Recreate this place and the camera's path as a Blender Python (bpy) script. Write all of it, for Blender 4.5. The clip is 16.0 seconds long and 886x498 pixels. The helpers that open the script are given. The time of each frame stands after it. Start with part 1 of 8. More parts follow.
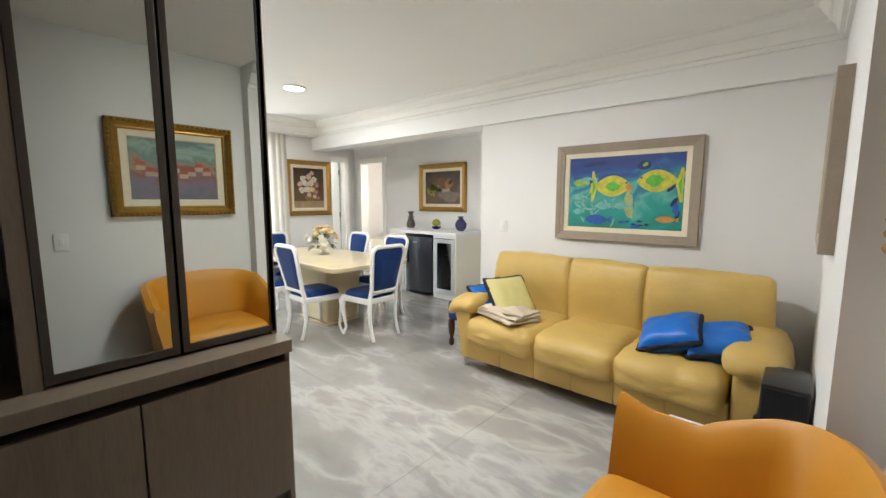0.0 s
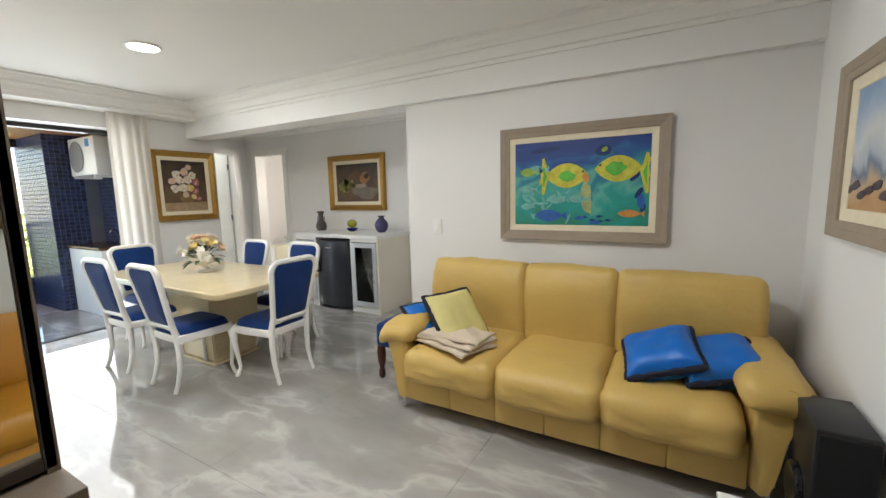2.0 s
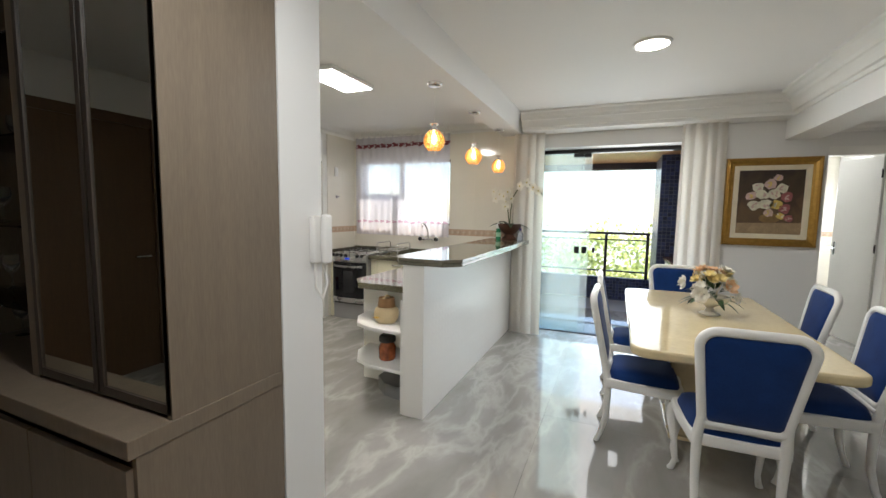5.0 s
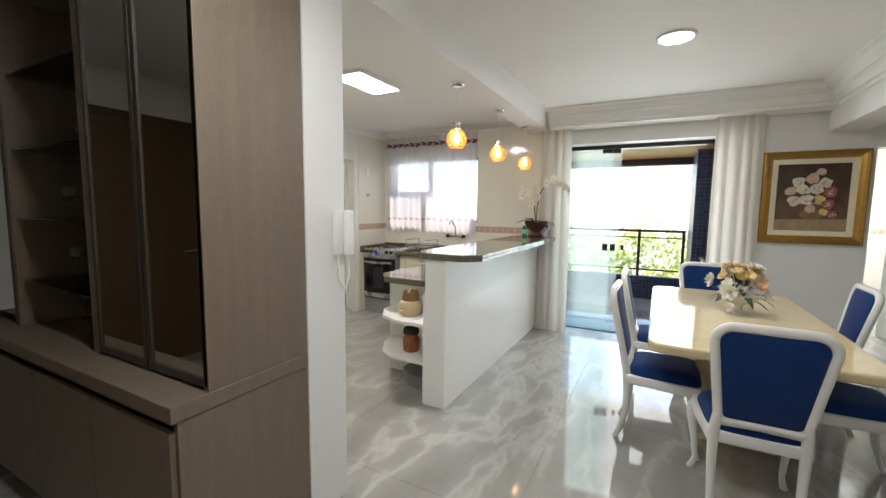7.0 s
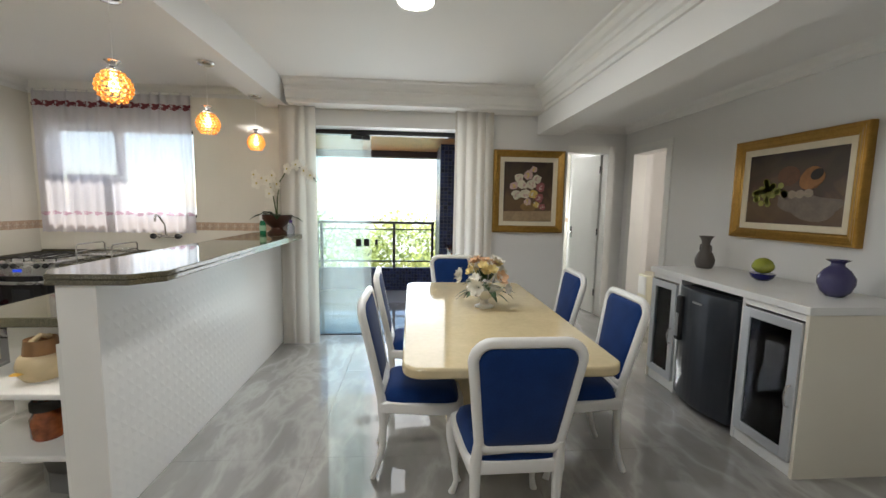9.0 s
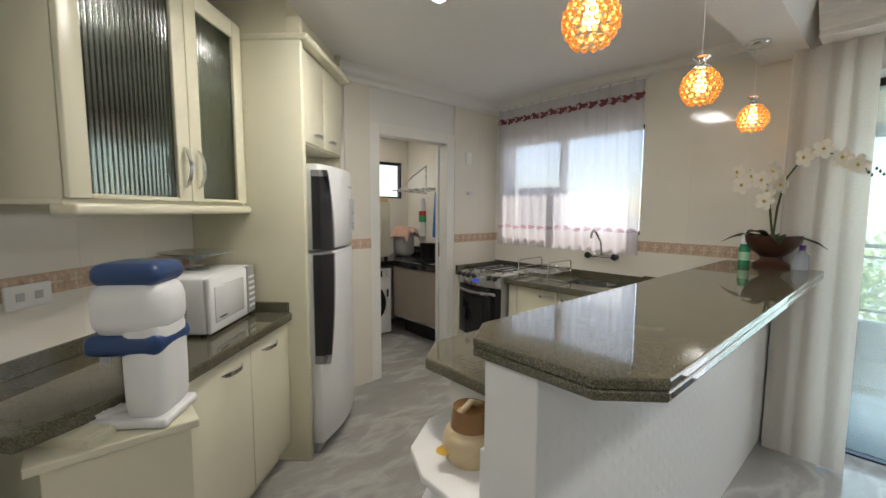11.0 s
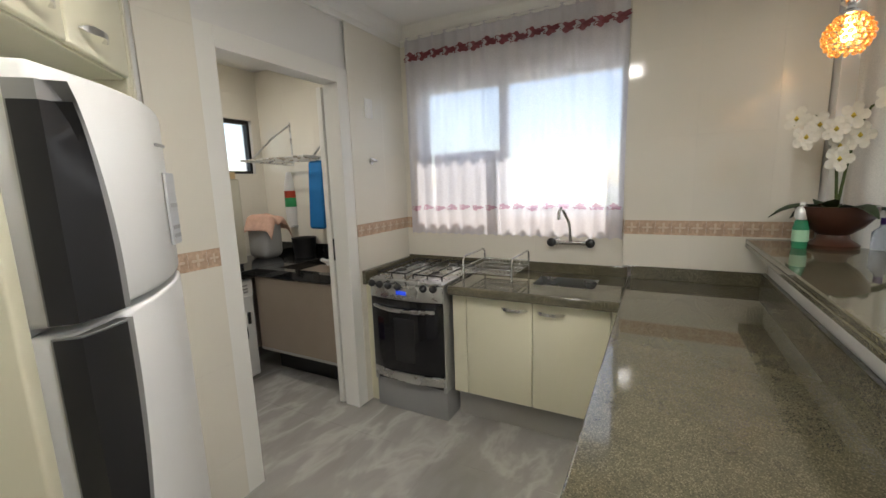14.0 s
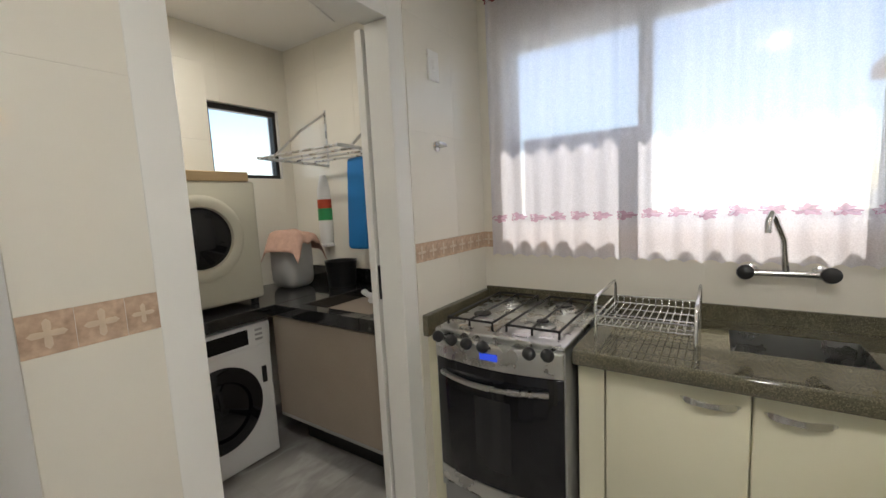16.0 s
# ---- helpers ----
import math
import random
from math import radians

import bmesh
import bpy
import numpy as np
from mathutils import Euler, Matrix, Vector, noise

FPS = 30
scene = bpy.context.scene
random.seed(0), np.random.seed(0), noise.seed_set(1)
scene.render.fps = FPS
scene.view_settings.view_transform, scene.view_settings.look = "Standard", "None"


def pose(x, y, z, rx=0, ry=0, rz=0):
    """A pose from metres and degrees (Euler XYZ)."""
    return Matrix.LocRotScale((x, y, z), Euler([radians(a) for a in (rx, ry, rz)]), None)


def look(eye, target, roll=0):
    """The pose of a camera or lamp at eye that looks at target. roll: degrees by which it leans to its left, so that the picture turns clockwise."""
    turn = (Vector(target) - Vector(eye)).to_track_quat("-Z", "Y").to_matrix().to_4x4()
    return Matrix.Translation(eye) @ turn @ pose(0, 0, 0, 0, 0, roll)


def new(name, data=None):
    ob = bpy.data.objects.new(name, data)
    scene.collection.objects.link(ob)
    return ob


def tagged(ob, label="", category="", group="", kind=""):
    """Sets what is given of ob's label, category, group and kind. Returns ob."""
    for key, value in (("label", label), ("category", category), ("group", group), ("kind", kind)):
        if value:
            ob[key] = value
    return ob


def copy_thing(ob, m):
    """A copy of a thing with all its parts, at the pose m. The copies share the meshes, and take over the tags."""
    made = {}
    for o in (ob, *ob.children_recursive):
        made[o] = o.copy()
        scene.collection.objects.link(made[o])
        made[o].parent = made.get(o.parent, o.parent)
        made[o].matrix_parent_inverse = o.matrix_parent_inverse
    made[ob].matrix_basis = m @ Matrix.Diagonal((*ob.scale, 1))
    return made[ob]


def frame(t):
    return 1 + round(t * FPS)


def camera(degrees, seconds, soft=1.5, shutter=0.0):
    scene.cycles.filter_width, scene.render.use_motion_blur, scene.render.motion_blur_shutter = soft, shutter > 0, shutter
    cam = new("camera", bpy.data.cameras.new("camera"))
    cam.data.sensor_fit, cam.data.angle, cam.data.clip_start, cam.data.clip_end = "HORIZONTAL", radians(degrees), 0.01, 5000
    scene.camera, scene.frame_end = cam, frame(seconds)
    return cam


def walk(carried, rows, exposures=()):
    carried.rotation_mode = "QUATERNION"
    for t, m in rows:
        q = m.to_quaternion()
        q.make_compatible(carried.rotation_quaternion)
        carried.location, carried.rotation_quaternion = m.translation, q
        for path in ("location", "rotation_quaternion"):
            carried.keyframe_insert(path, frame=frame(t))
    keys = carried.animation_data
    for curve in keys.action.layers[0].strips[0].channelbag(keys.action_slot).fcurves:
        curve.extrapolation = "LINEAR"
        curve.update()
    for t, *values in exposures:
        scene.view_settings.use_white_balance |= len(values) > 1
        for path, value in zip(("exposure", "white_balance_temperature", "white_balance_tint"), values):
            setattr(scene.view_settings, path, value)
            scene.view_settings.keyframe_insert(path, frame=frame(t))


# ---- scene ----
cam = camera(94.9, 16.0)
PATH = [
    (0, (0.216, 0.195, 1.387), (-1.111, 1.672, 1.146), 0.1),
    (0.5, (0.072, 0.246, 1.386), (-1.029, 1.895, 1.126), -0.2),
    (1, (-0.076, 0.272, 1.394), (-1.005, 2.021, 1.113), -0.8),
    (1.5, (-0.21, 0.421, 1.382), (-1.136, 2.171, 1.101), -1.2),
    (2, (-0.336, 0.711, 1.39), (-1.321, 2.431, 1.124), -1.3),
    (2.5, (-0.509, 0.995, 1.362), (-1.566, 2.675, 1.118), -1.6),
    (3, (-0.624, 1.261, 1.364), (-1.83, 2.839, 1.129), -2.0),
    (3.5, (-0.675, 1.605, 1.376), (-2.237, 2.83, 1.132), -1.4),
    (4, (-0.798, 1.858, 1.358), (-2.666, 2.544, 1.153), -0.9),
    (4.5, (-0.828, 2.007, 1.395), (-2.82, 1.98, 1.22), 0.0),
    (5, (-0.77, 2.21, 1.427), (-2.602, 1.428, 1.242), 0.9),
    (7.3, (-0.729, 2.367, 1.415), (-2.488, 1.435, 1.22), 0.7),
    (7.5, (-0.783, 2.398, 1.425), (-2.633, 1.668, 1.217), 0.7),
    (8, (-0.937, 2.409, 1.413), (-2.91, 2.17, 1.188), 0.6),
    (8.5, (-1.185, 2.379, 1.41), (-3.169, 2.486, 1.185), 0.6),
    (9, (-1.426, 2.346, 1.418), (-3.408, 2.498, 1.2), 1.0),
    (9.5, (-1.727, 2.294, 1.429), (-3.709, 2.095, 1.253), 1.1),
    (10, (-1.981, 2.02, 1.417), (-3.82, 1.248, 1.266), 0.6),
    (10.2, (-2.076, 1.893, 1.421), (-3.815, 0.916, 1.276), 0.3),
    (12.3, (-2.899, 1.164, 1.428), (-3.888, -0.558, 1.189), 0.3),
    (12.5, (-2.948, 1.07, 1.423), (-3.972, -0.629, 1.172), -0.1),
    (13, (-3.05, 0.848, 1.428), (-4.242, -0.733, 1.153), -0.7),
    (13.5, (-3.057, 0.566, 1.399), (-4.545, -0.738, 1.109), -1.4),
    (14, (-3.091, 0.383, 1.445), (-4.834, -0.543, 1.124), -1.9),
    (14.5, (-3.253, 0.218, 1.404), (-5.158, -0.333, 1.141), -1.8),
    (15, (-3.383, 0.069, 1.368), (-5.337, -0.289, 1.138), -2.8),
    (15.5, (-3.522, -0.14, 1.378), (-5.428, -0.691, 1.124), -4.2),
    (16, (-3.81, -0.285, 1.363), (-5.455, -1.4, 1.134), -2.8),
]
walk(cam, [(t, look(eye, target, roll)) for t, eye, target, roll in PATH],
     [(0.0, 2.30), (0.5, 2.18), (1.0, 2.06), (2.0, 1.88), (2.5, 1.72), (3.0, 1.64), (4.0, 1.42), (5.0, 1.38), (7.5, 1.50), (8.0, 1.45), (8.5, 1.30), (9.0, 1.22), (10.0, 1.02), (12.5, 1.08), (14.0, 1.20), (15.0, 1.32), (15.5, 1.36), (16.0, 1.2)])

# ---- world and light ----
world = bpy.data.worlds.new("world")
scene.world = world
world.use_nodes = True
sky = world.node_tree.nodes.new("ShaderNodeTexSky")
sky.sky_type = 'NISHITA'
sky.sun_disc = False
SUN_EL, SUN_AZ = 66.0, 288.0      # elevation, direction of the sun counted from +y towards +x
sky.sun_elevation, sky.sun_rotation = radians(SUN_EL), radians(SUN_AZ)
sky.dust_density = 0.4
world.node_tree.links.new(sky.outputs[0], world.node_tree.nodes["Background"].inputs[0])
world.node_tree.nodes["Background"].inputs[1].default_value = 0.15
sun = new("sun", bpy.data.lights.new("sun", "SUN"))
sun.data.energy, sun.data.angle, sun.data.color = 5.0, radians(0.6), (1.0, 0.95, 0.86)
sun_dir = Vector((math.sin(radians(SUN_AZ)) * math.cos(radians(SUN_EL)), math.cos(radians(SUN_AZ)) * math.cos(radians(SUN_EL)), math.sin(radians(SUN_EL))))
sun.matrix_world = look(sun_dir * 40, (0, 0, 0))


def area_lamp(name, m, sx, sy, watts, color=(1, 1, 1)):
    ob = new(name, bpy.data.lights.new(name, "AREA"))
    ob.data.shape, ob.data.size, ob.data.size_y, ob.data.energy, ob.data.color = "RECTANGLE", sx, sy, watts, color
    ob.matrix_world = m
    return ob


def point_lamp(name, place, watts, color, radius=0.03):
    ob = new(name, bpy.data.lights.new(name, "POINT"))
    ob.data.energy, ob.data.color, ob.data.shadow_soft_size = watts, color, radius
    ob.location = place
    return ob


# daylight that the sky sends through the openings
area_lamp("daylight_balcony_door", look((-5.87, 2.07, 1.15), (0, 2.07, 1.0)), 1.3, 2.0, 10.5, (0.93, 0.97, 1.0))
area_lamp("daylight_kitchen_window", look((-5.90, -0.48, 1.65), (0, -0.48, 1.2)), 1.4, 0.85, 2.5, (0.93, 0.97, 1.0))

# ceiling lamps that are lit; the one at x = -1.35 is an added fill
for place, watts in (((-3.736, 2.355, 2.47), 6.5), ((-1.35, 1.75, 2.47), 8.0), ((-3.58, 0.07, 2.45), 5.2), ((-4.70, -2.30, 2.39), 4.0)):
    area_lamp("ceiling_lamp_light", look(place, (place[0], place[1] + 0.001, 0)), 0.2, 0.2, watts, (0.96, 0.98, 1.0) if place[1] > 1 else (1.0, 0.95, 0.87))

# ---- materials ----


def mat(name, color, rough=0.5, metal=0.0, var=0.06, scale=6.0, grain=0.0, grain_scale=120.0, bump=0.0, bump_scale=60.0, coat=0.0, spec=0.5, trans=0.0, sheen=0.0, rough_var=0.0, emit=None, per_object=0.0, stretch=None, ior=1.45):
    """A surface with two scales of colour variation, uneven gloss and fine relief."""
    m = bpy.data.materials.new(name)
    m.use_nodes = True
    nt = m.node_tree
    b = nt.nodes["Principled BSDF"]
    b.inputs["Roughness"].default_value, b.inputs["Metallic"].default_value = rough, metal
    b.inputs["Coat Weight"].default_value, b.inputs["Specular IOR Level"].default_value = coat, spec
    b.inputs["Transmission Weight"].default_value, b.inputs["Sheen Weight"].default_value = trans, sheen
    b.inputs["IOR"].default_value = ior
    co = nt.nodes.new("ShaderNodeTexCoord").outputs["Object"]
    if stretch:
        mp = nt.nodes.new("ShaderNodeMapping")
        mp.inputs["Scale"].default_value = stretch
        nt.links.new(co, mp.inputs[0])
        co = mp.outputs[0]

    def tex(s, detail=4.0):
        n = nt.nodes.new("ShaderNodeTexNoise")
        n.inputs["Scale"].default_value, n.inputs["Detail"].default_value = s, detail
        nt.links.new(co, n.inputs["Vector"])
        return n.outputs["Fac"]

    def math_node(op, a, v):
        n = nt.nodes.new("ShaderNodeMath")
        n.operation = op
        nt.links.new(a, n.inputs[0])
        if isinstance(v, float):
            n.inputs[1].default_value = v
        else:
            nt.links.new(v, n.inputs[1])
        return n.outputs[0]
    # value factor 1 +- var, from a coarse and a fine noise
    f = math_node("MULTIPLY", math_node("SUBTRACT", tex(scale), 0.5), 2.0 * var * 1.6)
    if grain:
        f = math_node("ADD", f, math_node("MULTIPLY", math_node("SUBTRACT", tex(grain_scale, 2.0), 0.5), 2.0 * grain * 1.6))
    if per_object:
        oi = nt.nodes.new("ShaderNodeObjectInfo").outputs["Random"]
        f = math_node("ADD", f, math_node("MULTIPLY", math_node("SUBTRACT", oi, 0.5), 2.0 * per_object))
    f = math_node("ADD", f, 1.0)
    mix = nt.nodes.new("ShaderNodeVectorMath")
    mix.operation = "SCALE"
    mix.inputs[0].default_value = color[:3]
    nt.links.new(f, mix.inputs["Scale"])
    nt.links.new(mix.outputs[0], b.inputs["Base Color"])
    if rough_var:
        nt.links.new(math_node("ADD", math_node("MULTIPLY", math_node("SUBTRACT", tex(scale * 2.3), 0.5), rough_var * 2), rough), b.inputs["Roughness"])
    if bump:
        bn = nt.nodes.new("ShaderNodeBump")
        bn.inputs["Strength"].default_value, bn.inputs["Distance"].default_value = bump, 0.004
        nt.links.new(tex(bump_scale), bn.inputs["Height"])
        nt.links.new(bn.outputs[0], b.inputs["Normal"])
    if emit:
        b.inputs["Emission Color"].default_value, b.inputs["Emission Strength"].default_value = (*emit[:3], 1), emit[3]
    return m


def marble_floor(name):
    m = bpy.data.materials.new(name)
    m.use_nodes = True
    nt = m.node_tree
    N, L = nt.nodes, nt.links
    b = N["Principled BSDF"]
    b.inputs["Roughness"].default_value = 0.05
    b.inputs["Specular IOR Level"].default_value = 0.75
    geo = N.new("ShaderNodeNewGeometry").outputs["Position"]
    mp = N.new("ShaderNodeMapping")
    mp.inputs["Rotation"].default_value, mp.inputs["Scale"].default_value = (0, 0, radians(38)), (0.75, 1.7, 1.0)
    L.new(geo, mp.inputs["Vector"])
    co = mp.outputs[0]
    warp = N.new("ShaderNodeTexNoise")
    warp.inputs["Scale"].default_value, warp.inputs["Detail"].default_value = 1.1, 3
    L.new(co, warp.inputs["Vector"])
    w2 = N.new("ShaderNodeVectorMath")
    w2.operation = "MULTIPLY_ADD"
    L.new(warp.outputs["Color"], w2.inputs[0])
    w2.inputs[1].default_value = (0.7, 0.7, 0.7)
    L.new(co, w2.inputs[2])
    v = N.new("ShaderNodeTexNoise")
    v.inputs["Scale"].default_value, v.inputs["Detail"].default_value, v.inputs["Roughness"].default_value = 1.25, 5, 0.55
    L.new(w2.outputs[0], v.inputs["Vector"])
    # thin pale veins where the noise crosses its middle value
    vein = N.new("ShaderNodeMath"); vein.operation = "SUBTRACT"; L.new(v.outputs["Fac"], vein.inputs[0]); vein.inputs[1].default_value = 0.5
    ab = N.new("ShaderNodeMath"); ab.operation = "ABSOLUTE"; L.new(vein.outputs[0], ab.inputs[0])
    ramp = N.new("ShaderNodeValToRGB")
    ramp.color_ramp.elements[0].position, ramp.color_ramp.elements[0].color = 0.0, (0.45, 0.435, 0.41, 1)
    ramp.color_ramp.elements[1].position, ramp.color_ramp.elements[1].color = 0.17, (0.285, 0.274, 0.256, 1)
    e = ramp.color_ramp.elements.new(0.05); e.color = (0.34, 0.327, 0.306, 1)
    L.new(ab.outputs[0], ramp.inputs[0])
    cloud = N.new("ShaderNodeTexNoise"); cloud.inputs["Scale"].default_value = 0.9; cloud.inputs["Detail"].default_value = 5
    L.new(co, cloud.inputs["Vector"])
    mr = N.new("ShaderNodeMapRange"); mr.inputs[1].default_value, mr.inputs[2].default_value, mr.inputs[3].default_value, mr.inputs[4].default_value = 0.3, 0.7, 0.88, 1.14
    L.new(cloud.outputs["Fac"], mr.inputs[0])
    sc = N.new("ShaderNodeVectorMath"); sc.operation = "SCALE"
    L.new(ramp.outputs[0], sc.inputs[0]); L.new(mr.outputs[0], sc.inputs["Scale"])
    L.new(sc.outputs[0], b.inputs["Base Color"])
    return m


def granite(name, base, light, dark, rough=0.12, scale=260.0):
    m = bpy.data.materials.new(name)
    m.use_nodes = True
    N, L = m.node_tree.nodes, m.node_tree.links
    b = N["Principled BSDF"]
    b.inputs["Roughness"].default_value, b.inputs["IOR"].default_value = rough, 1.75
    co = N.new("ShaderNodeTexCoord").outputs["Object"]
    vo = N.new("ShaderNodeTexVoronoi"); vo.inputs["Scale"].default_value = scale; L.new(co, vo.inputs["Vector"])
    rgb = N.new("ShaderNodeSeparateColor"); L.new(vo.outputs["Color"], rgb.inputs[0])
    ramp = N.new("ShaderNodeValToRGB"); ramp.color_ramp.interpolation = "CONSTANT"
    ramp.color_ramp.elements[0].color = (*dark, 1)
    ramp.color_ramp.elements[1].position, ramp.color_ramp.elements[1].color = 0.22, (*base, 1)
    e = ramp.color_ramp.elements.new(0.8); e.color = (*light, 1)
    L.new(rgb.outputs[0], ramp.inputs[0])
    no = N.new("ShaderNodeTexNoise"); no.inputs["Scale"].default_value = 14.0; no.inputs["Detail"].default_value = 6; L.new(co, no.inputs["Vector"])
    mr = N.new("ShaderNodeMapRange"); mr.inputs[1].default_value, mr.inputs[2].default_value, mr.inputs[3].default_value, mr.inputs[4].default_value = 0.3, 0.7, 0.86, 1.14
    L.new(no.outputs["Fac"], mr.inputs[0])
    sc = N.new("ShaderNodeVectorMath"); sc.operation = "SCALE"
    L.new(ramp.outputs[0], sc.inputs[0]); L.new(mr.outputs[0], sc.inputs["Scale"])
    L.new(sc.outputs[0], b.inputs["Base Color"])
    return m


def sheer(name, color, open_share=0.5):
    """Thin woven cloth: part open weave, part diffuse and translucent thread."""
    m = bpy.data.materials.new(name)
    m.use_nodes = True
    N, L = m.node_tree.nodes, m.node_tree.links
    N.remove(N["Principled BSDF"])
    tr, di, tl = N.new("ShaderNodeBsdfTransparent"), N.new("ShaderNodeBsdfDiffuse"), N.new("ShaderNodeBsdfTranslucent")
    di.inputs[0].default_value = tl.inputs[0].default_value = (*color, 1)
    co = N.new("ShaderNodeTexCoord").outputs["Object"]
    a = N.new("ShaderNodeMixShader"); a.inputs[0].default_value = 0.55
    L.new(di.outputs[0], a.inputs[1]); L.new(tl.outputs[0], a.inputs[2])
    no = N.new("ShaderNodeTexNoise"); no.inputs["Scale"].default_value = 220; L.new(co, no.inputs["Vector"])
    mr = N.new("ShaderNodeMapRange"); mr.inputs[3].default_value, mr.inputs[4].default_value = 1 - open_share - 0.06, 1 - open_share + 0.06
    mr.inputs[1].default_value, mr.inputs[2].default_value = 0.35, 0.65
    L.new(no.outputs["Fac"], mr.inputs[0])
    mx = N.new("ShaderNodeMixShader")
    L.new(mr.outputs[0], mx.inputs[0]); L.new(tr.outputs[0], mx.inputs[1]); L.new(a.outputs[0], mx.inputs[2])
    L.new(mx.outputs[0], N["Material Output"].inputs[0])
    return m


def glass(name, color=(1, 1, 1), rough=0.0):
    """A thin clear pane: see-through with a Fresnel gloss."""
    m = bpy.data.materials.new(name)
    m.use_nodes = True
    N, L = m.node_tree.nodes, m.node_tree.links
    N.remove(N["Principled BSDF"])
    tr, gl, fr, mx = N.new("ShaderNodeBsdfTransparent"), N.new("ShaderNodeBsdfGlossy"), N.new("ShaderNodeFresnel"), N.new("ShaderNodeMixShader")
    tr.inputs[0].default_value, gl.inputs["Roughness"].default_value = (*color, 1), rough
    fr.inputs[0].default_value = 1.5
    L.new(fr.outputs[0], mx.inputs[0]); L.new(tr.outputs[0], mx.inputs[1]); L.new(gl.outputs[0], mx.inputs[2])
    L.new(mx.outputs[0], N["Material Output"].inputs[0])
    return m


M_WALL = mat("wall_paint", (0.74, 0.73, 0.71), 0.6, var=0.015, scale=2.5, bump=0.06, bump_scale=180)
M_CEIL = mat("ceiling_paint", (0.80, 0.79, 0.77), 0.7, var=0.012, scale=2)
M_CORNICE = mat("plaster_moulding", (0.80, 0.79, 0.76), 0.6, var=0.015, scale=4)
M_FLOOR = marble_floor("polished_grey_marble")
M_GROUT = mat("grout", (0.33, 0.31, 0.285), 0.3, var=0.05)
M_TILE = mat("cream_wall_tile", (0.75, 0.715, 0.63), 0.07, var=0.03, scale=3, bump=0.02, bump_scale=14, per_object=0.006)
M_TILEGROUT = mat("tile_grout", (0.70, 0.67, 0.59), 0.6, var=0.05)
M_BAND = mat("patterned_border_tile", (0.50, 0.36, 0.26), 0.25, var=0.35, scale=38, grain=0.15, grain_scale=90, per_object=0.06)
M_WHITE = mat("white_lacquer", (0.80, 0.79, 0.76), 0.3, var=0.02, scale=5)
M_TRIM = mat("white_door_paint", (0.78, 0.77, 0.73), 0.35, var=0.02, scale=5)
M_CREAM = mat("cream_laminate", (0.71, 0.68, 0.52), 0.28, var=0.02, scale=4)
M_TAUPE = mat("taupe_oak_laminate", (0.165, 0.128, 0.092), 0.42, var=0.10, scale=3, grain=0.14, grain_scale=30, stretch=(8, 8, 0.6))
M_BROWN = mat("dark_bronze_frame", (0.045, 0.034, 0.026), 0.4, var=0.08)
M_MIRROR = mat("mirror_silver", (0.62, 0.64, 0.60), 0.015, metal=1.0, var=0.01)
M_GLASS = glass("clear_glass")
M_DOORGLASS = glass("tinted_door_glass", (0.90, 0.96, 0.955))
# bright veiling reflection on the balcony glass, imitated by a thin scattering share
_n, _l = M_DOORGLASS.node_tree.nodes, M_DOORGLASS.node_tree.links
_veil, _mix = _n.new("ShaderNodeBsdfTranslucent"), _n.new("ShaderNodeMixShader")
_veil.inputs[0].default_value, _mix.inputs[0].default_value = (0.86, 0.93, 0.92, 1), 0.06
_l.new(_n["Material Output"].inputs[0].links[0].from_socket, _mix.inputs[1])
_l.new(_veil.outputs[0], _mix.inputs[2])
_l.new(_mix.outputs[0], _n["Material Output"].inputs[0])
M_GLASSGREEN = glass("greenish_glass", (0.93, 0.98, 0.965))
M_REED = glass("reeded_cabinet_glass", (0.62, 0.66, 0.60), 0.12)
M_BLACKMETAL = mat("black_powder_coated_metal", (0.018, 0.016, 0.016), 0.4, var=0.1)
M_CHROME = mat("brushed_chrome", (0.72, 0.72, 0.72), 0.18, metal=1.0, var=0.05, rough_var=0.06)
M_STEEL = mat("stainless_steel", (0.62, 0.62, 0.61), 0.28, metal=1.0, var=0.05, rough_var=0.08)
M_SOFA = mat("mustard_leather", (0.54, 0.365, 0.105), 0.47, var=0.07, scale=5, grain=0.03, bump=0.6, bump_scale=26, rough_var=0.08)
M_CHAIRO = mat("orange_leatherette", (0.60, 0.26, 0.02), 0.45, var=0.05, scale=4, bump=0.08, bump_scale=50)
M_BLUEVEL = mat("navy_blue_velvet", (0.007, 0.032, 0.135), 0.85, var=0.22, scale=9, grain=0.12, spec=0.15, sheen=0.12)
M_BLUESATIN = mat("bright_blue_satin", (0.004, 0.125, 0.48), 0.42, var=0.12, scale=10, bump=0.25, bump_scale=22)
M_YELLOWCUSH = mat("pale_yellow_cloth", (0.62, 0.55, 0.22), 0.6, var=0.06, scale=8, bump=0.25, bump_scale=22)
M_NAVYFRINGE = mat("navy_fringe", (0.012, 0.014, 0.028), 0.9, var=0.2, grain=0.2)
M_THROW = mat("beige_knit_throw", (0.55, 0.46, 0.35), 0.85, var=0.06, bump=0.4, bump_scale=220)
M_TABLETOP = mat("cream_polished_stone", (0.63, 0.52, 0.315), 0.08, var=0.07, scale=5, grain=0.05, grain_scale=40)
M_GRANITE = granite("olive_granite", (0.098, 0.089, 0.056), (0.165, 0.148, 0.097), (0.064, 0.058, 0.038), 0.04, 400.0)
M_BLACKGRANITE = granite("black_granite", (0.012, 0.012, 0.013), (0.035, 0.035, 0.035), (0.006, 0.006, 0.006), 0.08)
M_BLACK = mat("black_plastic", (0.012, 0.012, 0.013), 0.35, var=0.08)
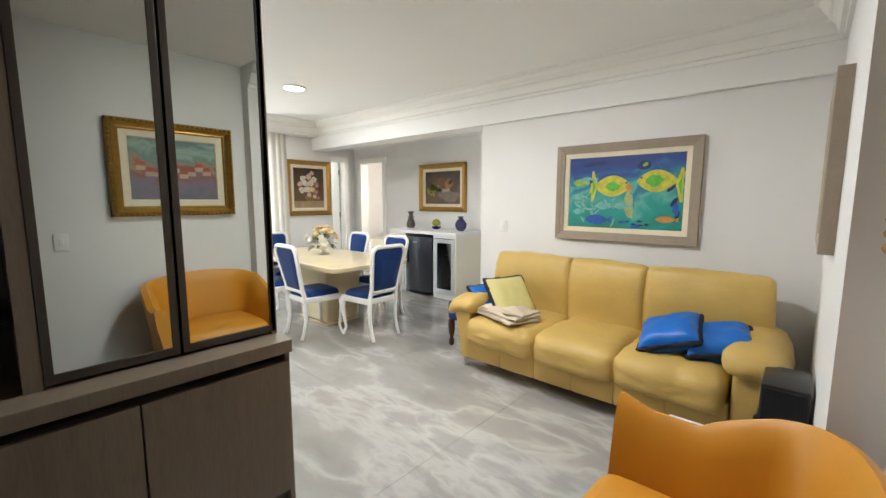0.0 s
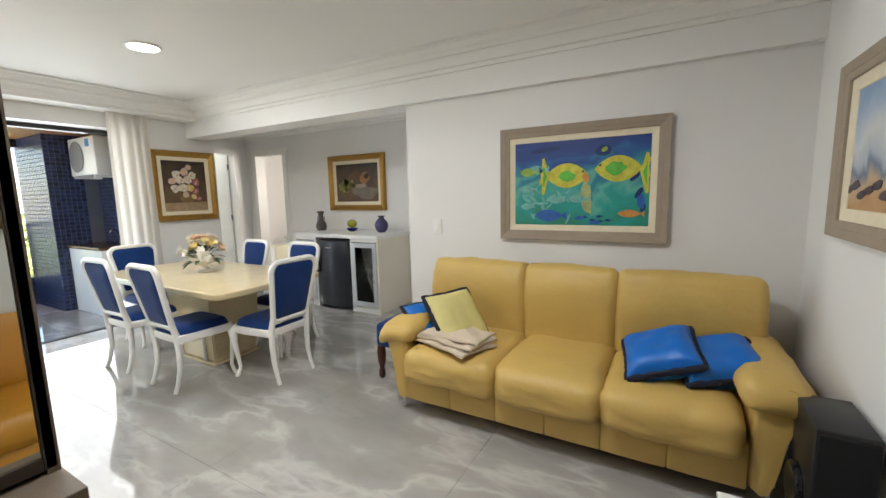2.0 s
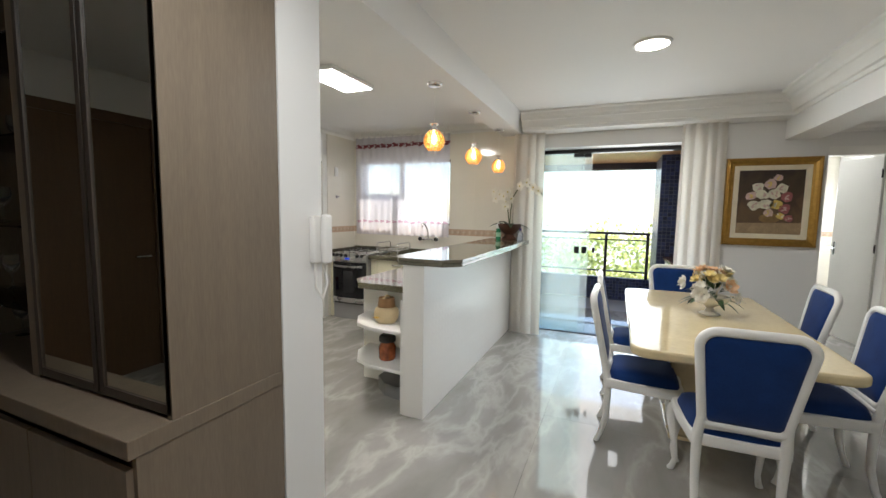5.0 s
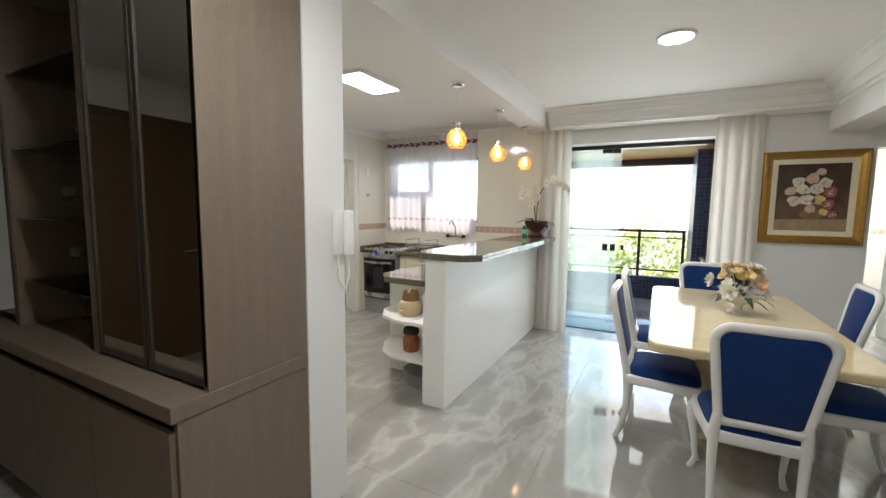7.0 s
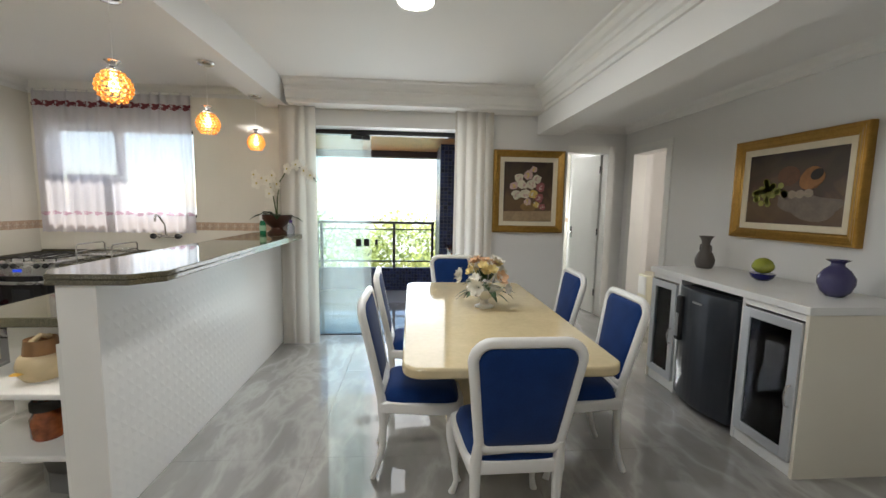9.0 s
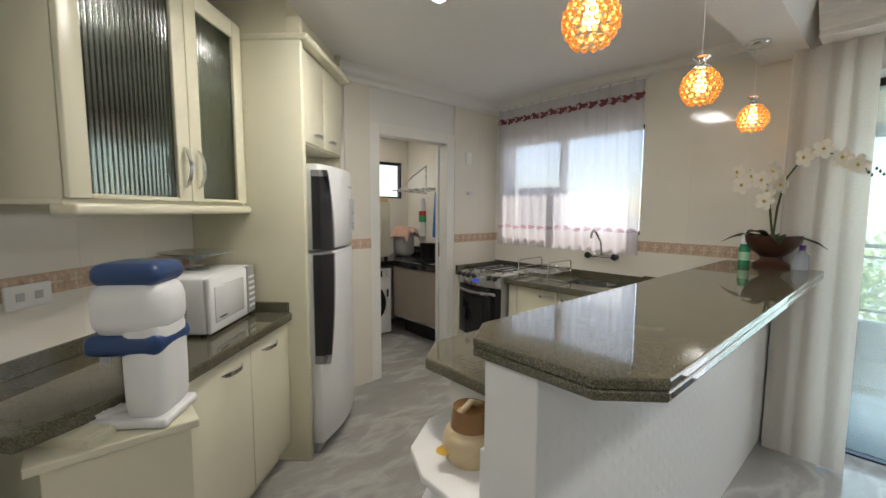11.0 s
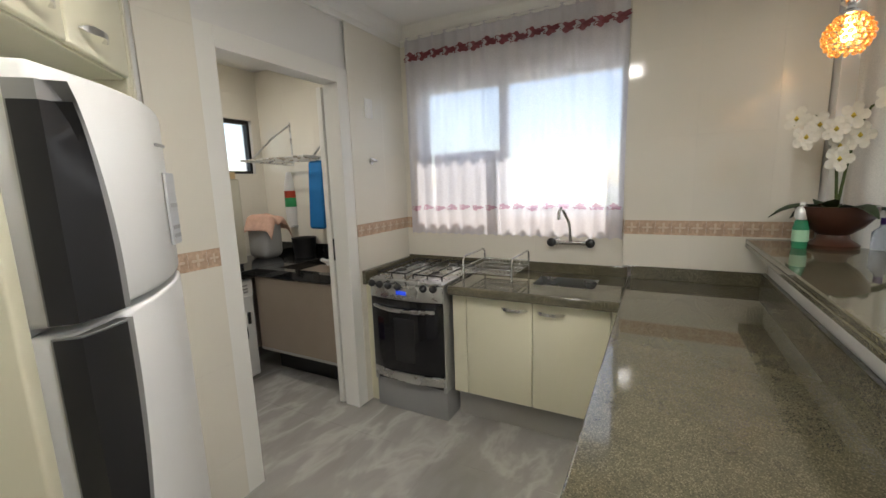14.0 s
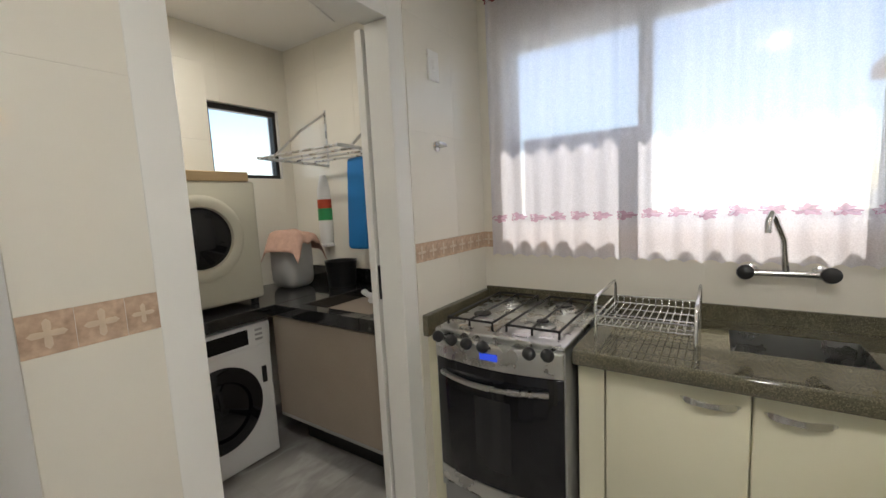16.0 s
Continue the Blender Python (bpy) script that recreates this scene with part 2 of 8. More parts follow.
M_BLACKGLOSS = mat("black_glass_front", (0.008, 0.008, 0.010), 0.06, var=0.05)
M_APPLIANCE = mat("white_appliance_enamel", (0.78, 0.78, 0.77), 0.28, var=0.015, scale=3)
M_SILVER = mat("silver_plastic", (0.42, 0.42, 0.42), 0.35, metal=0.6, var=0.04)
M_GOLD = mat("gilded_frame", (0.38, 0.215, 0.05), 0.34, metal=0.8, var=0.18, scale=26, grain=0.15, bump=0.25, bump_scale=70)
M_TAUPEFRAME = mat("taupe_painted_frame", (0.30, 0.24, 0.18), 0.55, var=0.08, scale=14, grain=0.08)
M_LINER = mat("ivory_frame_liner", (0.70, 0.62, 0.46), 0.6, var=0.06, scale=20)
M_MOSGROUT = mat("mosaic_grout", (0.12, 0.13, 0.16), 0.7, var=0.1)
M_WOODSOFFIT = mat("varnished_wood_soffit", (0.50, 0.24, 0.085), 0.35, var=0.15, scale=4, grain=0.12, grain_scale=40, stretch=(1, 10, 10))
M_BALCFLOOR = mat("grey_balcony_tile", (0.52, 0.52, 0.52), 0.15, var=0.06, scale=3)
M_SHEER = sheer("white_sheer_voile", (0.82, 0.80, 0.86), 0.26)
M_DRAPE = sheer("ivory_drape", (0.68, 0.64, 0.58), 0.05)
M_EMBROID = sheer("burgundy_embroidery", (0.30, 0.09, 0.11), 0.12)
M_PINKEMB = sheer("mauve_embroidery", (0.70, 0.44, 0.56), 0.3)

# ---- building helpers ----


def part(name, bm, material, parent=None, label="", smooth=False):
    me = bpy.data.meshes.new(name)
    bmesh.ops.recalc_face_normals(bm, faces=bm.faces)
    bm.to_mesh(me)
    bm.free()
    me.materials.append(material)
    if smooth:
        me.polygons.foreach_set("use_smooth", [True] * len(me.polygons))
        me.set_sharp_from_angle(angle=radians(50))
    ob = new(name, me)
    if parent:
        ob.parent = parent
    if label:
        ob["label"] = label
    return ob


def thing(name, label, category, place=(0, 0, 0), rz=0.0, group=""):
    ob = new(name)
    ob.empty_display_size = 0.1
    ob.matrix_basis = pose(*place, 0, 0, rz)
    return tagged(ob, label, category, group)


def structure(name, bm, material, label, category, smooth=False):
    ob = part(name, bm, material, None, "", smooth)
    return tagged(ob, label, category, kind="structure")


def box(x0, y0, z0, x1, y1, z1, bevel=0.0, seg=2, bm=None):
    """A bevelled box between two corners, added to bm."""
    b = bmesh.new()
    bmesh.ops.create_cube(b, size=1)
    bmesh.ops.scale(b, vec=(abs(x1 - x0), abs(y1 - y0), abs(z1 - z0)), verts=b.verts)
    bmesh.ops.translate(b, vec=((x0 + x1) / 2, (y0 + y1) / 2, (z0 + z1) / 2), verts=b.verts)
    if bevel:
        bmesh.ops.bevel(b, geom=b.edges[:], offset=bevel, segments=seg, affect="EDGES", profile=0.5)
    return merge(bm, b)


def merge(bm, b):
    if bm is None:
        return b
    me = bpy.data.meshes.new("tmp")
    b.to_mesh(me)
    b.free()
    bm.from_mesh(me)
    bpy.data.meshes.remove(me)
    return bm


def turned(bm, m):
    bmesh.ops.transform(bm, matrix=m, verts=bm.verts)
    return bm


def prism(points, z0, z1, bevel=0.0, bm=None, seg=2):
    """An upright prism over a flat outline."""
    b = bmesh.new()
    f = b.faces.new([b.verts.new((x, y, z0)) for x, y in points])
    r = bmesh.ops.extrude_face_region(b, geom=[f])
    bmesh.ops.translate(b, vec=(0, 0, z1 - z0), verts=[v for v in r["geom"] if isinstance(v, bmesh.types.BMVert)])
    bmesh.ops.recalc_face_normals(b, faces=b.faces)
    if bevel:
        bmesh.ops.bevel(b, geom=[e for e in b.edges], offset=bevel, segments=seg, affect="EDGES", profile=0.5)
    return merge(bm, b)


def lathe(profile, n=24, bm=None, at=(0, 0, 0)):
    """A turned body: profile is (radius, height) from bottom to top."""
    b = bmesh.new()
    rings = []
    for r, z in profile:
        rings.append([b.verts.new((at[0] + r * math.cos(2 * math.pi * i / n), at[1] + r * math.sin(2 * math.pi * i / n), at[2] + z)) for i in range(n)] if r > 1e-5 else [b.verts.new((at[0], at[1], at[2] + z))])
    for a, c in zip(rings, rings[1:]):
        for i in range(n):
            j = (i + 1) % n
            if len(a) == 1 and len(c) > 1:
                b.faces.new((a[0], c[j], c[i]))
            elif len(c) == 1 and len(a) > 1:
                b.faces.new((a[i], a[j], c[0]))
            elif len(a) > 1:
                b.faces.new((a[i], a[j], c[j], c[i]))
    for ring, flip in ((rings[0], True), (rings[-1], False)):
        if len(ring) > 1:
            b.faces.new(ring[::-1] if flip else ring)
    return merge(bm, b)


def tube(points, radii, n=10, bm=None, squash=(1, 1)):
    """A tube along points; radii one number or one for each point."""
    pts = [Vector(p) for p in points]
    rad = radii if isinstance(radii, (list, tuple)) else [radii] * len(pts)
    b = bmesh.new()
    rings, up = [], None
    for i, p in enumerate(pts):
        d = (pts[min(i + 1, len(pts) - 1)] - pts[max(i - 1, 0)]).normalized()
        if up is None:
            up = d.orthogonal().normalized()
        side = d.cross(up).normalized()
        up = side.cross(d).normalized()
        rings.append([b.verts.new(p + rad[i] * (squash[0] * math.cos(2 * math.pi * k / n) * side + squash[1] * math.sin(2 * math.pi * k / n) * up)) for k in range(n)])
    for a, c in zip(rings, rings[1:]):
        for k in range(n):
            b.faces.new((a[k], a[(k + 1) % n], c[(k + 1) % n], c[k]))
    b.faces.new(rings[0][::-1])
    b.faces.new(rings[-1])
    return merge(bm, b)


def pillow(w, d, h, n=22, power=0.5, crease=0.0, seed=0, bm=None, edge=0.012):
    """A stuffed cushion lying flat: w along x, d along y, h thick."""
    b = bmesh.new()
    top, bot = {}, {}
    for i in range(n + 1):
        for j in range(n + 1):
            u, v = 2 * i / n - 1, 2 * j / n - 1
            t = max(0.0, (1 - u ** 4) * (1 - v ** 4)) ** power
            pull = 1 - 0.05 * (1 - abs(u)) * abs(v) ** 3 if abs(v) > 0 else 1
            x, y = u * w / 2 * (1 - 0.06 * (1 - v * v) * abs(u) ** 3), v * d / 2 * (1 - 0.06 * (1 - u * u) * abs(v) ** 3)
            z = h / 2 * t
            z += crease * t * noise.noise(Vector((u * 2.2 + seed, v * 2.2, seed * 0.7)))
            top[i, j] = b.verts.new((x, y, z + edge / 2))
            bot[i, j] = b.verts.new((x, y, -h / 2 * t - edge / 2))
    for i in range(n):
        for j in range(n):
            b.faces.new((top[i, j], top[i + 1, j], top[i + 1, j + 1], top[i, j + 1]))
            b.faces.new((bot[i, j], bot[i, j + 1], bot[i + 1, j + 1], bot[i + 1, j]))
    for k in range(n):
        for a, c in (((k, 0), (k + 1, 0)), ((k + 1, n), (k, n)), ((0, k + 1), (0, k)), ((n, k), (n, k + 1))):
            b.faces.new((bot[a], bot[c], top[c], top[a]))
    return merge(bm, b)


def soft_box(w, d, h, bevel=0.05, cuts=6, puff=0.02, crease=0.0, seed=0):
    """An upholstered block, centred, with puffed faces and soft creases."""
    b = bmesh.new()
    bmesh.ops.create_cube(b, size=1)
    bmesh.ops.scale(b, vec=(w, d, h), verts=b.verts)
    bmesh.ops.bevel(b, geom=b.edges[:], offset=bevel, segments=4, affect="EDGES", profile=0.5)
    bmesh.ops.subdivide_edges(b, edges=[e for e in b.edges if e.calc_length() > bevel * 1.2], cuts=cuts, use_grid_fill=True)
    for v in b.verts:
        u = Vector((v.co.x / (w / 2), v.co.y / (d / 2), v.co.z / (h / 2)))
        k = [max(0, 1 - abs(c) ** 2.5) for c in u]
        p = Vector((u.x * k[1] * k[2] if abs(u.x) > 0.8 else 0, u.y * k[0] * k[2] if abs(u.y) > 0.8 else 0, u.z * k[0] * k[1] if abs(u.z) > 0.8 else 0)) * puff
        v.co += p
        if crease:
            q = Vector((v.co.x * 7 + seed, v.co.y * 7, v.co.z * 7 + seed))
            nz = (noise.noise(q) + 0.35 - 0.9 * abs(noise.noise(q * 1.9 + Vector((3, 1, 7))))) * crease
            v.co += nz * u.normalized()
    return b


def wall(name, x0, y0, x1, y1, z0, z1, holes=(), material=None, label="white painted wall", category="wall"):
    """A wall box with openings cut through: holes are (a0, a1, b0, b1), along its longer side and in height."""
    along_x = abs(x1 - x0) > abs(y1 - y0)
    lo, hi = (x0, x1) if along_x else (y0, y1)
    cuts = sorted({lo, hi, *[h[0] for h in holes], *[h[1] for h in holes]})
    bm = None
    for a, b in zip(cuts, cuts[1:]):
        mid, spans = (a + b) / 2, [(z0, z1)]
        for h in holes:
            if h[0] < mid < h[1]:
                spans = [s for p, q in spans for s in ((p, min(q, h[2])), (max(p, h[3]), q)) if s[1] - s[0] > 1e-4]
        for p, q in spans:
            bm = box(a, y0, p, b, y1, q, bm=bm) if along_x else box(x0, a, p, x1, b, q, bm=bm)
    bmesh.ops.remove_doubles(bm, verts=bm.verts, dist=1e-4)
    return structure(name, bm, material or M_WALL, label, category)


def moulding(name, points, profile, inward, label="white stepped plaster ceiling cornice", material=None):
    """A moulding along a line of corners: profile is (out from the wall, height); inward gives the side, +1 left of the way."""
    b = bmesh.new()
    rings = []
    pts = [Vector((*p, 0)) for p in points]
    for i, p in enumerate(pts):
        d0 = (pts[i] - pts[i - 1]).normalized() if i else (pts[1] - pts[0]).normalized()
        d1 = (pts[i + 1] - pts[i]).normalized() if i < len(pts) - 1 else d0
        n0, n1 = Vector((-d0.y, d0.x, 0)) * inward, Vector((-d1.y, d1.x, 0)) * inward
        mid = (n0 + n1)
        mid = mid / max(0.3, mid.dot(n0))
        rings.append([b.verts.new(p + mid * o + Vector((0, 0, z))) for o, z in profile])
    for a, c in zip(rings, rings[1:]):
        for k in range(len(profile) - 1):
            b.faces.new((a[k], a[k + 1], c[k + 1], c[k]))
        b.faces.new((a[-1], a[0], c[0], c[-1]))
    for r in (rings[0], rings[-1][::-1]):
        b.faces.new(r)
    return structure(name, b, material or M_CORNICE, label, "cornice")

# ---- the large structure ----
H = 2.50            # living room ceiling
KX, SY = -5.71, -1.31      # kitchen window wall and kitchen door wall
WX = -5.56          # balcony door wall
NY, HY = 3.65, 5.00        # sofa wall and hall wall
EX = 0.30           # wall beside the sofa

structure("floor_slab", box(-7.2, -4.2, -0.20, 1.4, 8.2, -0.006), M_GROUT, "grey grouted screed under the marble slabs", "floor")
wall("wall_north_sofa", -2.35, NY, 0.56, NY + 0.15, 0, H, label="white painted wall behind the sofa")
wall("wall_hall_end", -2.35, NY + 0.15, -2.20, HY, 0, H)
wall("wall_north_hall", -6.57, HY, -2.20, HY + 0.15, 0, H, holes=[(-6.22, -5.55, -0.01, 2.07)], label="white painted hall wall with a bedroom doorway")
wall("wall_west_hall", -6.57, 3.93, -6.42, HY, 0, H, holes=[(4.12, 4.79, -0.01, 2.10)], label="white painted hall wall with a bathroom doorway")
wall("wall_west_living", WX - 0.29, 1.06, WX, 3.93, 0, H, holes=[(1.30, 2.96, -0.01, 2.16)], label="white painted wall with the balcony opening")
wall("wall_hall_corner", -6.57, 3.80, WX - 0.29, 3.93, 0, H)
wall("wall_east_sofa", EX, 1.73, EX + 0.26, NY, 0, H, label="white painted wall with a beach painting")
wall("wall_east_entry", EX + 0.12, -1.60, EX + 0.35, 1.73, 0, H)
wall("wall_south_entry", -2.20, -1.75, EX + 0.35, -1.60, 0, H)
wall("wall_entry_kitchen", -2.20, -1.60, -1.965, 1.02, 0, H, label="white painted partition that ends beside the display cabinet")
wall("wall_west_kitchen", KX - 0.15, SY - 0.10, KX, 1.06, 0, 2.60, holes=[(-1.16, 0.20, 1.24, 2.10)], label="kitchen wall with a window over the sink")
wall("wall_south_kitchen", KX, SY - 0.10, -2.20, SY, 0, 2.60, holes=[(-5.03, -4.25, -0.01, 2.06)], label="kitchen wall with a doorway to the laundry")
# laundry
wall("wall_west_laundry", KX - 0.15, -2.85, KX, SY - 0.10, 0, 2.55)
wall("wall_south_laundry", KX - 0.15, -2.97, -3.40, -2.85, 0, 2.55, holes=[(-5.61, -5.13, 1.58, 2.04)], label="white tiled laundry wall with a small window")
wall("wall_east_laundry", -3.55, -2.85, -3.40, SY - 0.10, 0, 2.55)
# ceilings
structure("ceiling_living", box(-6.2, 1.16, H, 0.7, 3.85, H + 0.12), M_CEIL, "white painted ceiling", "ceiling")
structure("ceiling_entry", box(-2.20, -1.75, H, 0.7, 1.16, H + 0.12), M_CEIL, "white painted ceiling", "ceiling")
structure("ceiling_kitchen", box(KX - 0.15, SY - 0.1, 2.50, -2.20, 0.90, 2.62), M_CEIL, "white painted kitchen ceiling", "ceiling")
structure("ceiling_laundry", box(KX - 0.15, -2.97, 2.46, -3.40, SY - 0.1, 2.58), M_CEIL, "white painted laundry ceiling", "ceiling")
structure("ceiling_hall", box(-6.57, 3.85, 2.40, -2.20, HY + 0.15, 2.55), M_CEIL, "white painted hall ceiling", "ceiling")
structure("beam_over_bar", turned(prism([(0.90, 2.60), (0.90, 2.33), (1.14, 2.33), (1.20, 2.50), (1.20, 2.60)], -5.71, -2.20), Matrix(((0, 0, 1, 0), (1, 0, 0, 0), (0, 1, 0, 0), (0, 0, 0, 1)))), M_CEIL, "white painted dropped beam over the bar", "beam")
structure("beam_over_sofa", box(-5.56, 3.60, 2.135, EX, 3.86, 2.60), M_CEIL, "white painted ceiling beam along the sofa wall", "beam")
PROFILE = [(0.62 * o, 2.315 + 0.925 * (z - 2.33)) for o, z in ((0.0, 2.33), (0.03, 2.33), (0.035, 2.36), (0.07, 2.365), (0.085, 2.385), (0.10, 2.41), (0.125, 2.43), (0.15, 2.435), (0.16, 2.46), (0.19, 2.475), (0.22, 2.505), (0.26, 2.512), (0.265, 2.532), (0.0, 2.532))]
moulding("cornice_living", [(EX, 3.60), (-5.33, 3.60), (-5.33, 1.20)], PROFILE, 1)
moulding("cornice_east", [(EX, 1.73), (EX, 3.60)], PROFILE, 1)
structure("curtain_box", box(-5.56, 1.20, 2.315, -5.33, 3.60, 2.60), M_CORNICE, "white plaster curtain box above the balcony door", "curtain box")
PROF_S = [(0.0, 2.32), (0.02, 2.32), (0.03, 2.35), (0.06, 2.37), (0.07, 2.385), (0.09, 2.401), (0.0, 2.401)]
moulding("cornice_hall", [(-2.35, HY), (-6.42, HY), (-6.42, 3.93)], PROF_S, 1)
PROF_K = [(0.0, 2.40), (0.02, 2.40), (0.03, 2.43), (0.06, 2.45), (0.08, 2.48), (0.11, 2.502), (0.0, 2.502)]
moulding("cornice_kitchen", [(KX, 0.90), (KX, SY), (-2.20, SY)], PROF_K, 1)
# kitchen half wall
structure("half_wall", box(-5.71, 0.891, 0, -3.172, 1.051, 1.064, 0.004), M_WHITE, "white half wall under the breakfast bar", "half wall")
# rooms seen through the doorways
wall("wall_bedroom_back", -7.6, 7.4, -4.4, 7.5, 0, 2.6, material=mat("blush_paint", (0.78, 0.70, 0.62), 0.7, var=0.02), label="blush painted bedroom wall")
wall("wall_bedroom_west", -7.6, HY + 0.15, -7.5, 7.4, 0, 2.6)
wall("wall_bedroom_east", -4.4, HY + 0.15, -4.3, 7.5, 0, 2.6)
structure("ceiling_bedroom", box(-7.6, HY + 0.15, 2.55, -4.3, 7.5, 2.65), M_CEIL, "white bedroom ceiling", "ceiling")
wall("wall_bathroom_back", -9.2, 3.5, -9.1, 5.4, 0, 2.6, label="white tiled bathroom wall")
wall("wall_bathroom_south", -9.1, 3.67, -6.57, 3.79, 0, 2.6)
wall("wall_bathroom_north", -9.1, 5.35, -6.57, 5.45, 0, 2.6)
structure("ceiling_bathroom", box(-9.2, 3.67, 2.5, -6.57, 5.45, 2.6), M_CEIL, "white bathroom ceiling", "ceiling")
structure("floor_bathroom", box(-9.2, 3.45, -0.2, -7.2, 5.45, -0.003), M_FLOOR, "grey marble bathroom floor", "floor")
structure("floor_bedroom", box(-7.6, HY + 0.15, -0.1, -4.3, 7.5, -0.001), M_FLOOR, "grey marble bedroom floor", "floor")
# balcony
structure("balcony_floor", box(-9.0, 0.80, -0.20, WX - 0.29, 3.60, -0.012), M_BALCFLOOR, "grey balcony floor", "balcony floor")
structure("balcony_soffit", box(-9.0, 0.80, 2.24, WX - 0.29, 3.60, 2.36), M_WOODSOFFIT, "varnished wood balcony ceiling", "ceiling")

# marble slabs
def slab_floor(x0, x1, y0, y1, size=1.2, gap=0.0008):
    parent = tagged(new("floor"), "polished grey marble floor slabs with pale veins", "floor", kind="structure")
    me = None
    nx, ny = int(math.ceil((x1 - x0) / size)), int(math.ceil((y1 - y0) / size))
    for i in range(nx):
        for j in range(ny):
            if me is None:
                bm = box(-size / 2 + gap, -size / 2 + gap, -0.006, size / 2 - gap, size / 2 - gap, 0.0)
                ob = part("slab", bm, M_FLOOR, parent)
                me = ob.data
            else:
                ob = new("slab", me)
                ob.parent = parent
            ob.location = (x0 + (i + 0.5) * size, y0 + (j + 0.5) * size, 0)


slab_floor(-7.2, 1.2, -4.2, 5.4)


# ---- things of the living room ----


def wpart(name, bm, material, parent, label="", smooth=False):
    """A part modelled in the world's coordinates."""
    top = parent
    while top.parent:
        top = top.parent
    return part(name, turned(bm, top.matrix_basis.inverted()), material, parent, label, smooth)


def sofa():
    s = thing("sofa", "three-seat mustard yellow leather sofa on chrome feet against the wall", "sofa", (-0.88, 3.09, 0))
    for i, (a, b) in enumerate(((-1.76, -1.17), (-1.17, -0.61), (-0.61, -0.04))):
        c = soft_box(b - a - 0.004, 0.74, 0.20, 0.06, 14, 0.012, 0.016, i * 3.1)
        for v in c.verts:       # front edge rolls down, seat sinks slightly to the back
            if v.co.y < -0.20:
                v.co.z -= 0.22 * (-0.20 - v.co.y) ** 1.3
            v.co.z -= 0.02 * (v.co.y + 0.37)
        wpart("seat_cushion", turned(c, pose((a + b) / 2, 3.02, 0.362)), M_SOFA, s, "", True)
    for i, (a, b) in enumerate(((-1.90, -1.19), (-1.19, -0.62), (-0.62, 0.10))):
        c = soft_box(b - a - 0.006, 0.17, 0.52, 0.042, 14, 0.014, 0.010, 20 + i * 2.7)
        for v in c.verts:       # a pad near the top, a pinch under it
            v.co.y += 0.03 * math.cos((v.co.z - 0.12) * 9) * (-1 if v.co.y < 0 else 0)
        wpart("back_cushion", turned(c, pose((a + b) / 2, 3.355, 0.65, -10)), M_SOFA, s, "", True)
    for a, b in ((-1.79, -1.466), (-1.462, -1.172), (-1.168, -0.892), (-0.888, -0.612), (-0.608, -0.322), (-0.318, -0.02)):
        wpart("front_panel", turned(soft_box(b - a + 0.003, 0.05, 0.21, 0.010, 3, 0.003), pose((a + b) / 2, 2.74, 0.21)), M_SOFA, s, "", True)
    wpart("base_frame", box(-1.82, 2.77, 0.11, 0.04, 3.49, 0.28, 0.02), M_SOFA, s, "", True)
    wpart("backrest", turned(soft_box(1.98, 0.14, 0.62, 0.06, 4, 0.01), pose(-0.90, 3.44, 0.48, -6)), M_SOFA, s, "", True)
    for side, x in ((-1, -1.83), (1, 0.06)):
        # the arm: an upright flared body with a padded roll on top
        prof = [(0.0, 0.10), (0.035, 0.25), (0.05, 0.36), (0.09, 0.46), (0.13, 0.52), (0.12, 0.57), (0.05, 0.60), (-0.05, 0.58), (-0.08, 0.50), (-0.08, 0.10)]
        b = bmesh.new()
        rings = []
        for y, k in ((2.71, 0.80), (2.725, 0.95), (2.79, 1.0), (3.04, 1.0), (3.34, 1.0), (3.46, 0.97), (3.49, 0.85)):
            rings.append([b.verts.new((x + side * (o * k), y, 0.10 + (z - 0.10) * (0.9 + 0.1 * k))) for o, z in prof])
        for p, q in zip(rings, rings[1:]):
            for k in range(len(prof)):
                b.faces.new((p[k], p[(k + 1) % len(prof)], q[(k + 1) % len(prof)], q[k]))
        b.faces.new(rings[0]); b.faces.new(rings[-1][::-1])
        bmesh.ops.recalc_face_normals(b, faces=b.faces)
        bmesh.ops.subdivide_edges(b, edges=b.edges[:], cuts=1, use_grid_fill=True)
        bmesh.ops.smooth_vert(b, verts=b.verts, factor=0.5, use_axis_x=True, use_axis_y=True, use_axis_z=True)
        arm = wpart("arm", b, M_SOFA, s, "", True)
        pad = soft_box(0.27, 0.76, 0.12, 0.055, 10, 0.014, 0.012, 5 + side)
        for v in pad.verts:
            u = side * v.co.x / 0.135
            v.co.z -= 0.055 * max(0.0, u) ** 2
            if v.co.y < -0.25:
                v.co.z -= 0.5 * (-0.25 - v.co.y) ** 1.5
        wpart("arm_pad", turned(pad, pose(x + side * 0.01, 3.07, 0.548)), M_SOFA, arm, "", True)
    for x, y in ((-1.85, 2.79), (0.07, 2.79), (-1.85, 3.44), (0.07, 3.44)):
        wpart("foot", lathe([(0.018, 0), (0.022, 0.01), (0.016, 0.03), (0.022, 0.115)], 14, at=(x, y, 0)), M_CHROME, s, "round chrome foot", True)
    return s


sofa()


def lean(place, along, up):
    """A pose whose x runs along and whose y runs up the slope."""
    x = Vector(along).normalized()
    n = x.cross(Vector(up)).normalized()
    y = n.cross(x)
    return Matrix.Translation(place) @ Matrix((x, y, n)).transposed().to_4x4()


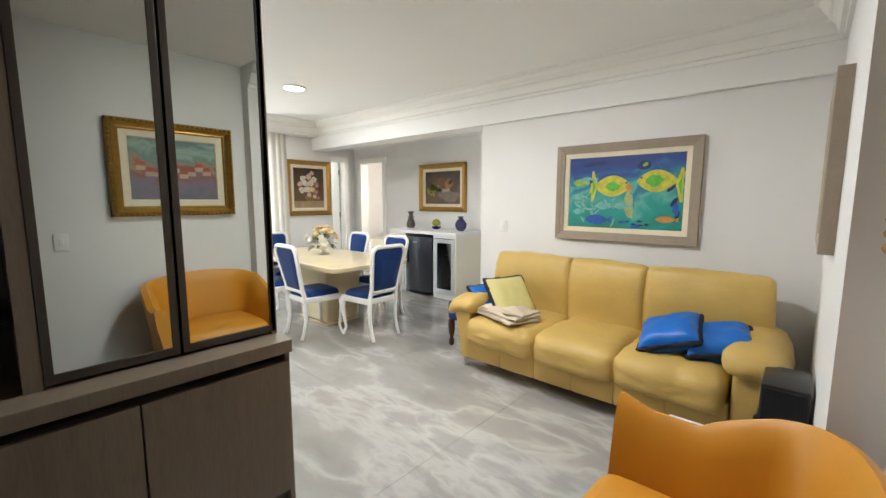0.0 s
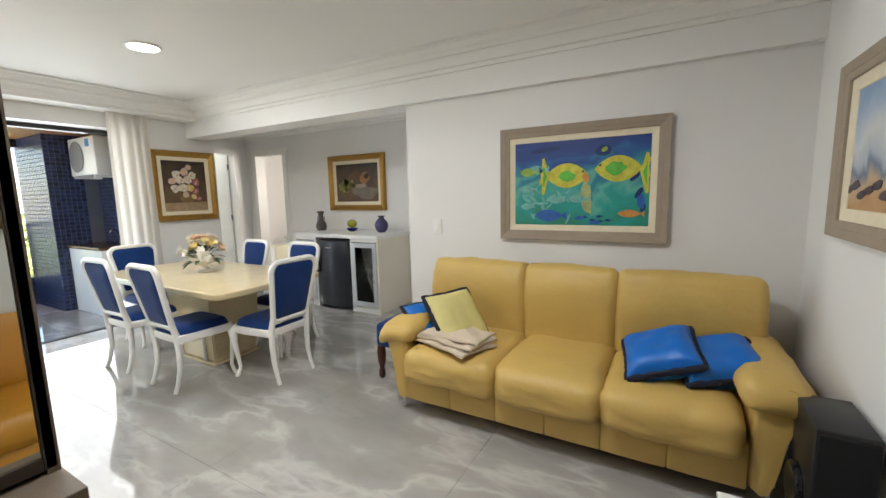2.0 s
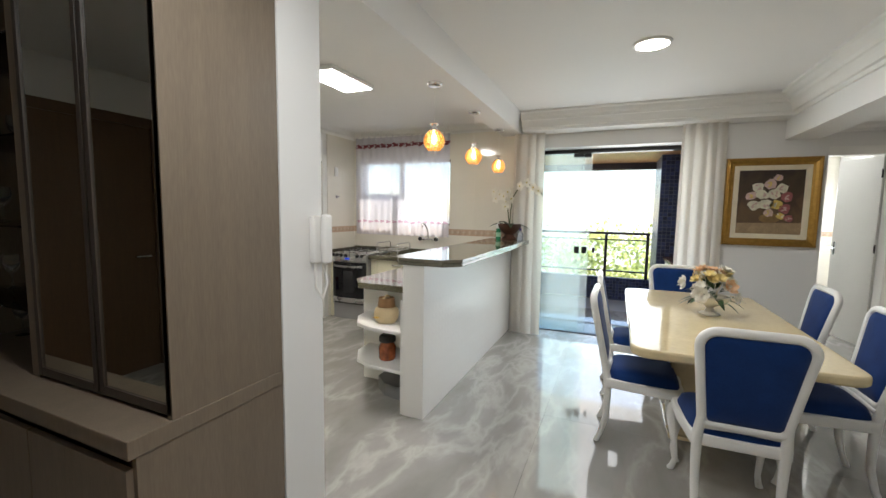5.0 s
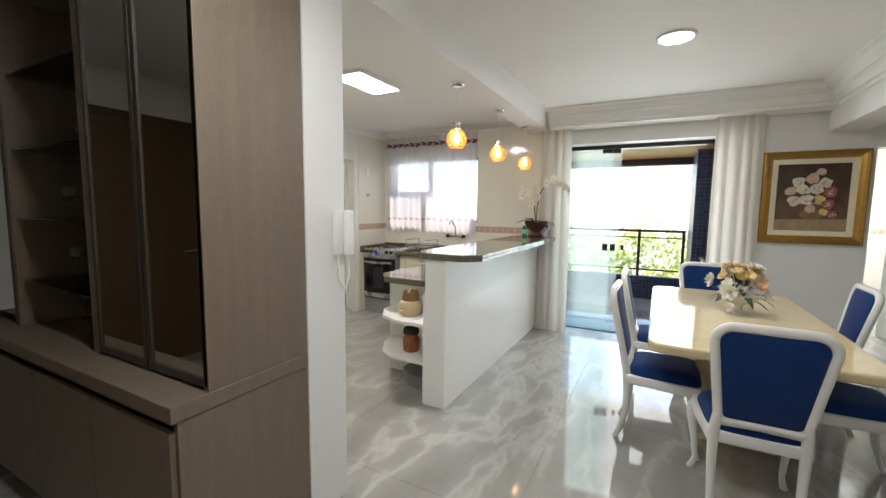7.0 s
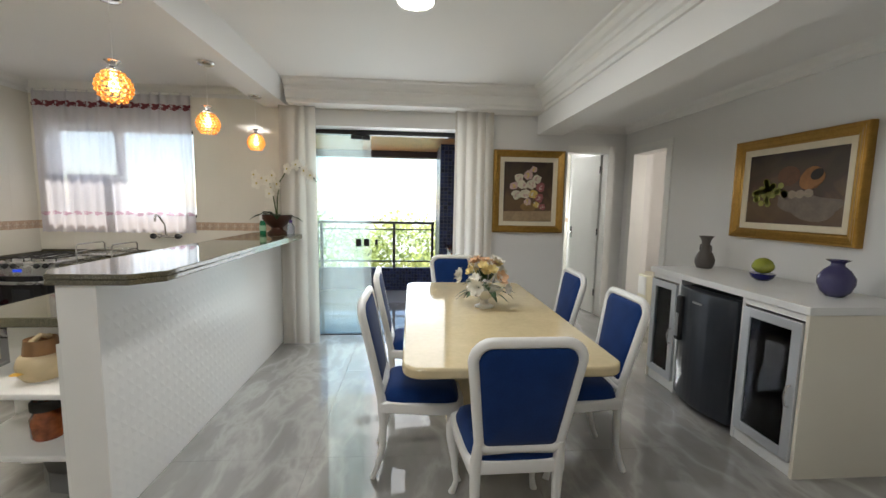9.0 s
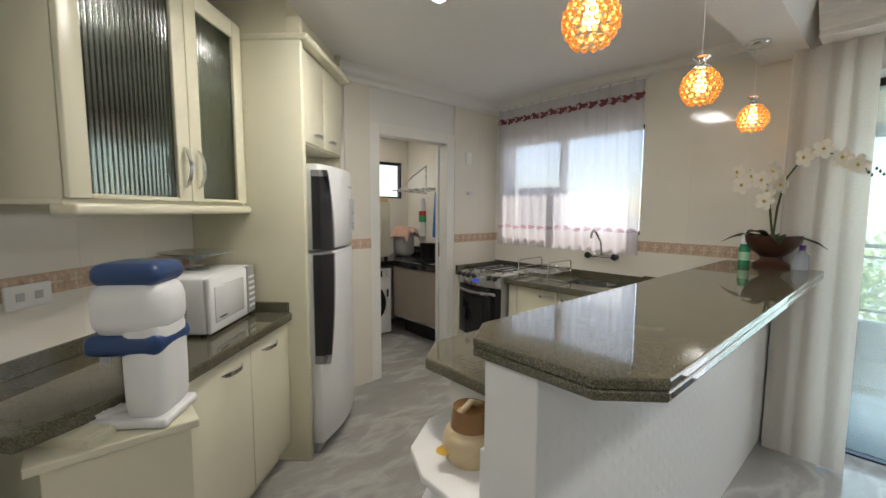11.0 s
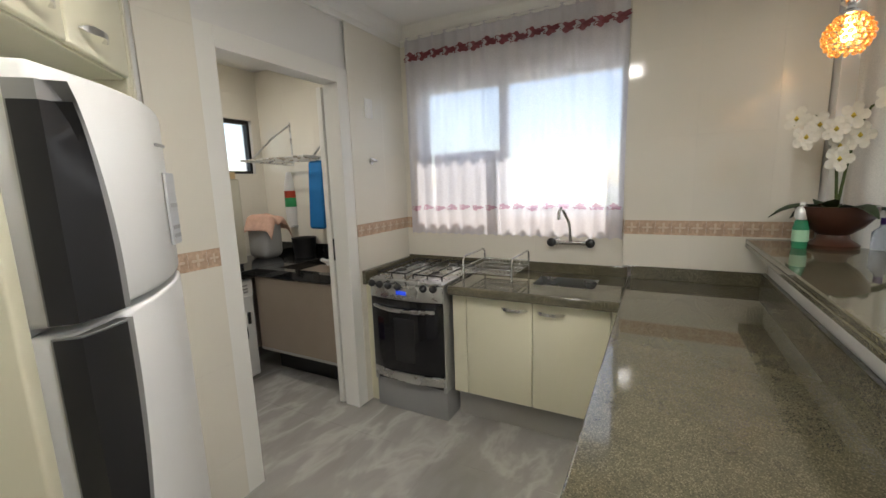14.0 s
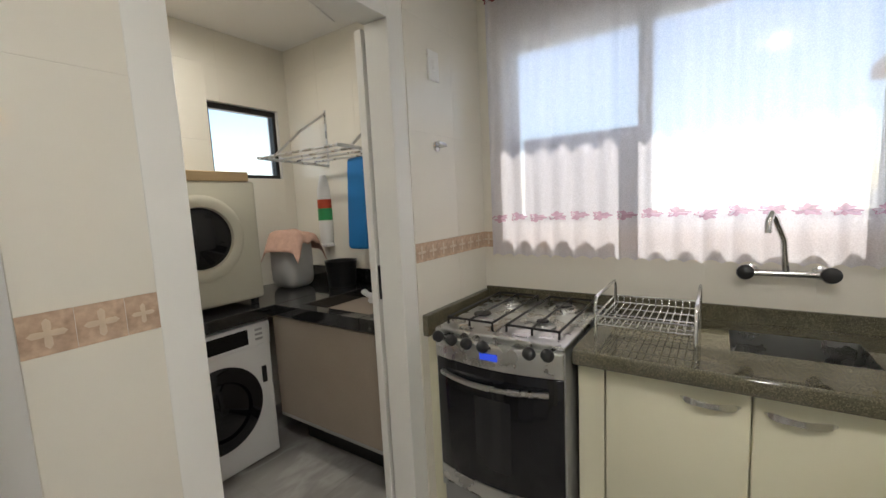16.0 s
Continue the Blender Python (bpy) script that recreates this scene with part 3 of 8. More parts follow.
def cushion(label, m, w, cloth, h=0.13, quilt=0.012):
    c = thing("cushion", label, "cushion")
    c.matrix_basis = m
    b = pillow(w, w, h, 30, 0.5, 0.012, w * 17 + m.translation.x * 5)
    for v in b.verts:
        if abs(v.co.z) > 0.02:
            v.co.z *= 1 - quilt * 6 * (abs(math.sin(v.co.x * math.pi / 0.10)) ** 6 + abs(math.sin(v.co.y * math.pi / 0.10)) ** 6) * 0.5
    part("cover", b, cloth, c, "", True)
    r, pts = w / 2 * 0.985, []
    for k in range(56):
        s, t = divmod(k, 14)
        u = 2 * t / 14 - 1
        q = [(u, -1), (1, u), (-u, 1), (-1, -u)][s]
        pull = 1 - 0.05 * (1 - u * u)
        pts.append((q[0] * r * pull, q[1] * r * pull, 0.0))
    pts.append(pts[0])
    b = tube(pts, 0.016, 8)
    rnd = random.Random(3)
    for v in b.verts:
        v.co += Vector((rnd.uniform(-1, 1), rnd.uniform(-1, 1), rnd.uniform(-1, 1))) * 0.004
    part("fringe", b, M_NAVYFRINGE, c, "short navy brush fringe", True)
    return c


cushion("quilted blue cushion with navy fringe leaning on the sofa arm", lean((-1.70, 2.97, 0.535), (0.37, 0.93, 0.0), (-0.72, 0.1, 0.60)), 0.36, M_BLUESATIN, 0.10)
cushion("quilted pale yellow cushion with navy fringe on a folded throw", lean((-1.53, 2.955, 0.60), (0.37, 0.93, 0.0), (-0.66, 0.0, 0.76)), 0.37, M_YELLOWCUSH, 0.11)
cushion("bright blue satin cushion with navy fringe lying on the sofa", lean((-0.37, 2.97, 0.565), (0.36, 0.03, 0.13), (0.0, 0.95, 0.28)), 0.345, M_BLUESATIN, 0.15, 0.0)
cushion("bright blue satin cushion with navy fringe on the sofa seat", lean((-0.12, 3.01, 0.555), (0.38, 0.08, 0.08), (-0.1, 0.95, 0.22)), 0.345, M_BLUESATIN, 0.15, 0.0)


def throw():
    ob = thing("throw_blanket", "folded beige knitted throw lying on the sofa seat", "blanket")
    ob.matrix_basis = pose(-1.50, 2.84, 0.462, -3, 0, -12)
    for k in range(3):
        g = pillow(0.46 - 0.03 * k, 0.30 - 0.02 * k, 0.022, 16, 0.25, 0.03, 4 + k)
        for v in g.verts:
            v.co.z += 0.012 * noise.noise(Vector((v.co.x * 9 + k, v.co.y * 9, k * 3.0)))
        turned(g, pose(0.01 * k, 0.012 * k, 0.02 + 0.026 * k, 0, 0, 8 * k - 6))
        part("fold", g, M_THROW, ob, "", True)


throw()


def footstool():
    f = thing("footstool", "navy upholstered footstool with turned dark wood legs", "stool", (-2.125, 3.22, 0))
    part("seat", turned(soft_box(0.30, 0.38, 0.18, 0.03, 3, 0.008), pose(0, 0, 0.345)), M_BLUEVEL, f, "", True)
    wood = mat("dark_turned_wood", (0.05, 0.018, 0.010), 0.3, var=0.15, scale=12)
    for x in (-0.12, 0.12):
        for y in (-0.16, 0.16):
            part("leg", lathe([(0.016, 0), (0.028, 0.02), (0.024, 0.06), (0.016, 0.08), (0.03, 0.13), (0.036, 0.20), (0.03, 0.26)], 14, at=(x, y, 0)), wood, f, "turned dark wood leg", True)


footstool()


def armchair():
    c = thing("armchair", "orange leatherette tub armchair beside the wall", "armchair", (0.08, 1.28, 0))
    c.matrix_basis = pose(0.08, 1.28, 0) @ Matrix.Diagonal((0.86, 1.15, 1, 1))
    # local: faces -x; a shell swept in a U, highest at the back
    def shell(name, t0, t1, n, label=""):
        b = bmesh.new()
        outer, inner = [], []
        rows = []
        for i in range(n + 1):
            t = t0 + (t1 - t0) * i / n        # -1 front of one arm, 0 middle of the back, 1 front of the other
            a = abs(t)
            if a > 0.42:
                k = (a - 0.42) / 0.58
                px, py = 0.12 - 0.50 * k, math.copysign(0.285 + 0.02 * k, t)
                nx, ny = 0.0, math.copysign(1.0, t)
            else:
                ang = t / 0.42 * math.pi / 2
                px, py = 0.10 + 0.19 * math.cos(ang) ** 0.7 if abs(ang) < 1.57 else 0.12, 0.285 * math.sin(ang)
                nx, ny = math.cos(ang), math.sin(ang)
            top = 0.655 + 0.16 * max(0.0, math.cos(min(1.0, a / 0.66) * math.pi / 2)) ** 0.8 + 0.035 * max(0.0, (a - 0.86) / 0.14)
            flare = 0.05
            ring = []
            for o, z in ((-0.035, 0.16), (-0.03, 0.40), (-0.02 + flare * 0.4, top - 0.10), (-0.022 + flare, top - 0.02), (flare, top), (flare + 0.03, top - 0.012), (flare * 0.8 + 0.035, top - 0.10), (0.045, 0.40), (0.035, 0.12), (0.0, 0.10)):
                ring.append(b.verts.new((px + nx * o, py + ny * o, z)))
            rows.append(ring)
        for p, q in zip(rows, rows[1:]):
            for k in range(len(p)):
                b.faces.new((p[k], p[(k + 1) % len(p)], q[(k + 1) % len(p)], q[k]))
        b.faces.new(rows[0]); b.faces.new(rows[-1][::-1])
        return part(name, b, M_CHAIRO, c, label, True)
    shell("arm", -1.0, -0.40, 14)
    shell("backrest", -0.40, 0.40, 20)
    shell("arm", 0.40, 1.0, 14)
    s = soft_box(0.56, 0.50, 0.16, 0.05, 5, 0.02)
    part("seat_cushion", turned(s, pose(-0.10, 0, 0.385)), M_CHAIRO, c, "", True)
    part("seat_base", box(-0.36, -0.28, 0.11, 0.16, 0.28, 0.31, 0.02), M_CHAIRO, c, "", True)
    for x in (-0.33, 0.20):
        for y in (-0.23, 0.23):
            part("leg", lathe([(0.016, 0), (0.024, 0.12)], 12, at=(x, y, 0)), M_BROWN, c, "short dark tapered leg", True)


armchair()


def side_table():
    t = thing("side_table", "low white lacquered side table beside the sofa", "side table", (-0.03, 2.03, 0))
    part("tabletop", box(-0.15, -0.14, 0.41, 0.15, 0.14, 0.43, 0.005), M_WHITE, t)
    for x in (-0.11, 0.11):
        for y in (-0.12, 0.12):
            part("leg", box(x - 0.013, y - 0.013, 0, x + 0.013, y + 0.013, 0.41, 0.003), M_WHITE, t)
    r = thing("remote_control", "black plastic remote control on the side table", "remote control", (0.0, 2.10, 0.43), 12)
    part("body", box(-0.022, -0.075, 0.0, 0.022, 0.075, 0.02, 0.007), M_BLACK, r, "", True)
    for i in range(3):
        for j in range(5):
            part("button", box(-0.014 + i * 0.011, -0.05 + j * 0.02, 0.02, -0.008 + i * 0.011, -0.042 + j * 0.02, 0.0225, 0.001, 1), M_SILVER, r)


side_table()


def speaker():
    s = thing("subwoofer", "black box loudspeaker standing beside the sofa", "loudspeaker", (0.20, 2.60, 0))
    part("cabinet", box(-0.085, -0.15, 0.02, 0.085, 0.15, 0.57, 0.006), M_BLACK, s, "", True)
    part("front_grille", box(-0.078, -0.159, 0.035, 0.078, -0.147, 0.555, 0.004), mat("black_speaker_cloth", (0.008, 0.008, 0.009), 0.95, var=0.1, bump=0.4, bump_scale=400), s)
    part("woofer", turned(lathe([(0.0, 0.0), (0.03, 0.004), (0.06, 0.018), (0.082, 0.024), (0.09, 0.014), (0.09, 0)], 28), pose(-0.085, 0.0, 0.26, 0, -90, 0)), M_BLACKGLOSS, s, "", True)
    for x in (-0.065, 0.065):
        for y in (-0.12, 0.12):
            part("foot", lathe([(0.015, 0), (0.018, 0.02)], 10, at=(x, y, 0)), M_BLACK, s, "", True)


speaker()


# paintings ------------------------------------------------------------
def paint(name, color, rough=0.55, var=0.25, scale=14.0, grain=0.12):
    return mat(name, color, rough, var=var, scale=scale, grain=grain, grain_scale=60.0, bump=0.35, bump_scale=45)


def canvas_paint(name, stops, scale=2.2, detail=6.0, grad=1.0, distort=1.5):
    """Brushed oil paint: colours by height, broken up by a warped noise."""
    m = bpy.data.materials.new(name)
    m.use_nodes = True
    N, L = m.node_tree.nodes, m.node_tree.links
    b = N["Principled BSDF"]
    b.inputs["Roughness"].default_value = 0.45
    co = N.new("ShaderNodeTexCoord").outputs["Generated"]
    sep = N.new("ShaderNodeSeparateXYZ"); L.new(co, sep.inputs[0])
    no = N.new("ShaderNodeTexNoise")
    no.inputs["Scale"].default_value, no.inputs["Detail"].default_value, no.inputs["Distortion"].default_value = scale, detail, distort
    L.new(co, no.inputs["Vector"])
    a = N.new("ShaderNodeMath"); a.operation = "MULTIPLY_ADD"
    L.new(no.outputs["Fac"], a.inputs[0]); a.inputs[1].default_value = 1.1
    g = N.new("ShaderNodeMath"); g.operation = "MULTIPLY_ADD"
    L.new(sep.outputs["Z"], g.inputs[0]); g.inputs[1].default_value = grad; g.inputs[2].default_value = -0.55 + (1 - grad) * 0.5
    L.new(g.outputs[0], a.inputs[2])
    ramp = N.new("ShaderNodeValToRGB")
    for i, (p, c) in enumerate(stops):
        e = ramp.color_ramp.elements[i] if i < 2 else ramp.color_ramp.elements.new(p)
        e.position, e.color = p, (*c, 1)
    L.new(a.outputs[0], ramp.inputs[0])
    L.new(ramp.outputs[0], b.inputs["Base Color"])
    bn = N.new("ShaderNodeBump"); bn.inputs["Strength"].default_value = 0.3; bn.inputs["Distance"].default_value = 0.003
    L.new(no.outputs["Fac"], bn.inputs["Height"]); L.new(bn.outputs[0], b.inputs["Normal"])
    return m


def picture(name, label, m, w, h, frame_mat, frame_w, liner_w, depth, canvas_mat, steps=3, bead=False):
    """A framed painting in its own x-z plane, facing -y, back at y = 0."""
    p = thing(name, label, "painting")
    p.matrix_basis = m
    for dx, dz, rot, ln in ((0, -1, 0, w), (1, 0, 90, h), (0, 1, 180, w), (-1, 0, 270, h)):
        b = bmesh.new()
        prof = [(0.0, 0.0), (0.0, -depth * 0.75), (0.06 * frame_w, -depth * 0.95), (0.22 * frame_w, -depth), (0.34 * frame_w, -depth * 0.86), (0.42 * frame_w, -depth * 0.9), (0.75 * frame_w, -depth * 0.62), (0.86 * frame_w, -depth * 0.64), (frame_w, -depth * 0.5), (frame_w, 0.0)]
        if steps == 1:
            prof = [(0.0, 0.0), (0.0, -depth * 0.96), (0.03 * frame_w, -depth), (0.55 * frame_w, -depth * 0.86), (0.6 * frame_w, -depth * 0.78), (0.95 * frame_w, -depth * 0.70), (frame_w, -depth * 0.66), (frame_w, 0.0)]
        ra = [b.verts.new((-ln / 2 + o, y, o)) for o, y in prof]
        rb = [b.verts.new((ln / 2 - o, y, o)) for o, y in prof]
        for k in range(len(prof) - 1):
            b.faces.new((ra[k], ra[k + 1], rb[k + 1], rb[k]))
        b.faces.new((ra[-1], ra[0], rb[0], rb[-1]))
        b.faces.new(ra); b.faces.new(rb[::-1])
        half = h / 2 if rot in (0, 180) else w / 2
        turned(b, Matrix.Rotation(radians(-rot), 4, "Y") @ Matrix.Translation((0, 0, -half)))
        side = part("frame_side", b, frame_mat, p)
        lb = bmesh.new()
        lw = frame_w + liner_w
        lp = [(frame_w - 0.003, 0.0), (frame_w - 0.003, -depth * 0.47), (lw - 0.004, -depth * 0.36), (lw, -depth * 0.28), (lw, 0.0)]
        ra = [lb.verts.new((-ln / 2 + o, y, o)) for o, y in lp]
        rb = [lb.verts.new((ln / 2 - o, y, o)) for o, y in lp]
        for k in range(len(lp) - 1):
            lb.faces.new((ra[k], ra[k + 1], rb[k + 1], rb[k]))
        lb.faces.new((ra[-1], ra[0], rb[0], rb[-1])); lb.faces.new(ra); lb.faces.new(rb[::-1])
        turned(lb, Matrix.Rotation(radians(-rot), 4, "Y") @ Matrix.Translation((0, 0, -half)))
        part("liner_side", lb, M_LINER, side, "ivory inner liner")
        if bead:
            bb = None
            n = int(ln / 0.032)
            for k in range(n):
                bb = lathe([(0.0, -0.011), (0.008, -0.008), (0.0115, 0), (0.008, 0.008), (0.0, 0.011)], 8, bb, (-ln / 2 + (k + 0.5) * ln / n, -depth * 1.0, 0.20 * frame_w))
            turned(bb, Matrix.Rotation(radians(-rot), 4, "Y") @ Matrix.Translation((0, 0, -half)))
            part("beading", bb, frame_mat, side, "row of gilded beads", True)
    iw, ih = w - 2 * (frame_w + liner_w), h - 2 * (frame_w + liner_w)
    canvas = part("canvas", box(-iw / 2 - 0.004, -depth * 0.26, -ih / 2 - 0.004, iw / 2 + 0.004, -0.004, ih / 2 + 0.004), canvas_mat, p)
    return p, canvas, iw, ih, -depth * 0.26


def blob(points, y, thick=0.0025, bm=None):
    b = bmesh.new()
    f = b.faces.new([b.verts.new((x, y - thick, z)) for x, z in points])
    r = bmesh.ops.extrude_face_region(b, geom=[f])
    bmesh.ops.translate(b, vec=(0, thick, 0), verts=[v for v in r["geom"] if isinstance(v, bmesh.types.BMVert)])
    return merge(bm, b)


def oval(cx, cz, rx, rz, n=20, rot=0.0, wob=0.0, seed=0):
    c, s = math.cos(rot), math.sin(rot)
    out = []
    for k in range(n):
        a = 2 * math.pi * k / n
        q = 1 + wob * noise.noise(Vector((math.cos(a) * 1.7 + seed, math.sin(a) * 1.7, seed)))
        x, z = rx * q * math.cos(a), rz * q * math.sin(a)
        out.append((cx + c * x - s * z, cz + s * x + c * z))
    return out


def fish_shape(cx, cz, ln, ht, face=1, n=14):
    """A leaf-shaped body with a forked tail."""
    up, lo = [], []
    for k in range(n + 1):
        t = k / n
        up.append((cx + face * (0.5 - t) * ln, cz + ht / 2 * math.sin(math.pi * t) ** 0.75))
        lo.append((cx + face * (0.5 - t) * ln, cz - ht / 2 * math.sin(math.pi * t) ** 0.75))
    tail = [(cx - face * 0.68 * ln, cz + ht * 0.42), (cx - face * 0.62 * ln, cz), (cx - face * 0.68 * ln, cz - ht * 0.42)]
    return up[:-1] + [(cx - face * 0.47 * ln, cz + ht * 0.06)] + tail + [(cx - face * 0.47 * ln, cz - ht * 0.06)] + lo[1:-1][::-1]


# the big fish painting
SEA = canvas_paint("sea_oil_paint", [(0.0, (0.02, 0.20, 0.13)), (1.0, (0.006, 0.03, 0.17)), (0.25, (0.01, 0.27, 0.24)), (0.42, (0.10, 0.36, 0.30)), (0.55, (0.015, 0.20, 0.25)), (0.70, (0.008, 0.09, 0.27)), (0.85, (0.006, 0.04, 0.20))], 2.6)
P, CANV, IW, IH, YC = picture("fish_painting", "large colourful fish painting in a wide taupe frame", pose(-0.931, NY - 0.001, 1.448), 1.11, 0.80, M_TAUPEFRAME, 0.068, 0.04, 0.045, SEA, 1)
YEL = paint("yellow_fish_paint", (0.50, 0.47, 0.05), var=0.3, scale=20)
GRN = paint("green_fish_paint", (0.10, 0.42, 0.05), var=0.3, scale=20)
BLU = paint("blue_fish_paint", (0.02, 0.10, 0.36), var=0.3, scale=20)
PAL = paint("pale_foam_paint", (0.16, 0.40, 0.36), var=0.3, scale=20)
ORA = paint("orange_fish_paint", (0.50, 0.22, 0.05), var=0.3, scale=20)
DRK = paint("dark_blue_fish_paint", (0.006, 0.03, 0.12), var=0.3, scale=20)
part("painted_fish", blob(fish_shape(-0.075, 0.052, 0.29, 0.17, 1), YC), YEL, CANV, "yellow and green fish")
part("painted_fish", blob(fish_shape(0.255, 0.085, 0.29, 0.17, -1), YC), YEL, CANV, "yellow and green fish")
part("painted_fish", blob(oval(-0.075, 0.05, 0.06, 0.036, 18, 0, 0.4, 2), YC - 0.002), GRN, CANV, "green flank")
part("painted_fish", blob(oval(0.24, 0.085, 0.065, 0.04, 18, 0, 0.4, 5), YC - 0.002), GRN, CANV, "green flank")
part("painted_fish", blob(fish_shape(-0.20, -0.225, 0.20, 0.085, -1), YC), BLU, CANV, "blue fish")
part("painted_fish", blob(fish_shape(-0.29, 0.10, 0.14, 0.06, -1), YC), PAL, CANV, "pale green fish")
part("painted_fish", blob(fish_shape(0.33, -0.21, 0.14, 0.05, -1), YC), ORA, CANV, "orange fish")
for a in ((-0.22, 0.235, 0.20, 0.035), (0.16, 0.21, 0.10, 0.07), (0.02, -0.24, 0.07, 0.025), (0.12, -0.27, 0.08, 0.025), (0.40, -0.13, 0.05, 0.09)):
    part("painted_fish", blob(oval(a[0], a[1], a[2] / 2, a[3] / 2, 16, 0.1, 0.3, a[0] * 9), YC), DRK if a[1] > 0 else BLU, CANV, "small dark fish")
for x, d in ((-0.235, 1), (0.425, -1)):
    part("painted_tail", blob([(x - 0.012 * d, 0.175), (x + 0.004 * d, 0.18), (x + 0.038 * d, 0.06), (x + 0.002 * d, -0.08), (x - 0.014 * d, -0.075)], YC, 0.0022), YEL, CANV, "tall yellow tail fin")
    part("painted_tail", blob([(x - 0.004 * d, 0.12), (x + 0.022 * d, 0.055), (x - 0.004 * d, -0.03)], YC - 0.002, 0.0016), GRN, CANV, "green tail rib")
for x, z in ((0.035, 0.075), (0.145, 0.112)):
    part("painted_eye", blob(oval(x, z, 0.009, 0.007, 10), YC - 0.0035, 0.0012), DRK, CANV, "dark painted eye")
part("painted_mouth", blob(oval(0.055, 0.035, 0.022, 0.034, 14, 0.3, 0.3, 7), YC - 0.003, 0.0012), ORA, CANV, "orange mouth patch")
LIM = paint("lime_fish_paint", (0.26, 0.40, 0.06), var=0.3, scale=20)
part("painted_fish", blob(fish_shape(-0.355, 0.085, 0.11, 0.06, -1), YC - 0.001), LIM, CANV, "small lime fish")
part("painted_fish", blob(oval(0.17, 0.215, 0.022, 0.014, 12, 0.6, 0.2, 4), YC - 0.003, 0.0012), LIM, CANV, "lime patch")
for x, z, ln in ((-0.36, -0.035, 0.12), (-0.14, -0.115, 0.13), (0.0, -0.11, 0.13), (-0.36, -0.16, 0.09)):
    part("painted_fish", blob(fish_shape(x, z, ln, 0.05, -1), YC - 0.001, 0.0014), PAL, CANV, "pale outlined fish")
for x, z in ((0.05, -0.235), (0.10, -0.255), (0.145, -0.23), (0.15, -0.262), (0.20, -0.255)):
    part("painted_fish", blob(fish_shape(x, z, 0.038, 0.018, -1, 6), YC - 0.001, 0.0012), DRK, CANV, "tiny dark fish")
for x, z, an in ((0.36, 0.03, 0.8), (0.385, -0.075, 1.0), (0.41, -0.17, 1.5)):
    part("painted_fish", blob(oval(x, z, 0.042, 0.015, 12, an, 0.2, x * 9), YC - 0.001, 0.0014), DRK, CANV, "small dark teal fish")
part("painted_glow", blob(oval(0.06, -0.10, 0.035, 0.11, 18, 0.1, 0.5, 6), YC + 0.0006, 0.001), paint("ochre_light_paint", (0.34, 0.38, 0.16), var=0.3, scale=12), CANV, "ochre shaft of light")
for k in range(16):
    a = random.Random(k)
    x, z = a.uniform(-0.40, -0.05), a.uniform(-0.25, -0.05)
    part("brush_stroke", blob(oval(x, z, a.uniform(0.02, 0.05), a.uniform(0.006, 0.014), 12, a.uniform(-1.2, 1.2), 0.4, k), YC, 0.0015), PAL, CANV)

# flowers in a bowl
DARKOIL = canvas_paint("dark_umber_oil", [(0.0, (0.09, 0.05, 0.025)), (1.0, (0.030, 0.014, 0.008)), (0.3, (0.12, 0.07, 0.03)), (0.5, (0.06, 0.03, 0.018)), (0.75, (0.05, 0.03, 0.012))], 2.0)
P, CANV, IW, IH, YC = picture("flower_painting", "still life of pale flowers in an ornate gilded frame", pose(WX + 0.001, 3.524, 1.560, 0, 0, 90), 0.735, 0.83, M_GOLD, 0.07, 0.045, 0.045, DARKOIL)
rn = random.Random(8)
FL = [paint("ivory_petal_paint", (0.62, 0.58, 0.45)), paint("pink_petal_paint", (0.52, 0.36, 0.32)), paint("yellow_petal_paint", (0.58, 0.42, 0.12)), paint("mauve_petal_paint", (0.30, 0.10, 0.10))]
for x, z, r, c in ((-0.10, 0.14, 0.042, 0), (0.0, 0.17, 0.045, 1), (0.09, 0.13, 0.042, 0), (-0.15, 0.06, 0.042, 1), (-0.06, 0.07, 0.045, 0), (0.03, 0.075, 0.045, 0), (0.13, 0.05, 0.045, 3), (-0.12, -0.03, 0.045, 0), (-0.03, -0.02, 0.046, 0), (0.05, -0.02, 0.042, 2), (0.12, -0.06, 0.042, 3), (0.0, -0.10, 0.036, 1), (0.09, -0.13, 0.03, 2), (0.15, -0.15, 0.03, 3), (0.05, 0.23, 0.03, 1)):
    part("painted_flower", blob(oval(x, z, r * 1.12, r * 1.0, 14, 0, 0.35, x * 30), YC), FL[c], CANV)
    for k in range(3):
        part("brush_stroke", blob(oval(x + rn.uniform(-0.02, 0.02), z + rn.uniform(-0.02, 0.02), r * 0.4, r * 0.16, 8, rn.uniform(0, 3), 0.3, k), YC - 0.002, 0.0015), FL[(c + 1) % 3], CANV)
part("painted_bowl", blob(oval(0.01, -0.15, 0.085, 0.045, 18, 0, 0.1), YC + 0.0008), paint("bronze_bowl_paint", (0.22, 0.13, 0.05)), CANV)
part("painted_table", blob([(-IW / 2, -IH / 2), (IW / 2, -IH / 2), (IW / 2, -0.19), (-IW / 2, -0.20)], YC + 0.0012), paint("ochre_table_paint", (0.30, 0.21, 0.12)), CANV)

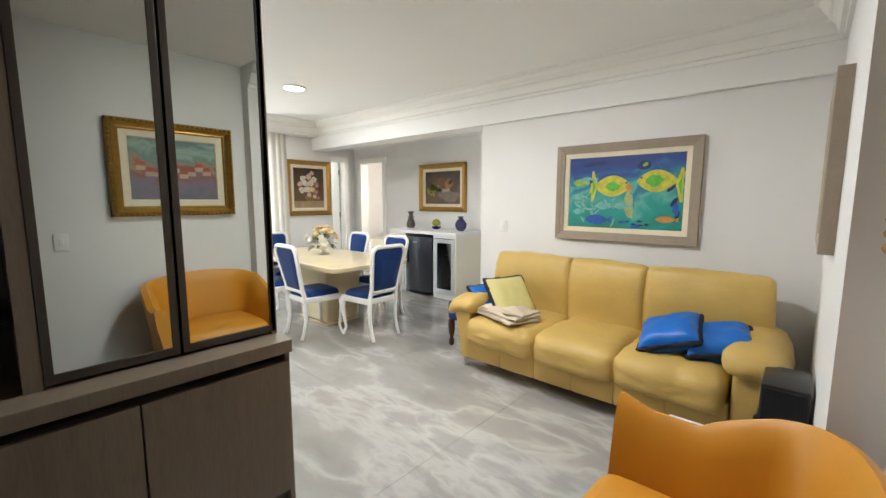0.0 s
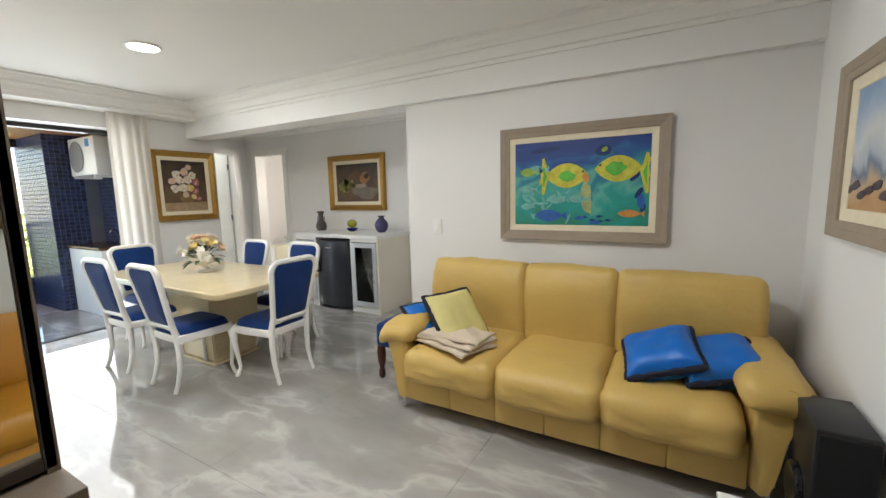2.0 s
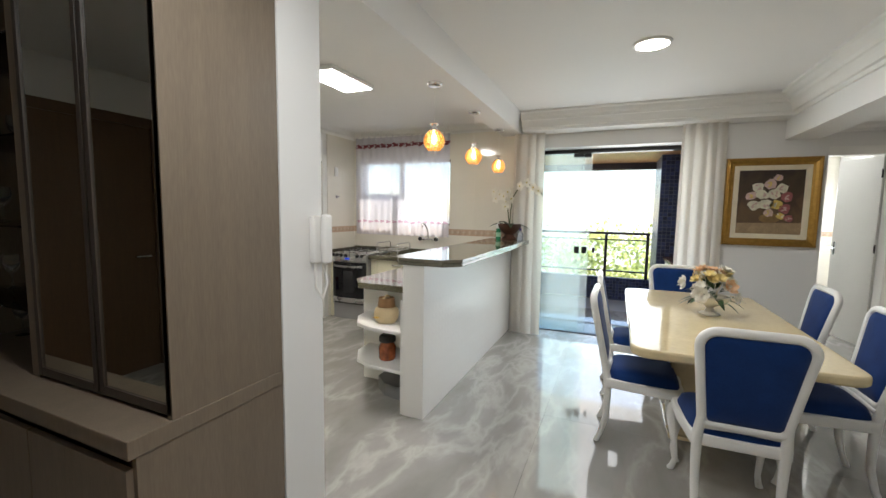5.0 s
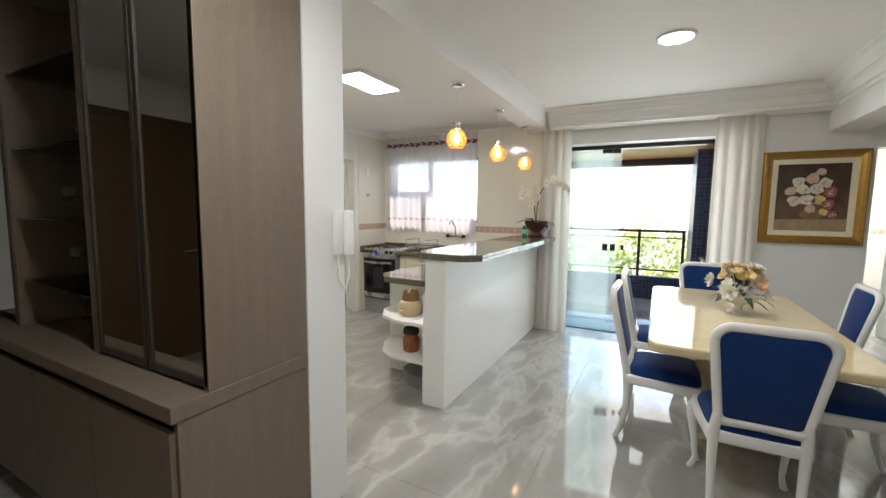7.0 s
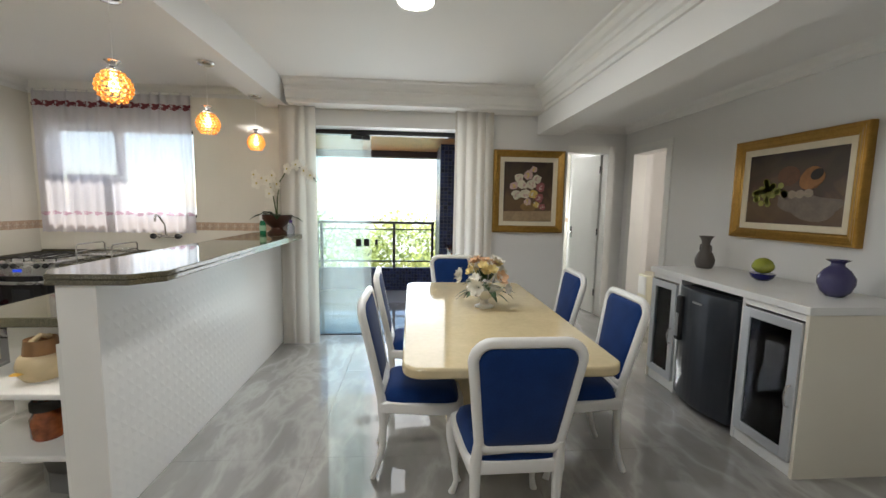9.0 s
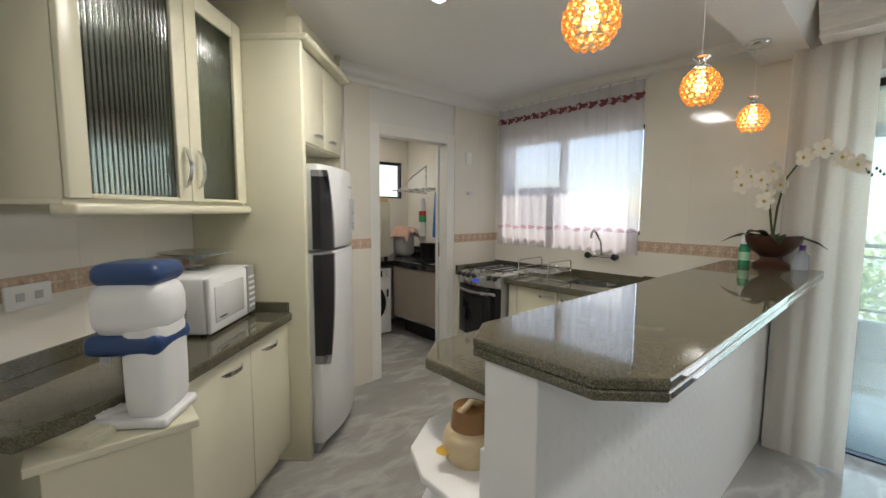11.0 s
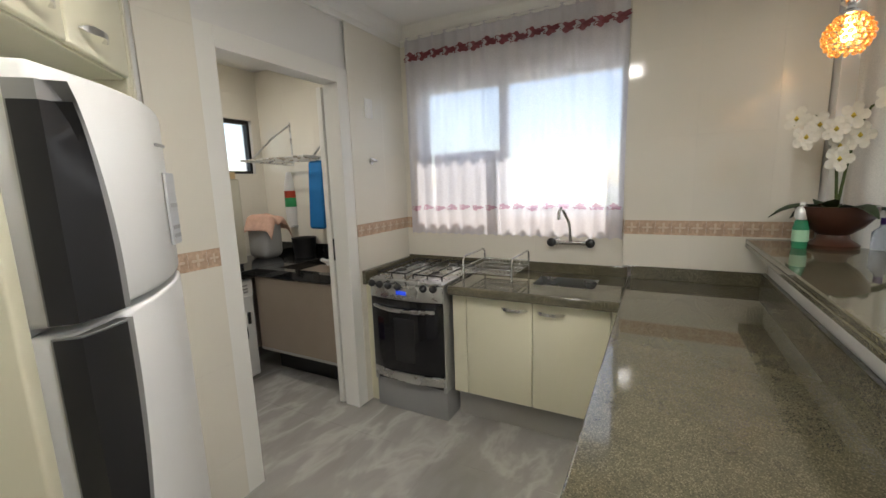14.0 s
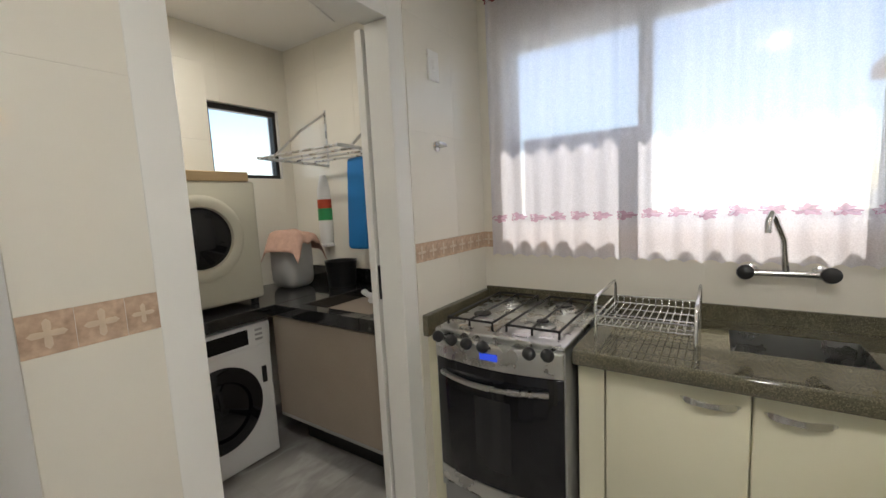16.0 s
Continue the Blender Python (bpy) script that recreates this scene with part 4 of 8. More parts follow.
# grapes, jug and cloth
P, CANV, IW, IH, YC = picture("fruit_painting", "dark still life of fruit and jug in a gilded frame", pose(-4.106, HY - 0.001, 1.573), 0.97, 0.745, M_GOLD, 0.075, 0.045, 0.055, DARKOIL)
part("painted_cloth", blob(oval(0.13, -0.125, 0.24, 0.085, 26, -0.10, 0.4, 3), YC), paint("grey_cloth_paint", (0.17, 0.13, 0.10)), CANV)
GR = paint("grape_paint", (0.28, 0.28, 0.06))
for k in range(34):
    part("painted_grape", blob(oval(rn.gauss(-0.17, 0.07), rn.gauss(-0.02, 0.04), 0.024, 0.022, 10), YC - 0.001), GR, CANV)
part("painted_jug", blob(oval(0.14, 0.06, 0.09, 0.07, 16, 0.5, 0.15, 1), YC), paint("copper_jug_paint", (0.26, 0.11, 0.03)), CANV)
part("painted_jug", blob(oval(0.175, 0.085, 0.045, 0.034, 14, 0.5), YC - 0.002), paint("dark_jug_mouth", (0.02, 0.012, 0.008)), CANV)
for x in (0.01, 0.07, 0.13, -0.05):
    part("painted_fruit", blob(oval(x, -0.045 + 0.4 * x * x, 0.034, 0.029, 12), YC - 0.001), paint("pale_fruit_paint", (0.30, 0.24, 0.17)), CANV)
part("painted_pot", blob(oval(-0.03, 0.085, 0.085, 0.07, 14), YC + 0.0008), paint("brown_pot_paint", (0.11, 0.045, 0.02)), CANV)

# beach picture on the wall beside the sofa
BEACH = canvas_paint("beach_oil", [(0.0, (0.42, 0.24, 0.10)), (1.0, (0.20, 0.30, 0.46)), (0.16, (0.52, 0.36, 0.20)), (0.30, (0.10, 0.15, 0.24)), (0.38, (0.38, 0.42, 0.48)), (0.55, (0.55, 0.56, 0.56)), (0.75, (0.34, 0.42, 0.54))], 1.4, 5, 1.0, 0.8)
P, CANV, IW, IH, YC = picture("beach_painting", "seaside painting in a wide taupe frame", pose(EX - 0.001, 2.75, 1.53, 0, 0, 270), 0.78, 0.71, M_TAUPEFRAME, 0.068, 0.05, 0.05, BEACH, 1)
for k in range(7):
    part("painted_boat", blob(oval(-0.28 + 0.07 * k, -0.16 + 0.02 * math.sin(k * 2.1), 0.05, 0.016, 12, 0.2, 0.4, k), YC), paint("boat_paint", (0.08, 0.06, 0.07)), CANV)
# village picture in the entry, seen in the mirror
VILL = canvas_paint("village_oil", [(0.0, (0.10, 0.12, 0.16)), (1.0, (0.07, 0.13, 0.11)), (0.22, (0.16, 0.12, 0.16)), (0.40, (0.22, 0.06, 0.03)), (0.52, (0.30, 0.20, 0.12)), (0.62, (0.10, 0.18, 0.14)), (0.8, (0.22, 0.32, 0.26))], 2.6)
P, CANV, IW, IH, YC = picture("village_painting", "painting of red roofs in a beaded gilded frame", pose(EX + 0.119, 1.19, 1.61, 0, 0, 270), 0.83, 0.70, M_GOLD, 0.075, 0.05, 0.06, VILL, 3, True)
for k in range(9):
    x, z = -0.22 + 0.055 * k, 0.0 + 0.03 * math.sin(k * 1.7)
    part("painted_roof", blob([(x - 0.035, z), (x + 0.035, z), (x + 0.02, z + 0.03), (x - 0.02, z + 0.03)], YC), paint("red_roof_paint", (0.36, 0.06, 0.03)), CANV)
    part("painted_house", blob([(x - 0.03, z - 0.035), (x + 0.03, z - 0.035), (x + 0.03, z - 0.002), (x - 0.03, z - 0.002)], YC), paint("ochre_house_paint", (0.42, 0.30, 0.20)), CANV)


# dining group ---------------------------------------------------------
def dining_table():
    t = thing("dining_table", "long cream polished stone dining table on a pedestal", "table", (-4.01, 2.797, -0.027))
    pts = []
    for cx, cy, a0 in ((0.955, 0.49, 0), (-0.955, 0.49, 90), (-0.955, -0.49, 180), (0.955, -0.49, 270)):
        sx, sy = math.copysign(0.09, cx), math.copysign(0.09, cy)
        for k in range(6):
            a = radians(a0 + 18 * k)
            pts.append((cx - sx + 0.09 * math.cos(a), cy - sy + 0.09 * math.sin(a)))
    part("tabletop", prism(pts, 0.712, 0.762, 0.014, seg=4), M_TABLETOP, t)
    part("apron", box(-0.62, -0.30, 0.665, 0.62, 0.30, 0.712, 0.004), M_TABLETOP, t)
    b = bmesh.new()
    lo = [b.verts.new((x, y, 0.05)) for x, y in ((-0.20, -0.20), (0.35, -0.20), (0.35, 0.19), (-0.20, 0.19))]
    hi = [b.verts.new((x, y, 0.665)) for x, y in ((-0.26, -0.235), (0.41, -0.235), (0.41, 0.225), (-0.26, 0.225))]
    b.faces.new(lo[::-1]); b.faces.new(hi)
    for k in range(4):
        b.faces.new((lo[k], lo[(k + 1) % 4], hi[(k + 1) % 4], hi[k]))
    bmesh.ops.bevel(b, geom=b.edges[:], offset=0.01, segments=2, affect="EDGES")
    part("pedestal", b, M_TABLETOP, t)
    part("plinth", box(-0.225, -0.22, 0.027, 0.375, 0.21, 0.05, 0.006), M_TABLETOP, t)


dining_table()


def rounded_loop(w0, w1, z0, z1, r, n=6):
    """A closed outline in x-z, wider at the top, with rounded upper corners."""
    out = []
    for cx, cz, a0, rr in ((w0 / 2, z0, 270, r * 0.5), (w1 / 2, z1, 0, r), (-w1 / 2, z1, 90, r), (-w0 / 2, z0, 180, r * 0.5)):
        sx, sz = math.copysign(rr, cx), (rr if cz == z0 else -rr)
        for k in range(n + 1):
            a = radians(a0 + 90 * k / n)
            out.append((cx - sx + rr * math.cos(a), cz + sz + rr * math.sin(a)))
    return out


def dining_chair():
    """Faces +y; origin under the seat's middle."""
    c = thing("dining_chair", "white carved wooden dining chair with navy velvet seat", "chair", group="chairs round the dining table")
    seat = [(-0.205, -0.205), (0.205, -0.205), (0.235, 0.05), (0.24, 0.20), (0.20, 0.232), (0.0, 0.242), (-0.20, 0.232), (-0.24, 0.20), (-0.235, 0.05)]
    part("seat_rail", prism(seat, 0.385, 0.445, 0.008), M_WHITE, c, "", True)
    b = bmesh.new()
    n = 18
    grid = {}
    for i in range(n + 1):
        for j in range(n + 1):
            u, v = 2 * i / n - 1, 2 * j / n - 1
            w = 0.198 + 0.028 * (v + 1) / 2
            corner = 1 - 0.10 * (abs(u) * abs(v)) ** 4
            h = 0.066 * max(0.0, (1 - u ** 6) * (1 - v ** 6)) ** 0.45
            grid[i, j] = b.verts.new((u * w * corner, v * 0.212 * corner + 0.012, 0.445 + h))
    for i in range(n):
        for j in range(n):
            b.faces.new((grid[i, j], grid[i + 1, j], grid[i + 1, j + 1], grid[i, j + 1]))
    part("seat", b, M_BLUEVEL, c, "navy velvet seat pad", True)
    # back: leaning plane
    lean = pose(0, -0.205, 0.45, 11, 0, 0)
    loop = rounded_loop(0.34, 0.43, 0.06, 0.545, 0.07)
    pts = [lean @ Vector((x, 0.012 * (1 - (x / 0.2) ** 2), z)) for x, z in loop]
    part("back_frame", tube(pts + [pts[0], pts[1]], 0.022, 10, squash=(1.0, 1.0)), M_WHITE, c, "", True)
    inner = rounded_loop(0.315, 0.40, 0.072, 0.532, 0.06)
    for name, sgn in (("backrest", 1), ("back_panel", -1)):
        b = bmesh.new()
        m = len(inner)
        rings = []
        for s, y in ((1.0, 0.0), (0.97, 0.012), (0.85, 0.020), (0.5, 0.026)):
            cz = 0.30
            rings.append([b.verts.new(lean @ Vector((x * s, sgn * y + 0.012 * (1 - (x / 0.2) ** 2), cz + (z - cz) * s))) for x, z in inner])
        for p, q in zip(rings, rings[1:]):
            for k in range(m):
                b.faces.new((p[k], p[(k + 1) % m], q[(k + 1) % m], q[k]))
        b.faces.new(rings[-1])
        part(name, b, M_BLUEVEL, c, "navy velvet back", True)
    for s in (-1, 1):
        # cabriole front leg, splayed rear leg running into the back post
        part("front_leg", tube([(s * 0.205, 0.195, 0.43), (s * 0.225, 0.215, 0.37), (s * 0.228, 0.218, 0.30), (s * 0.212, 0.205, 0.18), (s * 0.202, 0.196, 0.08), (s * 0.212, 0.208, 0.03), (s * 0.222, 0.22, 0.0)], [0.030, 0.034, 0.027, 0.018, 0.014, 0.016, 0.019], 10), M_WHITE, c, "", True)
        top = lean @ Vector((s * 0.17, 0, 0.10))
        part("rear_leg", tube([top, (s * 0.178, -0.20, 0.45), (s * 0.178, -0.192, 0.32), (s * 0.175, -0.195, 0.18), (s * 0.175, -0.225, 0.06), (s * 0.178, -0.25, 0.0)], [0.021, 0.024, 0.022, 0.019, 0.016, 0.017], 10), M_WHITE, c, "", True)
    part("lower_rail", tube([(-0.175, -0.20, 0.49), (0, -0.19, 0.495), (0.175, -0.20, 0.49)], [0.016, 0.02, 0.016], 8), M_WHITE, c, "", True)
    part("front_carving", tube([(-0.20, 0.232, 0.40), (-0.1, 0.243, 0.385), (0, 0.249, 0.372), (0.1, 0.243, 0.385), (0.20, 0.232, 0.40)], [0.008, 0.012, 0.015, 0.012, 0.008], 8), M_WHITE, c, "", True)
    return c


CH = dining_chair()
CH.matrix_basis = pose(-3.09, 2.765, 0, 0, 0, 91) @ Matrix.Diagonal((0.94, 0.94, 0.945, 1))
for x, y, r in ((-3.58, 2.39, -1), (-4.32, 2.39, 2), (-3.57, 3.26, 180), (-4.33, 3.26, 178), (-4.90, 2.735, -90)):
    copy_thing(CH, pose(x, y, 0, 0, 0, r))


# flowers
def petal_flower(b, at, r, up, n=6, cup=0.5):
    q = Vector(up).to_track_quat("Z", "Y").to_matrix().to_4x4()
    m = Matrix.Translation(at) @ q
    heart = b.verts.new(m @ Vector((0, 0, 0)))
    for ring, (rr, tilt) in enumerate(((r, cup), (r * 0.65, cup * 1.9))):
        for k in range(n):
            a = 2 * math.pi * (k + 0.5 * ring) / n
            rot = m @ Matrix.Rotation(a, 4, "Z")
            vs = []
            for u, w in ((0.45, 0.36), (0.8, 0.36), (1.0, 0.12)):
                z = rr * tilt * u ** 1.4
                vs.append((rot @ Vector((rr * u, -rr * w, z)), rot @ Vector((rr * u, 0, z - rr * 0.10 * math.sin(u * 3))), rot @ Vector((rr * u, rr * w, z))))
            vv = [[b.verts.new(p) for p in row] for row in vs]
            for k2 in range(2):
                b.faces.new((heart, vv[0][k2], vv[0][k2 + 1]))
            for p, s in zip(vv, vv[1:]):
                for k2 in range(2):
                    b.faces.new((p[k2], p[k2 + 1], s[k2 + 1], s[k2]))


def leaf(b, at, d, ln, wd, droop=0.4):
    d = Vector(d).normalized()
    side = d.cross(Vector((0, 0, 1)))
    side = side.normalized() if side.length > 0.01 else Vector((1, 0, 0))
    rows = []
    for k in range(6):
        u = k / 5
        p = Vector(at) + d * ln * u + Vector((0, 0, -droop * ln * u * u))
        w = wd * math.sin(math.pi * min(0.98, u * 0.92 + 0.06))
        rows.append((b.verts.new(p - side * w + Vector((0, 0, w * 0.3))), b.verts.new(p), b.verts.new(p + side * w + Vector((0, 0, w * 0.3)))))
    for p, q in zip(rows, rows[1:]):
        b.faces.new((p[0], p[1], q[1], q[0]))
        b.faces.new((p[1], p[2], q[2], q[1]))


M_LEAF = mat("dark_green_leaf", (0.035, 0.075, 0.022), 0.4, var=0.25, scale=20)
M_PETALW = mat("white_petal", (0.78, 0.75, 0.66), 0.6, var=0.06, scale=20)
M_PETALY = mat("pale_yellow_petal", (0.72, 0.58, 0.26), 0.6, var=0.1, scale=20)
M_PETALP = mat("peach_petal", (0.66, 0.42, 0.24), 0.6, var=0.1, scale=20)


def centrepiece():
    f = thing("flower_arrangement", "cream and peach silk flowers in a white footed bowl", "flower arrangement", (-4.09, 2.835, 0.735))
    part("bowl", lathe([(0.062, 0), (0.064, 0.008), (0.03, 0.022), (0.022, 0.05), (0.04, 0.065), (0.09, 0.085), (0.118, 0.12), (0.122, 0.135), (0.112, 0.135), (0.105, 0.12), (0.0, 0.10)], 28), mat("white_ceramic_bowl", (0.72, 0.69, 0.60), 0.3, var=0.04), f, "white ceramic footed bowl", True)
    r = random.Random(5)
    groups = {"white_bloom": (M_PETALW, 15), "yellow_bloom": (M_PETALY, 9), "peach_bloom": (M_PETALP, 6)}
    for name, (m, n) in groups.items():
        for k in range(n):
            a, e = r.uniform(0, 6.28), r.uniform(0.1, 1.45)
            d = Vector((math.cos(a) * math.cos(e), math.sin(a) * math.cos(e), math.sin(e)))
            at = Vector((0, 0, 0.13)) + Vector((d.x * 0.155, d.y * 0.155, d.z * 0.18)) * r.uniform(0.8, 1.15)
            b = bmesh.new()
            petal_flower(b, at, r.uniform(0.034, 0.054), d, 6, r.uniform(0.35, 0.8))
            part(name, b, m, f)
    for k in range(44):
        a, e = r.uniform(0, 6.28), r.uniform(-0.35, 1.35)
        d = Vector((math.cos(a) * math.cos(e), math.sin(a) * math.cos(e), math.sin(e)))
        b = bmesh.new()
        leaf(b, Vector((0, 0, 0.12)) + d * 0.08, d, r.uniform(0.07, 0.13), r.uniform(0.014, 0.024))
        part("leaf", b, M_LEAF, f)
    for k in range(9):
        a = r.uniform(0, 6.28)
        p = [Vector((0.03 * math.cos(a), 0.03 * math.sin(a), 0.13)), Vector((0.07 * math.cos(a), 0.07 * math.sin(a), 0.24)), Vector((0.10 * math.cos(a), 0.10 * math.sin(a), 0.28 + r.uniform(0, 0.05)))]
        b = tube(p, 0.002, 5)
        for q in range(5):
            b = lathe([(0, -0.006), (0.006, 0), (0, 0.008)], 6, b, p[2] + Vector((r.uniform(-0.02, 0.02), r.uniform(-0.02, 0.02), r.uniform(-0.03, 0.02))))
        part("sprig", b, M_PETALW if k % 3 else M_PETALY, f)


centrepiece()


# sideboard ------------------------------------------------------------
def sideboard():
    x0, x1, y0, y1 = -4.645, -3.287, 4.356, HY - 0.005
    s = thing("sideboard", "white built-in bar sideboard with two glazed doors", "sideboard", ((x0 + x1) / 2, (y0 + y1) / 2, 0))
    wpart("worktop", box(x0 - 0.01, y0 - 0.015, 0.893, x1 + 0.012, y1, 0.936, 0.003), M_WHITE, s, "white polished top")
    cream = mat("cream_side_panel", (0.80, 0.75, 0.63), 0.4, var=0.02)
    wpart("end_panel", box(x1 - 0.02, y0, 0, x1, y1, 0.893, 0.002), cream, s, "cream end panel")
    wpart("end_panel", box(x0, y0, 0, x0 + 0.02, y1, 0.893, 0.002), cream, s, "cream end panel")
    for x in (-4.295, -3.70):
        wpart("divider", box(x - 0.012, y0 + 0.004, 0, x + 0.012, y1, 0.893, 0.002), M_WHITE, s)
    wpart("back_panel", box(x0 + 0.02, y1 - 0.015, 0, x1 - 0.02, y1, 0.893), mat("pale_grey_back", (0.66, 0.66, 0.65), 0.5, var=0.03), s)
    frosted = glass("sideboard_glass", (0.92, 0.95, 0.94), 0.02)
    for a, b in ((x0 + 0.02, -4.307), (-3.688, x1 - 0.02)):
        wpart("plinth", box(a, y0 + 0.01, 0, b, y1 - 0.02, 0.075, 0.002), M_WHITE, s)
        wpart("rail", box(a, y0 + 0.004, 0.853, b, y0 + 0.03, 0.893, 0.002), M_WHITE, s)
        wpart("shelf", box(a + 0.003, y0 + 0.05, 0.46, b - 0.003, y1 - 0.02, 0.428), M_GLASSGREEN, s, "glass shelf")
        d = wpart("door", box(a + 0.004, y0 - 0.012, 0.085, a + 0.058, y0 + 0.006, 0.843, 0.002), mat("silver_door_frame", (0.66, 0.68, 0.70), 0.3, metal=0.5, var=0.03), s, "glazed door in a silver frame")
        fm = d.data.materials[0]
        wpart("stile", box(b - 0.058, y0 - 0.012, 0.085, b - 0.004, y0 + 0.006, 0.843, 0.002), fm, d)
        wpart("top_rail", box(a + 0.058, y0 - 0.012, 0.79, b - 0.058, y0 + 0.006, 0.843, 0.002), fm, d)
        wpart("bottom_rail", box(a + 0.058, y0 - 0.012, 0.085, b - 0.058, y0 + 0.006, 0.14, 0.002), fm, d)
        g = wpart("pane", box(a + 0.058, y0 - 0.005, 0.14, b - 0.058, y0 - 0.001, 0.79), frosted, d, "clear glass pane")
        wpart("handle", tube([(b - 0.03, y0 - 0.013, 0.50), (b - 0.03, y0 - 0.035, 0.49), (b - 0.035, y0 - 0.04, 0.44), (b - 0.03, y0 - 0.035, 0.39), (b - 0.03, y0 - 0.013, 0.38)], 0.006, 8), M_CHROME, d, "curved chrome handle", True)


sideboard()


def mini_fridge():
    f = thing("mini_fridge", "dark grey bar fridge with a curved door", "fridge", (-3.998, 4.655, 0))
    gun = mat("gunmetal_lacquer", (0.045, 0.05, 0.06), 0.3, metal=0.45, var=0.05, scale=3)
    part("body", box(-0.265, -0.24, 0.04, 0.265, 0.33, 0.86, 0.01), M_BLACK, f, "", True)
    n, pts = 12, []
    for k in range(n + 1):
        u = 2 * k / n - 1
        pts.append((u * 0.268, -0.31 - 0.055 * (1 - u * u)))
    door = part("door", prism(pts + [(0.268, -0.245), (-0.268, -0.245)], 0.05, 0.855, 0.008), gun, f, "curved gunmetal door", True)
    part("handle", box(-0.225, -0.372, 0.46, -0.165, -0.30, 0.79, 0.014), M_BLACK, door, "recessed black grip", True)
    part("grip", box(-0.212, -0.378, 0.49, -0.178, -0.366, 0.66, 0.006), M_SILVER, door, "", True)
    part("badge", box(-0.05, -0.372, 0.77, 0.04, -0.362, 0.782, 0.001), M_SILVER, door)
    for x in (-0.2, 0.2):
        for y in (-0.2, 0.28):
            part("foot", lathe([(0.018, 0), (0.02, 0.045)], 10, at=(x, y, 0)), M_BLACK, f, "", True)


mini_fridge()


def vases():
    v = part("vase", lathe([(0.0, 0.0), (0.05, 0.0), (0.064, 0.03), (0.066, 0.06), (0.05, 0.10), (0.03, 0.125), (0.026, 0.17), (0.034, 0.20), (0.05, 0.222), (0.044, 0.222), (0.03, 0.20), (0.0, 0.19)], 24), mat("grey_stone_glaze", (0.10, 0.085, 0.075), 0.5, var=0.12, scale=20), None, "", True)
    v.matrix_basis = pose(-4.575, 4.75, 0.936) @ Matrix.Diagonal((1.1, 1.1, 1.18, 1))
    for s in (-1, 1):
        part("ear_handle", tube([(s * 0.032, 0, 0.165), (s * 0.055, 0, 0.155), (s * 0.058, 0, 0.125), (s * 0.045, 0, 0.11)], 0.006, 8), v.data.materials[0], v, "", True)
    tagged(v, "grey stone vase with two small ears on the sideboard", "vase")
    b = part("bowl", lathe([(0.0, 0.0), (0.035, 0.0), (0.062, 0.02), (0.074, 0.045), (0.075, 0.05), (0.07, 0.05), (0.0, 0.045)], 28), mat("cobalt_glass", (0.006, 0.008, 0.10), 0.08, var=0.05), None, "", True)
    b.location = (-4.015, 4.75, 0.936)
    tagged(b, "small cobalt glass bowl on the sideboard", "bowl")
    o = part("glass_ball", lathe([(0.0, 0.0), (0.04, 0.012), (0.062, 0.035), (0.066, 0.055), (0.05, 0.09), (0.022, 0.108), (0.0, 0.112)], 28), mat("lime_glass", (0.42, 0.45, 0.06), 0.1, var=0.06, trans=0.35), None, "", True)
    o.location = (-4.015, 4.75, 0.982)
    tagged(o, "lime green glass ball resting in the cobalt bowl", "ornament")
    p = part("vase", lathe([(0.0, 0.0), (0.04, 0.0), (0.068, 0.03), (0.085, 0.075), (0.084, 0.11), (0.06, 0.15), (0.032, 0.175), (0.03, 0.19), (0.055, 0.208), (0.05, 0.208), (0.026, 0.19), (0.0, 0.18)], 30), mat("violet_blue_glaze", (0.055, 0.05, 0.13), 0.25, var=0.12, scale=14), None, "", True)
    p.location = (-3.53, 4.75, 0.936)
    tagged(p, "round violet blue glazed vase on the sideboard", "vase")


vases()


